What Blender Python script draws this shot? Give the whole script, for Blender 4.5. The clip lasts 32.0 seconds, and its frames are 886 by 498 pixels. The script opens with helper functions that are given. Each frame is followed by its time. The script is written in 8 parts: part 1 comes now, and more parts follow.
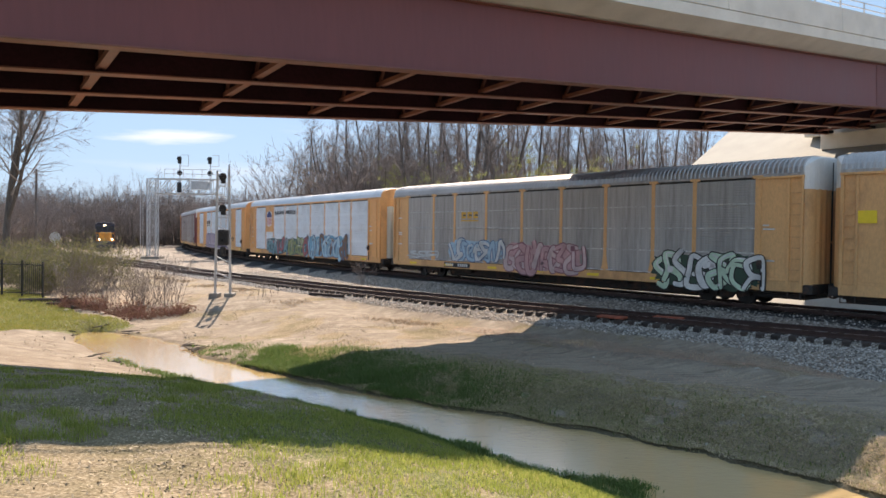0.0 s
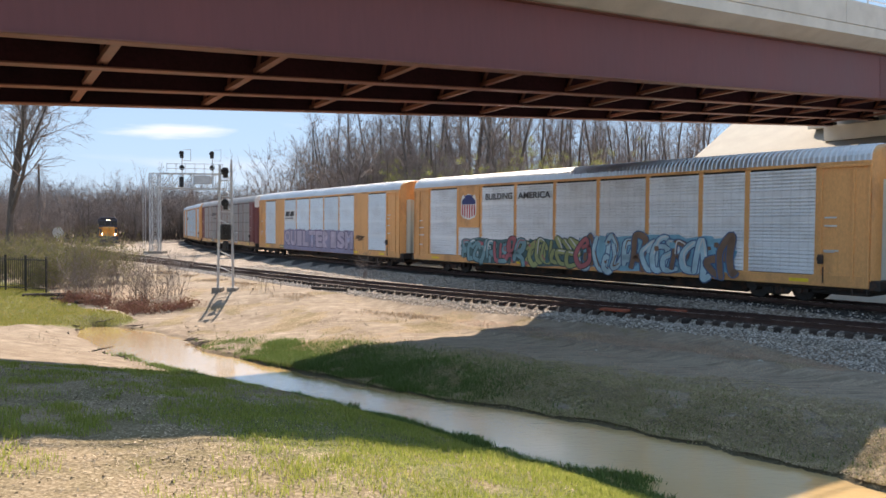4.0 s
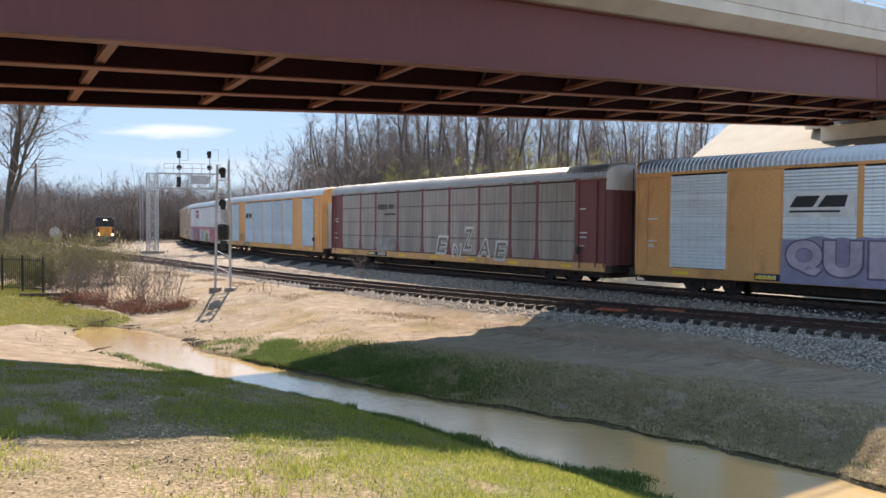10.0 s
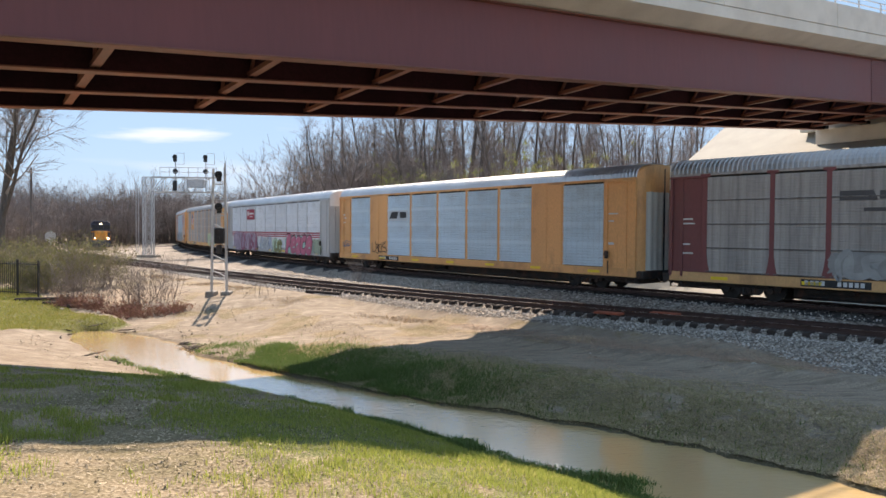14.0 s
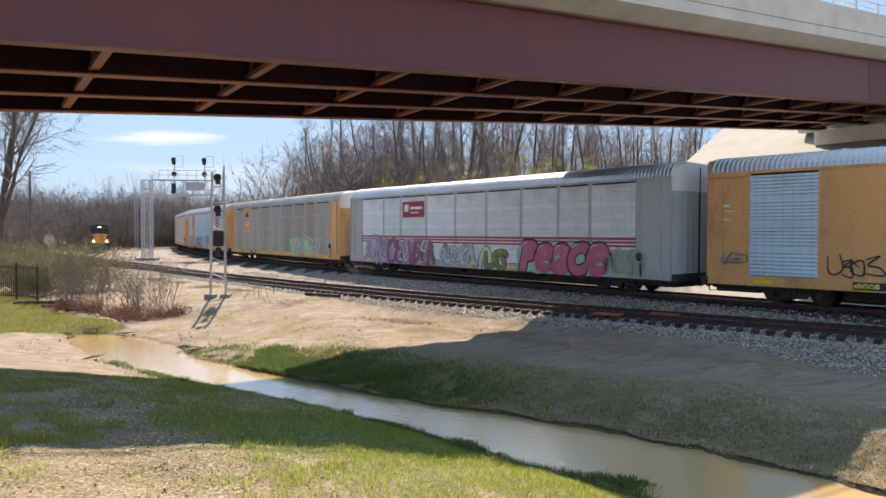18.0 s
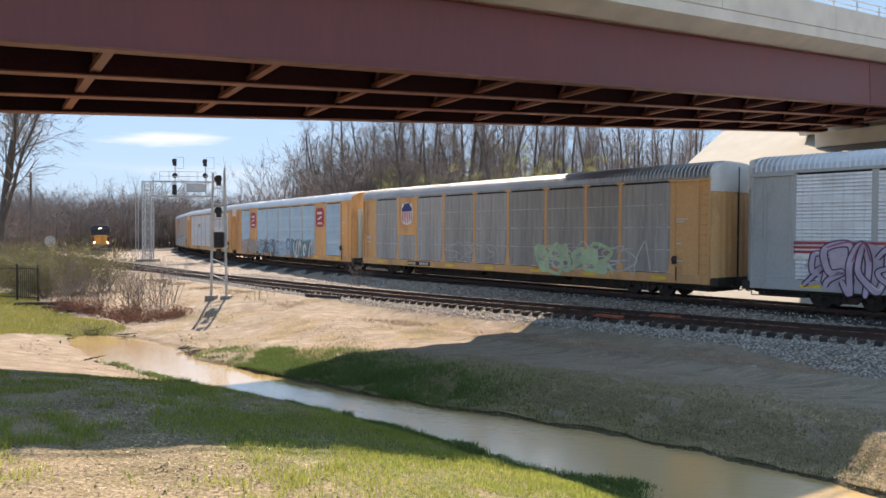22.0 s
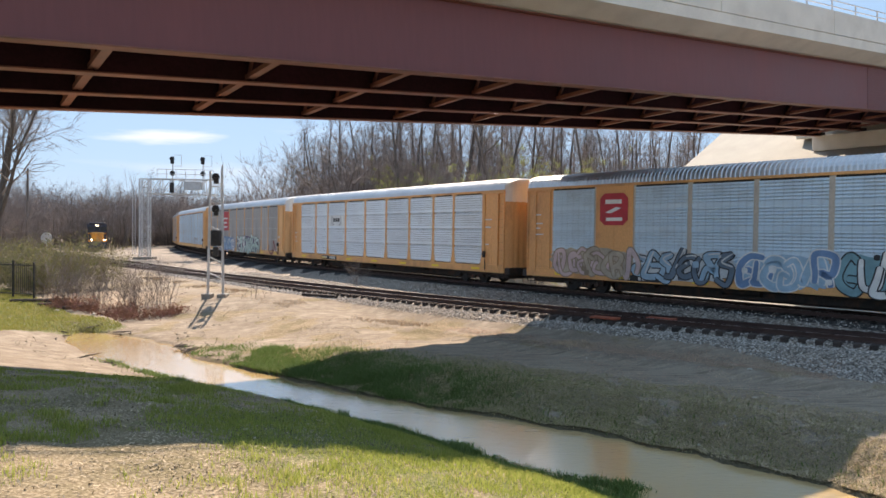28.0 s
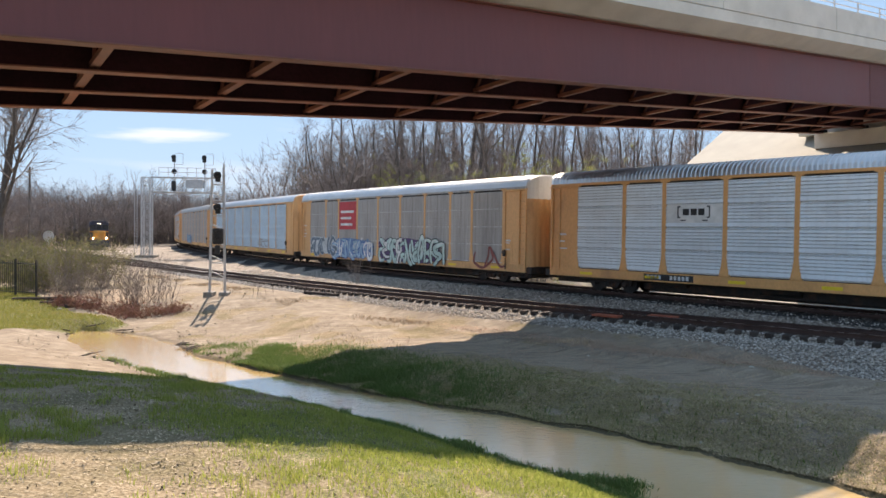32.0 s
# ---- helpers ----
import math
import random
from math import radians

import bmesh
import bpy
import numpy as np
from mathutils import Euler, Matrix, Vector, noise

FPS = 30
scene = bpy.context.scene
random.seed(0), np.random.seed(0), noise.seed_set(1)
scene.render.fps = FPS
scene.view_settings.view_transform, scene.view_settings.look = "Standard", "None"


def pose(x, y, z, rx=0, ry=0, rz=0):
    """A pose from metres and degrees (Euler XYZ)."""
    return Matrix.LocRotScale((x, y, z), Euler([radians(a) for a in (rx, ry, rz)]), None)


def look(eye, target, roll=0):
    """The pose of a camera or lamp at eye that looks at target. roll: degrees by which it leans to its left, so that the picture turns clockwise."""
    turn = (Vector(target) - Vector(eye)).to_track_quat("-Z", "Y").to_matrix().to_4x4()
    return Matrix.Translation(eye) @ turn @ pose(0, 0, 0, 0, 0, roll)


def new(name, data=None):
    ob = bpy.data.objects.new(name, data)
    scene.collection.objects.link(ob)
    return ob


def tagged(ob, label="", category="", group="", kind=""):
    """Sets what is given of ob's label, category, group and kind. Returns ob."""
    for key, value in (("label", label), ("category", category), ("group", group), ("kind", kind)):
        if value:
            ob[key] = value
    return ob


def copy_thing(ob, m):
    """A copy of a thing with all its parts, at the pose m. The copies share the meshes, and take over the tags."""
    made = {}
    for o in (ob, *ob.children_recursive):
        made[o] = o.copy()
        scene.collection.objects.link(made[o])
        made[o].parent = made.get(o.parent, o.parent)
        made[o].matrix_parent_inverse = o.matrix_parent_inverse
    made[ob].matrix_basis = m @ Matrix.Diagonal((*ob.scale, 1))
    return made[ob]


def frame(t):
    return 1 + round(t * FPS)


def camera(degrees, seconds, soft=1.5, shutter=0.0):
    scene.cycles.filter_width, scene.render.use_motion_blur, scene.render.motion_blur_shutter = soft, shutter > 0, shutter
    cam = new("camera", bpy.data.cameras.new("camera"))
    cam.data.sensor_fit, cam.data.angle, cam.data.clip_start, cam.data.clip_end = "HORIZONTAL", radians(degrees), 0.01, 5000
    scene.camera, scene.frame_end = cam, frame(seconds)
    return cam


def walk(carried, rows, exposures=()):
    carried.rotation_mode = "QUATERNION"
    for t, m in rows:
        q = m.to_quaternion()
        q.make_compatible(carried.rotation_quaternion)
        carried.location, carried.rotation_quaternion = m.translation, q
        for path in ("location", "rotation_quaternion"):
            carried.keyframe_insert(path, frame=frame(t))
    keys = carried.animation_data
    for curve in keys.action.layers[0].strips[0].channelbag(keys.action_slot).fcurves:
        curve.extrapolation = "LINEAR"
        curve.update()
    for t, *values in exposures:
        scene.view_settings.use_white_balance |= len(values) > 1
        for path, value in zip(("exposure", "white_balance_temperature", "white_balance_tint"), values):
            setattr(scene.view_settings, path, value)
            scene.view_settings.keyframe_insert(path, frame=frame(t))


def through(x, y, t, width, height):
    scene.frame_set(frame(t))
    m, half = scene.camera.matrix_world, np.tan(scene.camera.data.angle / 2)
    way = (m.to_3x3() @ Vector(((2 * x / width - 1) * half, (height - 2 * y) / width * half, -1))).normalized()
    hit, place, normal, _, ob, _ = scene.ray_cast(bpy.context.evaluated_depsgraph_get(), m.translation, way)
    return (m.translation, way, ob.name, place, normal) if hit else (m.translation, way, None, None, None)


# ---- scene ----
# Plan: rail top of the main line is z = 0, the eye stands at the origin 2.75 m above it and looks along +y.
EYE_Z = 2.75
cam = camera(64.2, 32.0, 1.6)
TURNS = [
    (0.0, 88.763, -0.672, -0.074), (0.5, 88.699, -0.598, -0.021), (1.0, 88.629, -0.47, 0.009), (1.5, 88.605, -0.426, 0.017),
    (2.0, 88.555, -0.379, -0.014), (2.5, 88.477, -0.397, -0.018), (3.0, 88.385, -0.454, 0.007), (3.5, 88.295, -0.468, 0.064),
    (5.5, 88.176, -0.406, 0.192), (6.0, 88.139, -0.401, 0.193), (6.5, 88.121, -0.384, 0.199), (7.0, 88.122, -0.376, 0.187),
    (7.5, 88.152, -0.382, 0.124), (8.0, 88.194, -0.394, 0.093), (8.5, 88.211, -0.424, 0.058), (9.0, 88.219, -0.445, 0.015),
    (9.5, 88.219, -0.431, -0.021), (10.0, 88.241, -0.466, -0.076), (10.5, 88.278, -0.479, -0.128), (11.0, 88.316, -0.485, -0.17),
    (11.5, 88.338, -0.495, -0.209), (12.0, 88.363, -0.427, -0.227), (12.5, 88.4, -0.421, -0.257), (13.0, 88.44, -0.373, -0.29),
    (13.5, 88.491, -0.371, -0.327), (14.0, 88.526, -0.385, -0.36), (14.5, 88.523, -0.399, -0.39), (16.5, 88.526, -0.264, -0.437),
    (17.0, 88.592, -0.26, -0.439), (17.5, 88.648, -0.229, -0.44), (18.0, 88.679, -0.18, -0.439), (18.5, 88.712, -0.14, -0.439),
    (19.0, 88.735, -0.131, -0.442), (19.5, 88.759, -0.155, -0.443), (20.0, 88.781, -0.175, -0.436), (20.5, 88.795, -0.204, -0.434),
    (21.0, 88.804, -0.23, -0.419), (21.5, 88.809, -0.238, -0.403), (22.0, 88.809, -0.245, -0.389), (22.5, 88.808, -0.276, -0.366),
    (23.0, 88.815, -0.348, -0.354), (23.5, 88.816, -0.439, -0.352), (24.0, 88.82, -0.502, -0.359), (24.5, 88.834, -0.572, -0.386),
    (25.0, 88.845, -0.643, -0.422), (25.5, 88.852, -0.679, -0.468), (27.5, 88.837, -0.746, -0.608), (28.0, 88.836, -0.764, -0.602),
    (28.5, 88.845, -0.79, -0.589), (29.0, 88.847, -0.793, -0.58), (29.5, 88.842, -0.768, -0.571), (30.0, 88.829, -0.735, -0.561),
    (30.5, 88.784, -0.678, -0.549), (31.0, 88.731, -0.668, -0.537), (31.5, 88.689, -0.65, -0.506), (32.0, 88.67, -0.705, -0.47),
]
walk(cam, [(t, pose(0, 0, EYE_Z, rx, ry, rz)) for t, rx, ry, rz in TURNS], [(0, 0.98, 7550, 19.5), (32, 0.98, 7550, 19.5)])

# ---------------------------------------------------------------- light
SUN_TO = Vector((-0.139, 0.843, 1.0)).normalized()
world = bpy.data.worlds.new("sky")
scene.world = world
world.use_nodes = True
wn, wl = world.node_tree.nodes, world.node_tree.links
wn.clear()
sky = wn.new("ShaderNodeTexSky")
sky.sky_type, sky.sun_disc = "NISHITA", False
sky.sun_elevation, sky.sun_rotation = math.asin(SUN_TO.z), math.atan2(SUN_TO.x, SUN_TO.y)
sky.air_density, sky.dust_density, sky.ozone_density = 1.0, 0.6, 1.6
w_out, w_bg = wn.new("ShaderNodeOutputWorld"), wn.new("ShaderNodeBackground")
w_bg.inputs["Strength"].default_value = 0.097
w_tc, w_map, w_noise, w_ramp, w_mix = (wn.new("ShaderNode" + k) for k in ("TexCoord", "Mapping", "TexNoise", "ValToRGB", "MixRGB"))
w_map.inputs["Scale"].default_value = (2.2, 2.2, 16)
w_noise.inputs["Scale"].default_value, w_noise.inputs["Detail"].default_value = 1.7, 6
w_ramp.color_ramp.elements[0].position, w_ramp.color_ramp.elements[1].position = 0.52, 0.74
w_ramp.color_ramp.elements[1].color = (0.35, 0.35, 0.35, 1)
w_mix.inputs["Color2"].default_value = (5.4, 6.0, 6.9, 1)
wl.new(w_tc.outputs["Generated"], w_map.inputs[0])
wl.new(w_map.outputs[0], w_noise.inputs["Vector"])
wl.new(w_noise.outputs[0], w_ramp.inputs[0])
wl.new(w_ramp.outputs[0], w_mix.inputs["Fac"])
w_xyz, w_comb, w_off, w_len, w_wisp, w_streak = (wn.new("ShaderNode" + k) for k in ("SeparateXYZ", "CombineXYZ", "VectorMath", "VectorMath", "MapRange", "MixRGB"))
w_u, w_v, w_add, w_n2 = (wn.new("ShaderNode" + k) for k in ("Math", "Math", "Math", "TexNoise"))
wl.new(w_tc.outputs["Generated"], w_xyz.inputs[0])
for nd_, k_ in ((w_u, "X"), (w_v, "Z")):
    nd_.operation = "DIVIDE"
    wl.new(w_xyz.outputs[k_], nd_.inputs[0])
    wl.new(w_xyz.outputs["Y"], nd_.inputs[1])
wl.new(w_u.outputs[0], w_comb.inputs[0])
wl.new(w_v.outputs[0], w_comb.inputs[1])
w_off.operation, w_len.operation, w_add.operation = "MULTIPLY_ADD", "LENGTH", "MULTIPLY_ADD"
w_off.inputs[1].default_value, w_off.inputs[2].default_value = (11.0, 95.0, 0.0), (4.2, -12.6, 0.0)   # ellipse about the streak
wl.new(w_comb.outputs[0], w_off.inputs[0])
wl.new(w_off.outputs[0], w_len.inputs[0])
w_n2.inputs["Scale"].default_value, w_n2.inputs["Detail"].default_value = 1.3, 6
wl.new(w_off.outputs[0], w_n2.inputs["Vector"])
w_add.inputs[1].default_value = 1.3
wl.new(w_n2.outputs[0], w_add.inputs[0])
wl.new(w_len.outputs["Value"], w_add.inputs[2])
w_wisp.inputs["From Min"].default_value, w_wisp.inputs["From Max"].default_value = 1.75, 0.75
w_wisp.inputs["To Max"].default_value = 0.6
wl.new(w_add.outputs[0], w_wisp.inputs["Value"])
w_streak.inputs["Color2"].default_value = (7.4, 7.6, 7.8, 1)
w_even = wn.new("ShaderNodeMixRGB")                # evens the glow round the sun out into a clear blue
w_even.inputs["Fac"].default_value, w_even.inputs["Color2"].default_value = 0.84, (1.88, 3.47, 5.5, 1)
wl.new(sky.outputs[0], w_even.inputs["Color1"])
wl.new(w_even.outputs[0], w_mix.inputs["Color1"])
wl.new(w_mix.outputs[0], w_streak.inputs["Color1"])
wl.new(w_wisp.outputs[0], w_streak.inputs["Fac"])
wl.new(w_streak.outputs[0], w_bg.inputs["Color"])
wl.new(w_bg.outputs[0], w_out.inputs[0])
sun = new("sun", bpy.data.lights.new("sun", "SUN"))
sun.data.energy, sun.data.angle, sun.data.color = 4.5, radians(0.53), (1.0, 0.94, 0.84)
sun.matrix_world = look(SUN_TO * 200, (0, 0, 0))


# ---------------------------------------------------------------- helpers
def part(name, bm, material, parent, label=""):
    """Links a bmesh (or a mesh) as one object under parent."""
    if isinstance(bm, bpy.types.Mesh):
        me = bm
    else:
        me = bpy.data.meshes.new(name)
        bm.to_mesh(me)
        bm.free()
    if material is not None and not me.materials:
        for m in (material if isinstance(material, (list, tuple)) else [material]):
            me.materials.append(m)
    ob = new(name, me)
    ob.parent = parent
    if label:
        ob["label"] = label
    return ob


def empty(name, m=None):
    ob = new(name)
    ob.empty_display_size = 0.3
    if m is not None:
        ob.matrix_basis = m
    return ob


def box(bm, x0, x1, y0, y1, z0, z1, bev=0.0, m=None):
    r = bmesh.ops.create_cube(bm, size=1)
    vs = r["verts"]
    for v in vs:
        v.co = Vector((x0 + (v.co.x + 0.5) * (x1 - x0), y0 + (v.co.y + 0.5) * (y1 - y0), z0 + (v.co.z + 0.5) * (z1 - z0)))
    if bev > 0:
        es = {e for v in vs for e in v.link_edges}
        rb = bmesh.ops.bevel(bm, geom=list(es), offset=bev, segments=1, affect="EDGES", profile=0.5)
        vs = list({v for f in rb["faces"] for v in f.verts} | {v for v in vs if v.is_valid})
    if m is not None:
        for v in vs:
            v.co = m @ v.co
    return vs


def cyl(bm, p, q, r0, r1=None, n=8, caps=True):
    p, q = Vector(p), Vector(q)
    r1 = r0 if r1 is None else r1
    d = q - p
    m = Matrix.Translation((p + q) / 2) @ d.to_track_quat("Z", "Y").to_matrix().to_4x4()
    r = bmesh.ops.create_cone(bm, cap_ends=caps, segments=n, radius1=r0, radius2=r1, depth=d.length, matrix=m)
    return r["verts"]


def bar(bm, p, q, w, h):
    """A rectangular bar from p to q."""
    p, q = Vector(p), Vector(q)
    d = q - p
    m = Matrix.Translation(p) @ d.to_track_quat("Z", "Y").to_matrix().to_4x4()
    box(bm, -w / 2, w / 2, -h / 2, h / 2, 0, d.length, 0, m)


def prism(bm, outline, y0, y1, axis="y"):
    """An outline in (a, b) pushed from y0 to y1. axis y: (a, y, b); axis x: (x, a, b)."""
    def at(a, b, c):
        return (a, c, b) if axis == "y" else (c, a, b)
    lo = [bm.verts.new(at(a, b, y0)) for a, b in outline]
    hi = [bm.verts.new(at(a, b, y1)) for a, b in outline]
    n = len(outline)
    bm.faces.new(lo)
    bm.faces.new(list(reversed(hi)))
    for i in range(n):
        bm.faces.new((lo[(i + 1) % n], lo[i], hi[i], hi[(i + 1) % n]))
    bmesh.ops.recalc_face_normals(bm, faces=bm.faces[:])


def bm_box(*a, **k):
    bm = bmesh.new()
    box(bm, *a, **k)
    return bm


def mesh_of(name, verts, faces, smooth=False):
    me = bpy.data.meshes.new(name)
    me.from_pydata(verts, [], faces)
    if smooth:
        me.polygons.foreach_set("use_smooth", [True] * len(me.polygons))
    me.update()
    return me


# ---------------------------------------------------------------- materials
def material(name, base, rough=0.6, metal=0.0, vary=0.25, scale=3.0, bump=0.15, fine=40.0, stain=None, stain_amount=0.5,
             stain_scale=1.2, stretch=(1, 1, 1), emit=0.0, spec=0.5, island=False, obj_random=0.0):
    m = bpy.data.materials.new(name)
    m.use_nodes = True
    n, l = m.node_tree.nodes, m.node_tree.links
    b = n["Principled BSDF"]
    b.inputs["Roughness"].default_value, b.inputs["Metallic"].default_value = rough, metal
    b.inputs["Specular IOR Level"].default_value = spec
    tc, mp = n.new("ShaderNodeTexCoord"), n.new("ShaderNodeMapping")
    mp.inputs["Scale"].default_value = stretch
    l.new(tc.outputs["Object"], mp.inputs[0])
    n1, n2 = n.new("ShaderNodeTexNoise"), n.new("ShaderNodeTexNoise")
    n1.inputs["Scale"].default_value, n1.inputs["Detail"].default_value = scale, 5
    n2.inputs["Scale"].default_value, n2.inputs["Detail"].default_value = fine, 4
    l.new(mp.outputs[0], n1.inputs["Vector"])
    l.new(mp.outputs[0], n2.inputs["Vector"])
    dark = tuple(c * (1 - vary) for c in base)
    light = tuple(min(1, c * (1 + vary)) for c in base)
    r1 = n.new("ShaderNodeValToRGB")
    r1.color_ramp.elements[0].position, r1.color_ramp.elements[1].position = 0.32, 0.68
    r1.color_ramp.elements[0].color, r1.color_ramp.elements[1].color = (*dark, 1), (*light, 1)
    l.new(n1.outputs[0], r1.inputs[0])
    mul = n.new("ShaderNodeMixRGB")
    mul.blend_type = "MULTIPLY"
    mul.inputs["Fac"].default_value = min(1.0, vary * 2)
    r2 = n.new("ShaderNodeValToRGB")
    r2.color_ramp.elements[0].position, r2.color_ramp.elements[1].position = 0.3, 0.65
    r2.color_ramp.elements[0].color, r2.color_ramp.elements[1].color = (0.55, 0.55, 0.55, 1), (1.1, 1.1, 1.1, 1)
    l.new(n2.outputs[0], r2.inputs[0])
    l.new(r1.outputs[0], mul.inputs["Color1"])
    l.new(r2.outputs[0], mul.inputs["Color2"])
    col = mul.outputs[0]
    if stain:
        n3, r3, mx = n.new("ShaderNodeTexNoise"), n.new("ShaderNodeValToRGB"), n.new("ShaderNodeMixRGB")
        n3.inputs["Scale"].default_value, n3.inputs["Detail"].default_value = stain_scale, 7
        n3.inputs["Roughness"].default_value = 0.65
        mp3 = n.new("ShaderNodeMapping")
        mp3.inputs["Location"].default_value = (7.3, 2.1, 4.4)
        mp3.inputs["Scale"].default_value = stretch
        l.new(tc.outputs["Object"], mp3.inputs[0])
        l.new(mp3.outputs[0], n3.inputs["Vector"])
        r3.color_ramp.elements[0].position, r3.color_ramp.elements[1].position = 0.5, 0.72
        r3.color_ramp.elements[1].color = (stain_amount,) * 3 + (1,)
        l.new(n3.outputs[0], r3.inputs[0])
        l.new(r3.outputs[0], mx.inputs["Fac"])
        mx.inputs["Color2"].default_value = (*stain, 1)
        l.new(col, mx.inputs["Color1"])
        col = mx.outputs[0]
    if island or obj_random:
        src = n.new("ShaderNodeNewGeometry").outputs["Random Per Island"] if island else n.new("ShaderNodeObjectInfo").outputs["Random"]
        mr, hs = n.new("ShaderNodeMapRange"), n.new("ShaderNodeHueSaturation")
        k = obj_random or 0.3
        mr.inputs["To Min"].default_value, mr.inputs["To Max"].default_value = 1 - k, 1 + k
        l.new(src, mr.inputs["Value"])
        l.new(mr.outputs[0], hs.inputs["Value"])
        l.new(col, hs.inputs["Color"])
        col = hs.outputs[0]
    l.new(col, b.inputs["Base Color"])
    if bump:
        bp = n.new("ShaderNodeBump")
        bp.inputs["Strength"].default_value, bp.inputs["Distance"].default_value = bump, 0.02
        l.new(n2.outputs[0], bp.inputs["Height"])
        l.new(bp.outputs[0], b.inputs["Normal"])
    rr = n.new("ShaderNodeMapRange")
    rr.inputs["To Min"].default_value, rr.inputs["To Max"].default_value = max(0.02, rough - 0.12), min(1, rough + 0.12)
    l.new(n1.outputs[0], rr.inputs["Value"])
    l.new(rr.outputs[0], b.inputs["Roughness"])
    if emit:
        b.inputs["Emission Color"].default_value, b.inputs["Emission Strength"].default_value = (*base, 1), emit
    return m


RUST = (0.16, 0.065, 0.035)
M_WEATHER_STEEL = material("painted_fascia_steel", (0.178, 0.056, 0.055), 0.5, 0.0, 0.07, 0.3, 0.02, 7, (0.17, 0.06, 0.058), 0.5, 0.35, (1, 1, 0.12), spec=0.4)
# Darker copy of the fascia steel: under-deck shade painted into inner webs and stiffeners.
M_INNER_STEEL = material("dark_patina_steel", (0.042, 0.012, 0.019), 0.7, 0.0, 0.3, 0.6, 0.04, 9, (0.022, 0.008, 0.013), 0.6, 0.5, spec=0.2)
M_FLANGE = material("rust_brown_flange", (0.215, 0.078, 0.052), 0.6, 0.0, 0.25, 1.2, 0.1, 25)
# Near-black colour puts the soffit's shade onto the sheets added there.
M_SOFFIT_SHADE = material("dark_deck_form", (0.022, 0.010, 0.012), 0.7, 0.1, 0.25, 1.2, 0.1, 25)
M_CONCRETE = material("pale_concrete", (0.68, 0.645, 0.57), 0.85, 0, 0.08, 0.6, 0.1, 22, (0.42, 0.39, 0.34), 0.35, 0.5)
M_OLD_CONCRETE = material("old_grey_concrete", (0.30, 0.28, 0.25), 0.9, 0, 0.2, 2, 0.2, 25, (0.16, 0.13, 0.10), 0.5, 2.0)
M_PAVING = material("slope_concrete", (0.36, 0.345, 0.30), 0.9, 0, 0.10, 0.4, 0.15, 12, (0.45, 0.42, 0.36), 0.4, 0.35)
M_RAIL = material("rusty_rail", (0.085, 0.048, 0.040), 0.55, 0.5, 0.25, 4, 0.1, 60)
M_RAILTOP = material("worn_rail_head", (0.42, 0.40, 0.38), 0.28, 0.9, 0.12, 4, 0.03, 60)
M_TIE = material("creosoted_tie", (0.052, 0.038, 0.032), 0.85, 0, 0.4, 5, 0.4, 30, stretch=(1, 6, 6), obj_random=0.45)
M_TIE_RED = material("orange_painted_board", (0.42, 0.10, 0.05), 0.7, 0, 0.3, 6, 0.2, 30, RUST, 0.6, 3)
M_BALLAST = material("ballast_stone", (0.40, 0.365, 0.325), 0.85, 0, 0.3, 8, 0.3, 60, island=True, obj_random=0.75)
M_GALV = material("galvanised_steel", (0.52, 0.53, 0.54), 0.45, 0.35, 0.12, 3, 0.05, 40)
M_BLACK = material("black_painted_steel", (0.02, 0.02, 0.022), 0.45, 0, 0.3, 6, 0.05, 50)
M_BARK = material("grey_brown_bark", (0.135, 0.113, 0.102), 0.9, 0, 0.3, 1.5, 0.4, 14, stretch=(4, 4, 0.6), obj_random=0.3)
M_TWIG = material("bare_twigs", (0.25, 0.208, 0.188), 0.9, 0, 0.25, 0.4, 0, 20, island=True)
M_TRUCK = material("truck_black", (0.035, 0.03, 0.028), 0.7, 0.1, 0.35, 5, 0.2, 40, RUST, 0.6, 2.5)


def leafy(name, base, through=0.45, vary=0.3):
    """Thin leaves and blades, which let light through."""
    m = bpy.data.materials.new(name)
    m.use_nodes = True
    n, l = m.node_tree.nodes, m.node_tree.links
    n.clear()
    out, mix, di, tr = n.new("ShaderNodeOutputMaterial"), n.new("ShaderNodeMixShader"), n.new("ShaderNodeBsdfDiffuse"), n.new("ShaderNodeBsdfTranslucent")
    geo, tc, nz = n.new("ShaderNodeNewGeometry"), n.new("ShaderNodeTexCoord"), n.new("ShaderNodeTexNoise")
    nz.inputs["Scale"].default_value, nz.inputs["Detail"].default_value = 0.9, 4
    l.new(tc.outputs["Object"], nz.inputs["Vector"])
    add = n.new("ShaderNodeMath")
    add.operation = "ADD"
    l.new(geo.outputs["Random Per Island"], add.inputs[0])
    l.new(nz.outputs[0], add.inputs[1])
    r = n.new("ShaderNodeValToRGB")
    r.color_ramp.elements.new(0.5)
    dry = (base[0] * 1.7, base[1] * 1.25, base[2] * 2.2)
    for e, (p, c) in zip(r.color_ramp.elements, ((0.0, tuple(v * (1 - vary) for v in base)), (0.6, base), (1.0, dry))):
        e.position, e.color = p, (*[min(v, 1) for v in c], 1)
    half = n.new("ShaderNodeMath")
    half.operation = "MULTIPLY"
    half.inputs[1].default_value = 0.55
    l.new(add.outputs[0], half.inputs[0])
    l.new(half.outputs[0], r.inputs[0])
    l.new(r.outputs[0], di.inputs["Color"])
    l.new(r.outputs[0], tr.inputs["Color"])
    mix.inputs[0].default_value = through
    l.new(di.outputs[0], mix.inputs[1])
    l.new(tr.outputs[0], mix.inputs[2])
    l.new(mix.outputs[0], out.inputs[0])
    return m


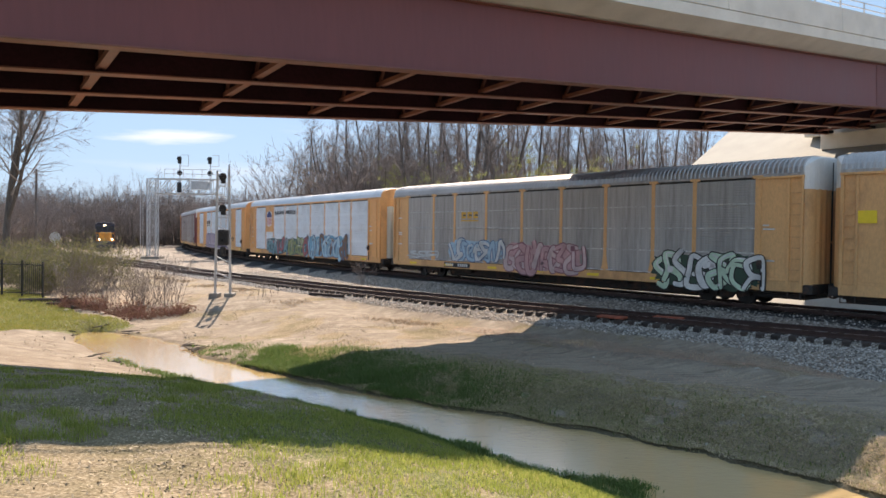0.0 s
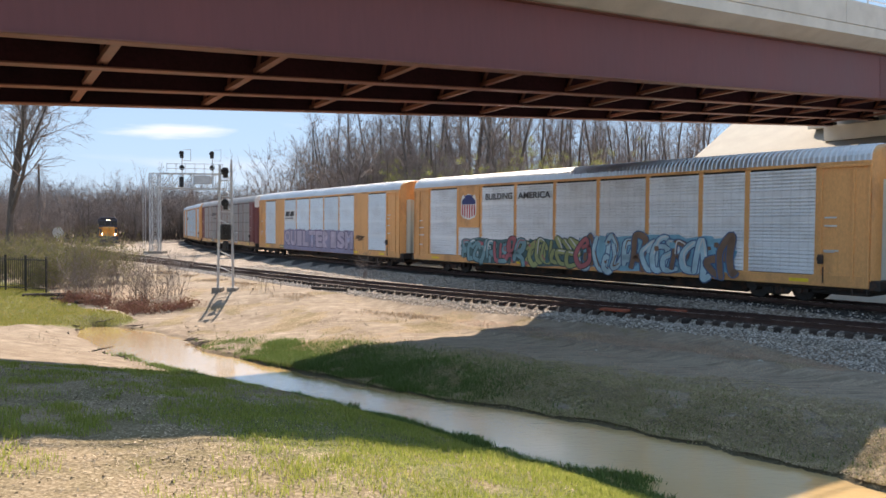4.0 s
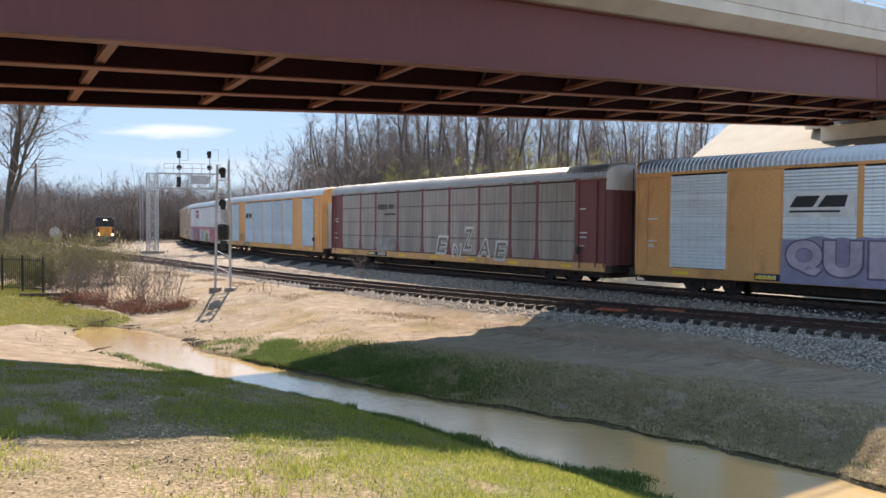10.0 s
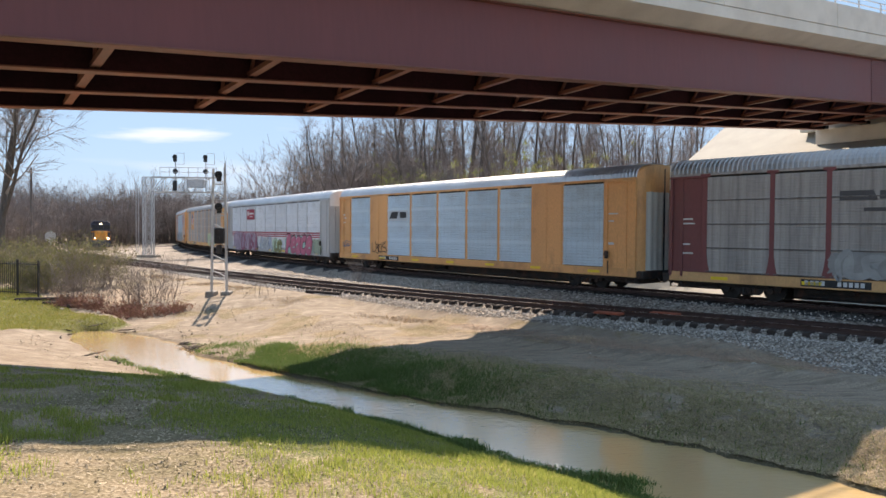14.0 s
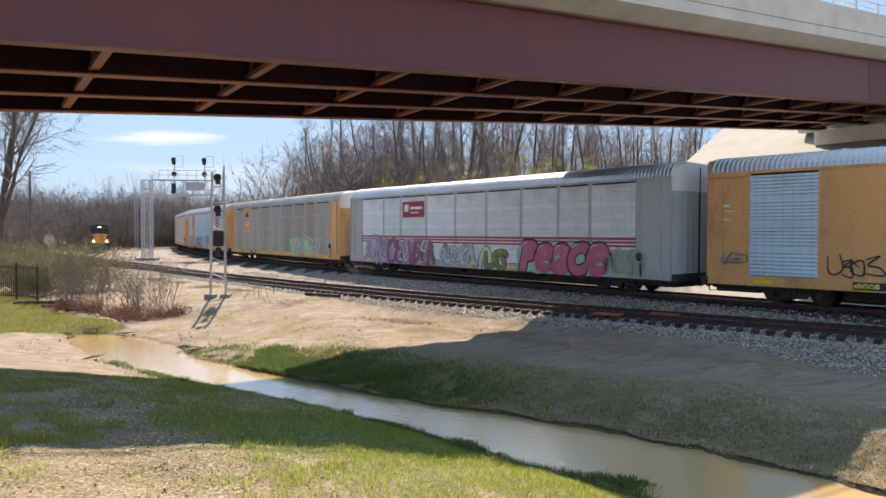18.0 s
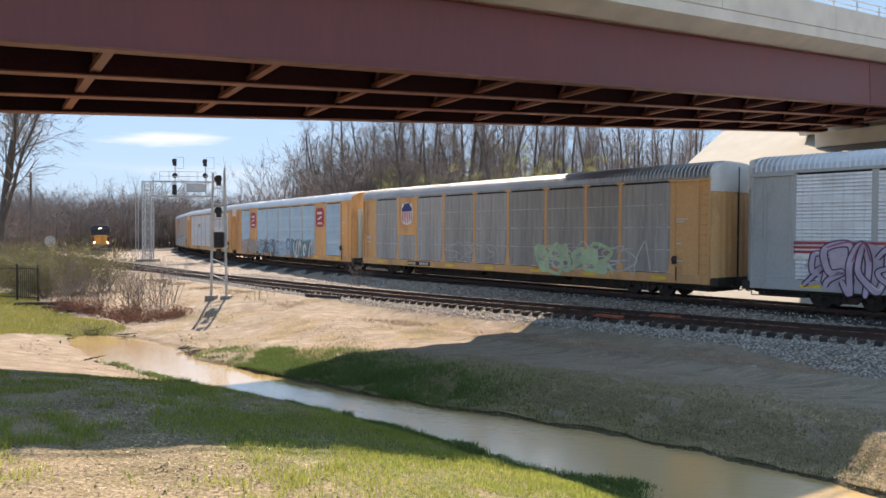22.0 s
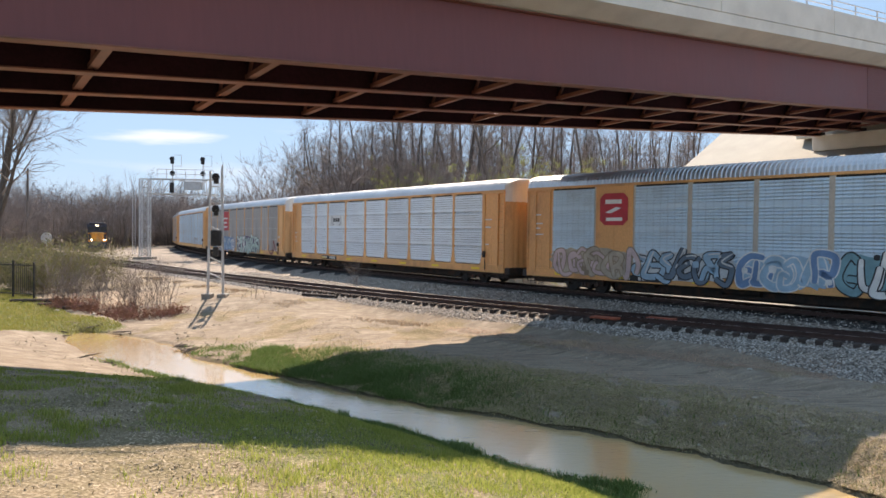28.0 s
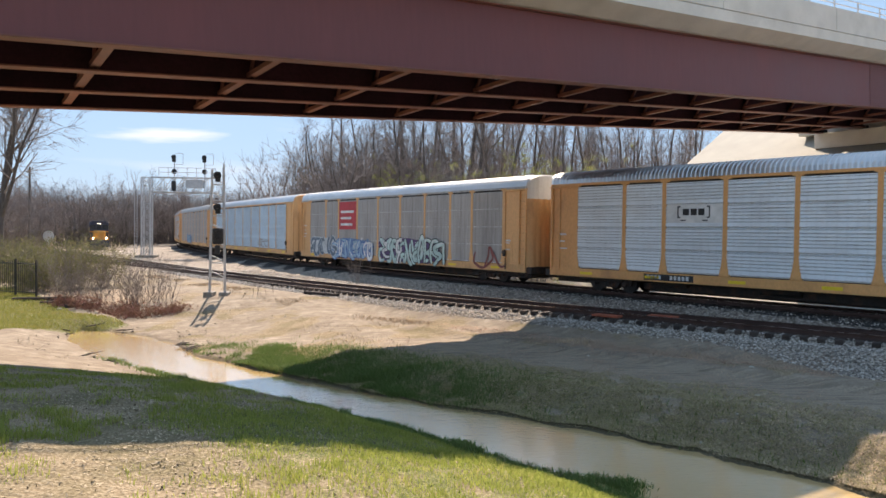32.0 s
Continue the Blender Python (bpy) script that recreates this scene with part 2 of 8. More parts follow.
# ---------------------------------------------------------------- plan of tracks and ground
ARC_C, ARC_R, ARC_A = Vector((269.06, 249.45)), 337.3, math.atan2(-216.55, -260.83)   # main line's centre line
SIDE_R = 339.0


def main_at(s, off=0.0):
    """A place on the main line at s metres, off metres beyond its centre line, and its heading in degrees."""
    a = ARC_A + s / SIDE_R
    r = ARC_R - off
    return Vector((ARC_C.x + r * math.cos(a), ARC_C.y + r * math.sin(a))), math.degrees(a) + 90


SID_R, SID_Z = 200.0, -0.3                      # the siding's centre line and the height of its rails
SID_C = Vector((137.11, 180.34))
SID_HEAD = radians(-42.07)


def siding_at(s, off=0.0):
    """The same on the siding, which runs straight on beyond 32 m."""
    t = max(s, -32.0)
    a = SID_HEAD - math.pi / 2 + t / SID_R
    r = SID_R - off
    back = t - s
    return Vector((SID_C.x + r * math.cos(a) + back * math.sin(a), SID_C.y + r * math.sin(a) - back * math.cos(a))), math.degrees(a) + 90


E1, N1 = Vector((0.74, -0.67)), Vector((0.67, 0.74))       # along and across the ditch
WATER_Z = -1.8


def smooth(x, a, b):
    t = np.clip((x - a) / (b - a), 0, 1)
    return t * t * (3 - 2 * t)


def vnoise(x, y, k=1.0, seed=0):
    """Smooth value noise on arrays, in [-1, 1]."""
    x, y = np.asarray(x, float) * k, np.asarray(y, float) * k
    xi, yi = np.floor(x), np.floor(y)
    fx, fy = x - xi, y - yi
    fx, fy = fx * fx * (3 - 2 * fx), fy * fy * (3 - 2 * fy)

    def h(i, j):
        v = np.sin(i * 127.1 + j * 311.7 + seed * 74.7) * 43758.5453
        return (v - np.floor(v)) * 2 - 1
    return (h(xi, yi) * (1 - fx) + h(xi + 1, yi) * fx) * (1 - fy) + (h(xi, yi + 1) * (1 - fx) + h(xi + 1, yi + 1) * fx) * fy


def ditch_edges(a):
    """The near and far edge of the water, across the ditch."""
    near = np.interp(a, (-33, -30, -25, -21, -18, -15.5, -13, -10.5, -8.5, -6.5, 0), (12.3, 11.1, 10.4, 10.45, 10.55, 10.7, 10.95, 11.1, 11.1, 10.9, 10.6))
    far = np.interp(a, (-33, -30.3, -28.8, -26.3, -23.5, -20, -17.9, -14.6, -12.2, -10.4, -7.5, -5, -3.8, 3), (12.9, 13.7, 13.95, 13.75, 12.95, 13.1, 13.2, 13.3, 13.7, 14.15, 14.45, 14.5, 14.3, 14.3))
    near = near + 0.10 * vnoise(a, a * 0, 1.4, 3) + 0.06 * vnoise(a, a * 0, 3.7, 4)
    far = far + 0.10 * vnoise(a, a * 0, 1.2, 5) + 0.06 * vnoise(a, a * 0, 3.1, 6)
    return near, far


def ground_z(x, y, rough=True):
    x, y = np.asarray(x, float), np.asarray(y, float)
    a, b = x * E1.x + y * E1.y, x * N1.x + y * N1.y
    near, far = ditch_edges(a)
    d_near = near - b
    zn = -1.72 + 0.195 * np.clip(d_near, 0, 5.3) + 0.29 * np.clip(d_near - 5.3, 0, 6)
    lip = smooth(a, -22, -12)                                  # a steeper brink along the lower reach
    brink = np.interp(d_near, (0, 0.4, 1.46, 2.6, 3.55, 5.5, 6.5, 7.5, 8.6, 14), (-1.72, -1.60, -1.22, -0.70, -0.36, 0.0, 0.16, 0.25, 0.38, 0.75))
    zn = zn * (1 - lip) + brink * lip
    zn = np.where(a < -24, zn + (np.minimum(zn, -1.35) - zn) * smooth(-a, 24, 34), zn)
    # siding bed
    ds = SID_R - np.hypot(x - SID_C.x, y - SID_C.y)          # positive beyond the siding
    dm = ARC_R - np.hypot(x - ARC_C.x, y - ARC_C.y)
    side = -1.27 + 0.68 * smooth(-a, 19, 33)
    d_far = b - far
    up = smooth(-a, 17, 25)
    zf = -1.72 + (side + 1.72) * ((1 - up) * smooth(d_far, 0.0, 2.4) + up * (0.1 * smooth(d_far, 0, 1.2) + 0.9 * smooth(d_far, 1.5, 9.5)))
    zf = zf + 0.22 * np.exp(-(((a + 23) / 4.0) ** 2 + ((b - 19.5) / 1.8) ** 2))
    bed = SID_Z - 0.37 + 0.13 * smooth(ds, -1.32, -1.08)
    zf = zf + 0.2 * smooth(ds, -5.6, -5.0) * (1 - up)
    w = smooth(ds, -3.4 - 0.6 * smooth(a, -13, -6), -1.9)
    zf = zf * (1 - w) + bed * w
    z = np.where(b < near, zn, zf)
    wet = np.minimum(b - near, far - b)
    z = np.where(wet > 0, -1.72 - 0.5 * smooth(wet, -0.12, 0.5), z)
    # the ditch ends at its head
    head = smooth(-a, 31.5, 33.5)
    z = z * (1 - head) + np.where(b < 14.5, -1.35, z) * head
    # left of the ditch head the land is level
    lv = smooth(-a, 33, 42)
    z = z * (1 - lv) + lv * np.where(ds > -2.2, np.maximum(z, SID_Z - 0.26), -0.85 + 0.28 * smooth(ds, -9, -2.5))
    # between and beyond the lines
    beyond = smooth(ds, 1.0, 3.0)
    z = z * (1 - beyond) + beyond * (-0.64 + 0.40 * smooth(dm, -3.7, -2.0))
    back = smooth(dm, 2.4, 6.0)
    z = z * (1 - back) + back * (-0.75 + 0.25 * vnoise(x, y, 0.07, 9))
    if rough:
        near_eye = np.exp(-(x * x + y * y) / 60.0 ** 2)
        z = z + near_eye * (0.035 * vnoise(x, y, 1.3, 1) + 0.02 * vnoise(x, y, 3.1, 2)) * (1 - smooth(ds, -2.6, -1.8) * (1 - smooth(dm, 2.2, 4)))
    return z


def gz(x, y):
    return float(ground_z(np.array([x]), np.array([y]), False)[0])


# ---------------------------------------------------------------- ground
def ground_material():
    m = bpy.data.materials.new("ground_soil")
    m.use_nodes = True
    n, l = m.node_tree.nodes, m.node_tree.links
    b = n["Principled BSDF"]
    b.inputs["Roughness"].default_value = 0.95
    b.inputs["Specular IOR Level"].default_value = 0.2
    tc = n.new("ShaderNodeTexCoord")

    def tex(kind, scale, detail=5, **kw):
        t = n.new("ShaderNodeTex" + kind)
        t.inputs["Scale"].default_value = scale
        if kind == "Noise":
            t.inputs["Detail"].default_value = detail
        l.new(tc.outputs["Object"], t.inputs["Vector"])
        return t

    def ramp(src, stops):
        r = n.new("ShaderNodeValToRGB")
        while len(r.color_ramp.elements) < len(stops):
            r.color_ramp.elements.new(0.5)
        for e, (p, c) in zip(r.color_ramp.elements, stops):
            e.position, e.color = p, (*c, 1)
        l.new(src, r.inputs[0])
        return r.outputs[0]

    def mix(fac, c1, c2):
        x = n.new("ShaderNodeMixRGB")
        l.new(fac, x.inputs["Fac"])
        l.new(c1, x.inputs["Color1"])
        l.new(c2, x.inputs["Color2"])
        return x.outputs[0]

    def math_node(op, a, bb):
        x = n.new("ShaderNodeMath")
        x.operation = op
        for i, v in enumerate((a, bb)):
            if isinstance(v, (int, float)):
                x.inputs[i].default_value = v
            else:
                l.new(v, x.inputs[i])
        return x.outputs[0]

    def mask(name, noise_out, amount, lo=0.42, hi=0.58):
        at = n.new("ShaderNodeAttribute")
        at.attribute_name = name
        s = math_node("ADD", at.outputs["Fac"], math_node("MULTIPLY", math_node("SUBTRACT", noise_out, 0.5), amount))
        r = n.new("ShaderNodeMapRange")
        r.inputs["From Min"].default_value, r.inputs["From Max"].default_value = lo, hi
        l.new(s, r.inputs["Value"])
        return r.outputs[0]
    mid, fine = tex("Noise", 2.2, 6), tex("Noise", 26, 5)
    vor = tex("Voronoi", 17)
    vor2 = tex("Voronoi", 38)
    dirt = ramp(mid.outputs[0], [(0.3, (0.21, 0.172, 0.134)), (0.55, (0.32, 0.270, 0.212)), (0.75, (0.43, 0.375, 0.305))])
    straw = ramp(fine.outputs[0], [(0.28, (0.14, 0.105, 0.065)), (0.5, (0.265, 0.205, 0.132)), (0.72, (0.43, 0.355, 0.25))])
    patchy = tex("Noise", 0.8, 5)
    straw = mix(ramp(patchy.outputs[0], [(0.42, (0, 0, 0)), (0.62, (0.75, 0.75, 0.75))]), straw, ramp(fine.outputs[0], [(0.3, (0.07, 0.058, 0.03)), (0.5, (0.15, 0.125, 0.065)), (0.75, (0.28, 0.235, 0.14))]))
    grass = ramp(fine.outputs[0], [(0.3, (0.05, 0.06, 0.02)), (0.5, (0.13, 0.14, 0.05)), (0.72, (0.30, 0.27, 0.14))])
    stone = ramp(vor.outputs["Color"], [(0.1, (0.08, 0.067, 0.056)), (0.5, (0.25, 0.212, 0.176)), (0.9, (0.60, 0.535, 0.46))])
    brush = ramp(fine.outputs[0], [(0.3, (0.16, 0.115, 0.085)), (0.55, (0.33, 0.255, 0.185)), (0.8, (0.50, 0.41, 0.31))])
    wheel = n.new("ShaderNodeMapping")
    wheel.inputs["Rotation"].default_value, wheel.inputs["Scale"].default_value = (0, 0, radians(38)), (0.35, 4.5, 1)
    l.new(tc.outputs["Object"], wheel.inputs[0])
    ruts = n.new("ShaderNodeTexNoise")
    ruts.inputs["Scale"].default_value, ruts.inputs["Detail"].default_value = 1.6, 5
    l.new(wheel.outputs[0], ruts.inputs["Vector"])
    dirt = mix(ramp(ruts.outputs[0], [(0.42, (0, 0, 0)), (0.62, (0.85, 0.85, 0.85))]), dirt, ramp(fine.outputs[0], [(0.3, (0.155, 0.122, 0.09)), (0.7, (0.30, 0.245, 0.188))]))
    dirt = mix(ramp(patchy.outputs[0], [(0.48, (0, 0, 0)), (0.66, (0.55, 0.55, 0.55))]), dirt, ramp(fine.outputs[0], [(0.3, (0.135, 0.103, 0.076)), (0.7, (0.27, 0.212, 0.16))]))
    col = mix(mask("straw", mid.outputs[0], 0.9), dirt, straw)
    col = mix(mask("road", mid.outputs[0], 0.5), col, mix(ramp(ruts.outputs[0], [(0.44, (0, 0, 0)), (0.62, (0.8, 0.8, 0.8))]), ramp(fine.outputs[0], [(0.3, (0.22, 0.175, 0.13)), (0.7, (0.40, 0.33, 0.25))]), ramp(mid.outputs[0], [(0.3, (0.12, 0.098, 0.075)), (0.7, (0.26, 0.215, 0.165))])))
    col = mix(mask("brush", mid.outputs[0], 0.8), col, brush)
    col = mix(mask("grass", mid.outputs[0], 1.3, 0.40, 0.66), col, grass)
    col = mix(mask("gravel", mid.outputs[0], 0.7), col, stone)
    # Near-black stone: train and overpass shade painted in, along with oil staining.
    col = mix(mask("oily", mid.outputs[0], 0.5), col, ramp(vor.outputs["Color"], [(0.1, (0.018, 0.017, 0.019)), (0.6, (0.055, 0.050, 0.048)), (0.95, (0.13, 0.12, 0.11))]))
    col = mix(mask("wet", mid.outputs[0], 0.7), col, ramp(fine.outputs[0], [(0.3, (0.08, 0.068, 0.04)), (0.7, (0.18, 0.15, 0.10))]))
    l.new(col, b.inputs["Base Color"])
    bp = n.new("ShaderNodeBump")
    bp.inputs["Strength"].default_value, bp.inputs["Distance"].default_value = 0.7, 0.05
    rocky = n.new("ShaderNodeAttribute")
    rocky.attribute_name = "gravel"
    l.new(math_node("ADD", math_node("MULTIPLY", vor2.outputs["Distance"], rocky.outputs["Fac"]), math_node("ADD", math_node("MULTIPLY", fine.outputs[0], 0.8), math_node("MULTIPLY", ruts.outputs[0], 1.1))), bp.inputs["Height"])
    l.new(bp.outputs[0], b.inputs["Normal"])
    return m


def spread(lo, hi, fine, out):
    core = list(np.arange(lo, hi + fine, fine))
    step, left, right = fine, [], []
    x = lo
    while x > -out:
        step *= 1.25
        x -= step
        left.append(x)
    step, x = fine, core[-1]
    while x < out:
        step *= 1.25
        x += step
        right.append(x)
    return np.array(left[::-1] + core + right)


def build_ground():
    xs, ys = spread(-30, 24, 0.22, 1800), spread(4, 46, 0.22, 1800)
    gx, gy = np.meshgrid(xs, ys)
    zz = ground_z(gx, gy)
    nx, ny = len(xs), len(ys)
    verts = np.stack([gx.ravel(), gy.ravel(), zz.ravel()], 1)
    i = np.arange(nx * ny).reshape(ny, nx)
    quads = np.stack([i[:-1, :-1].ravel(), i[:-1, 1:].ravel(), i[1:, 1:].ravel(), i[1:, :-1].ravel()], 1)
    me = bpy.data.meshes.new("ground")
    me.from_pydata(verts.tolist(), [], quads.tolist())
    me.polygons.foreach_set("use_smooth", [True] * len(me.polygons))
    x, y = gx.ravel(), gy.ravel()
    for name, v in masks(x, y).items():
        at = me.attributes.new(name, "FLOAT", "POINT")
        at.data.foreach_set("value", np.clip(v, 0, 1).astype(np.float32))
    me.materials.append(ground_material())
    me.update()
    return tagged(new("ground", me), "sandy soil with patchy grass, straw and gravel", "ground", kind="structure")


def masks(x, y):
    a, b = x * E1.x + y * E1.y, x * N1.x + y * N1.y
    near, far = ditch_edges(a)
    ds = SID_R - np.hypot(x - SID_C.x, y - SID_C.y)
    dm = ARC_R - np.hypot(x - ARC_C.x, y - ARC_C.y)
    gravel = smooth(ds, -3.0 - 2.9 * smooth(a, -10, -1), -2.0 - 2.2 * smooth(a, -10, -1)) * (1 - smooth(dm, 3.0, 5.0)) * (0.75 + 0.25 * smooth(a, -40, -22))
    n1, n2 = vnoise(x, y, 0.35, 11), vnoise(x, y, 0.9, 12)
    dn, df = near - b, b - far
    # near bank: a green strip by the water, straw above it, more grass to the right
    g_near = np.where(dn > -0.5, np.maximum(0.62 * (1 - smooth(dn, 5.0, 8.2)), 0.30 * smooth(-a, 8.8, 10.5)) + 0.10, 0)
    g_near = g_near * (1 - 0.66 * smooth(-a, 8.6, 10.4) * smooth(dn, 1.3, 3.2))
    g_near = g_near * (1 - 0.95 * smooth(-a, 17.5, 21) * smooth(dn, -1, 0.3))
    g_far = np.where(df > -0.5, (0.66 - 0.30 * smooth(a, -13, -7)) * (1 - smooth(df, 2.8, 4.4)) * smooth(a, -22.5, -19.5) * (1 - 0.8 * smooth(a, -5.5, -3.5)), 0)
    lawn = smooth(-a, 31.0, 32.4) * smooth(14.4 - b + 0.5 * n1, -0.3, 0.8) * (1 - smooth(-a, 75, 90))
    grass = np.where(dn > -0.7, g_near, g_far) + 0.85 * lawn + 0.16 * n1
    grass = np.where(dm > 6, 0.15 + 0.3 * n1, grass)
    straw = np.where(dn > 0, smooth(dn, 1.2, 3.0) * (1 - smooth(-a, 17, 20)), 0.35 + 0.3 * n2) + 0.15 * n2
    road = np.where((df > 1.2) & (ds < -2.4), smooth(df, 2.2, 3.0) * smooth(-ds, 4.9, 5.5) * smooth(a, -19.5, -16), 0)
    far_land = smooth(np.hypot(x, y), 60, 95) * (1 - smooth(np.abs(dm), 6, 3)) * (1 - smooth(np.abs(ds), 4, 2))
    brush = np.maximum(far_land, 0.75 * np.exp(-(((x + 19) / 7) ** 2 + ((y - 39) / 4.5) ** 2))) + 0.5 * smooth(dm, 5, 8)
    brush = brush + 0.62 * np.where(ds < 0, np.exp(-((ds + 3.9) / 1.3) ** 2) * smooth(a, -17, -13), 0)
    brush = brush + np.where((df > -0.5) & (ds < -5.3), 0.35 * smooth(a, -19, -13) * (1 - smooth(df, 2.6, 4.4)) + 0.12 * n2, 0)
    wet = np.where(dn > -0.7, 1 - smooth(dn, 0.05, 0.55), 1 - smooth(df, 0.05, 0.5)) * (1 - 0.55 * smooth(-a, 20, 24))
    # Oil staining plus painted-in shade, along the tracks and between them.
    oily = (1 - smooth(np.abs(dm), 1.35, 2.1)) + 0.55 * (1 - smooth(np.abs(ds), 0.9, 1.3)) + 0.42 * smooth(ds, 1.2, 2.2) * (1 - smooth(dm, 1.0, 2.0)) * (0.75 * smooth(a, -95, -60) + 0.25 * smooth(a, -42, -18))
    return {"gravel": gravel, "grass": grass, "straw": straw, "road": road, "brush": brush, "wet": wet, "oily": oily}


build_ground()


def build_water():
    m = bpy.data.materials.new("muddy_water")
    m.use_nodes = True
    n, l = m.node_tree.nodes, m.node_tree.links
    b = n["Principled BSDF"]
    b.inputs["Base Color"].default_value = (0.64, 0.45, 0.22, 1)
    b.inputs["Roughness"].default_value = 0.06
    b.inputs["Coat Weight"].default_value, b.inputs["Coat Roughness"].default_value, b.inputs["Coat IOR"].default_value = 1.0, 0.04, 2.0
    b.inputs["IOR"].default_value = 1.9
    tc, nz, bp = n.new("ShaderNodeTexCoord"), n.new("ShaderNodeTexNoise"), n.new("ShaderNodeBump")
    mp = n.new("ShaderNodeMapping")
    mp.inputs["Rotation"].default_value = (0, 0, radians(42))
    mp.inputs["Scale"].default_value = (1.0, 2.6, 1)
    nz.inputs["Scale"].default_value, nz.inputs["Detail"].default_value = 4.2, 4
    bp.inputs["Strength"].default_value, bp.inputs["Distance"].default_value = 0.22, 0.03
    l.new(tc.outputs["Object"], mp.inputs[0])
    l.new(mp.outputs[0], nz.inputs["Vector"])
    l.new(nz.outputs[0], bp.inputs["Height"])
    l.new(bp.outputs[0], b.inputs["Normal"])
    l.new(bp.outputs[0], b.inputs["Coat Normal"])
    aa = np.linspace(-33.5, 16, 100)
    near, far = ditch_edges(aa)
    verts, faces = [], []
    for i, a in enumerate(aa):
        for bb in (near[i] - 0.5, (near[i] + far[i]) / 2, far[i] + 0.5):
            p = E1 * a + N1 * bb
            verts.append((p.x, p.y, WATER_Z))
        if i:
            k = 3 * i
            faces += [(k - 3, k, k + 1, k - 2), (k - 2, k + 1, k + 2, k - 1)]
    me = mesh_of("water", verts, faces, True)
    me.materials.append(m)
    ob = tagged(new("water", me), "still muddy brown water standing in the ditch", "water", kind="structure")
    if me.polygons[0].normal.z < 0:
        me.flip_normals()
    return ob


build_water()


# ---------------------------------------------------------------- tracks
def rail_mesh(path, s0, s1, off, step=2.0, zr=0.0):
    """A rail of flat-bottom section swept along a track; material 1 is the worn head."""
    sec = [(-0.07, -0.17), (-0.07, -0.15), (-0.012, -0.12), (-0.012, -0.04), (-0.036, -0.03), (-0.036, 0.0),
           (0.036, 0.0), (0.036, -0.03), (0.012, -0.04), (0.012, -0.12), (0.07, -0.15), (0.07, -0.17)]
    n = max(2, int((s1 - s0) / step) + 1)
    verts, faces = [], []
    for i in range(n):
        s = s0 + (s1 - s0) * i / (n - 1)
        for o, z in sec:
            p, h = path(s, off + o)
            verts.append((p.x, p.y, z + zr))
    k = len(sec)
    idx = []
    for i in range(n - 1):
        for j in range(k):
            faces.append((i * k + j, i * k + (j + 1) % k, (i + 1) * k + (j + 1) % k, (i + 1) * k + j))
            idx.append(1 if j == 5 else 0)
    me = mesh_of("rail", verts, faces)
    me.materials.append(M_RAIL)
    me.materials.append(M_RAILTOP)
    me.polygons.foreach_set("material_index", idx)
    return me


def track(name, path, s0, s1, near0, near1, label, seed, zr=0.0):
    root = tagged(empty(name), label, "railway track", kind="structure")
    for off in (-0.7535, 0.7535):
        part("rail", rail_mesh(path, s0, s1, off, 2.0, zr), None, root, "rusty steel rail with a worn shiny head")
    rnd = random.Random(seed)
    bm = bmesh.new()
    box(bm, -0.115, 0.115, -1.3, 1.3, -0.36, -0.172, 0.015)
    tie = bpy.data.meshes.new("tie")
    bm.to_mesh(tie)
    bm.free()
    tie.materials.append(M_TIE)
    rest, s = bmesh.new(), s0
    while s < s1:
        p, h = path(s)
        m = pose(p.x, p.y, zr + rnd.uniform(-0.012, 0.006), 0, rnd.uniform(-0.4, 0.4), h + rnd.uniform(-1.6, 1.6)) @ Matrix.Translation((0, rnd.uniform(-0.09, 0.09), 0))
        if near0 <= s <= near1:
            o = part("tie", tie, M_TIE, root)
            o.matrix_basis = m
        else:
            box(rest, -0.115, 0.115, -1.3, 1.3, -0.36, -0.172, 0, m)
        s += 0.51 + rnd.uniform(-0.02, 0.02)
    far = part("far_ties", rest, M_TIE, root)
    far["kind"] = "stuff"
    return root


track("main_track", main_at, -190, 75, -60, 45, "main line on grey ballast, dark timber ties under rusty rails", 3)
track("siding_track", siding_at, -120, 45, -50, 22, "near siding on grey ballast with uneven dark timber ties", 4, SID_Z)


def spur_at(s, off=0.0):
    """The turnout's other leg, leaving the siding towards the locomotive."""
    p, h = siding_at(s)
    k = max(0.0, -20.0 - s)
    side = min(4.2, 0.0033 * k * k) - off * 0
    q = math.radians(h)
    nrm = Vector((-math.sin(q), math.cos(q)))
    return p + nrm * (off - side), h


for o_ in (-0.7535, 0.7535):
    tagged(new("spur_rail", rail_mesh(spur_at, -118, -20.5, o_, 2.0, SID_Z)), "rusty rail of the diverging spur", "rail", kind="structure")


# ---------------------------------------------------------------- overpass
BR_P = Vector((-0.046, 23.0, 7.918))                # under side of the first girder
BR_U = Vector((0.8230, 0.5634, 0.0724)).normalized()    # along the girders, uphill
BR_H = Vector((-0.5634, 0.8230, 0.0)).normalized()      # across, away from the eye
BR_M = Matrix((BR_U, BR_H, BR_U.cross(BR_H))).transposed().to_4x4()
BR_M.translation = BR_P
BR_S0, BR_S1 = -52.0, 42.0
GIRDERS = (0.0, 2.98, 5.95, 8.93)
CROSS = -0.0327                                 # the deck falls away from the eye
GH = 2.45


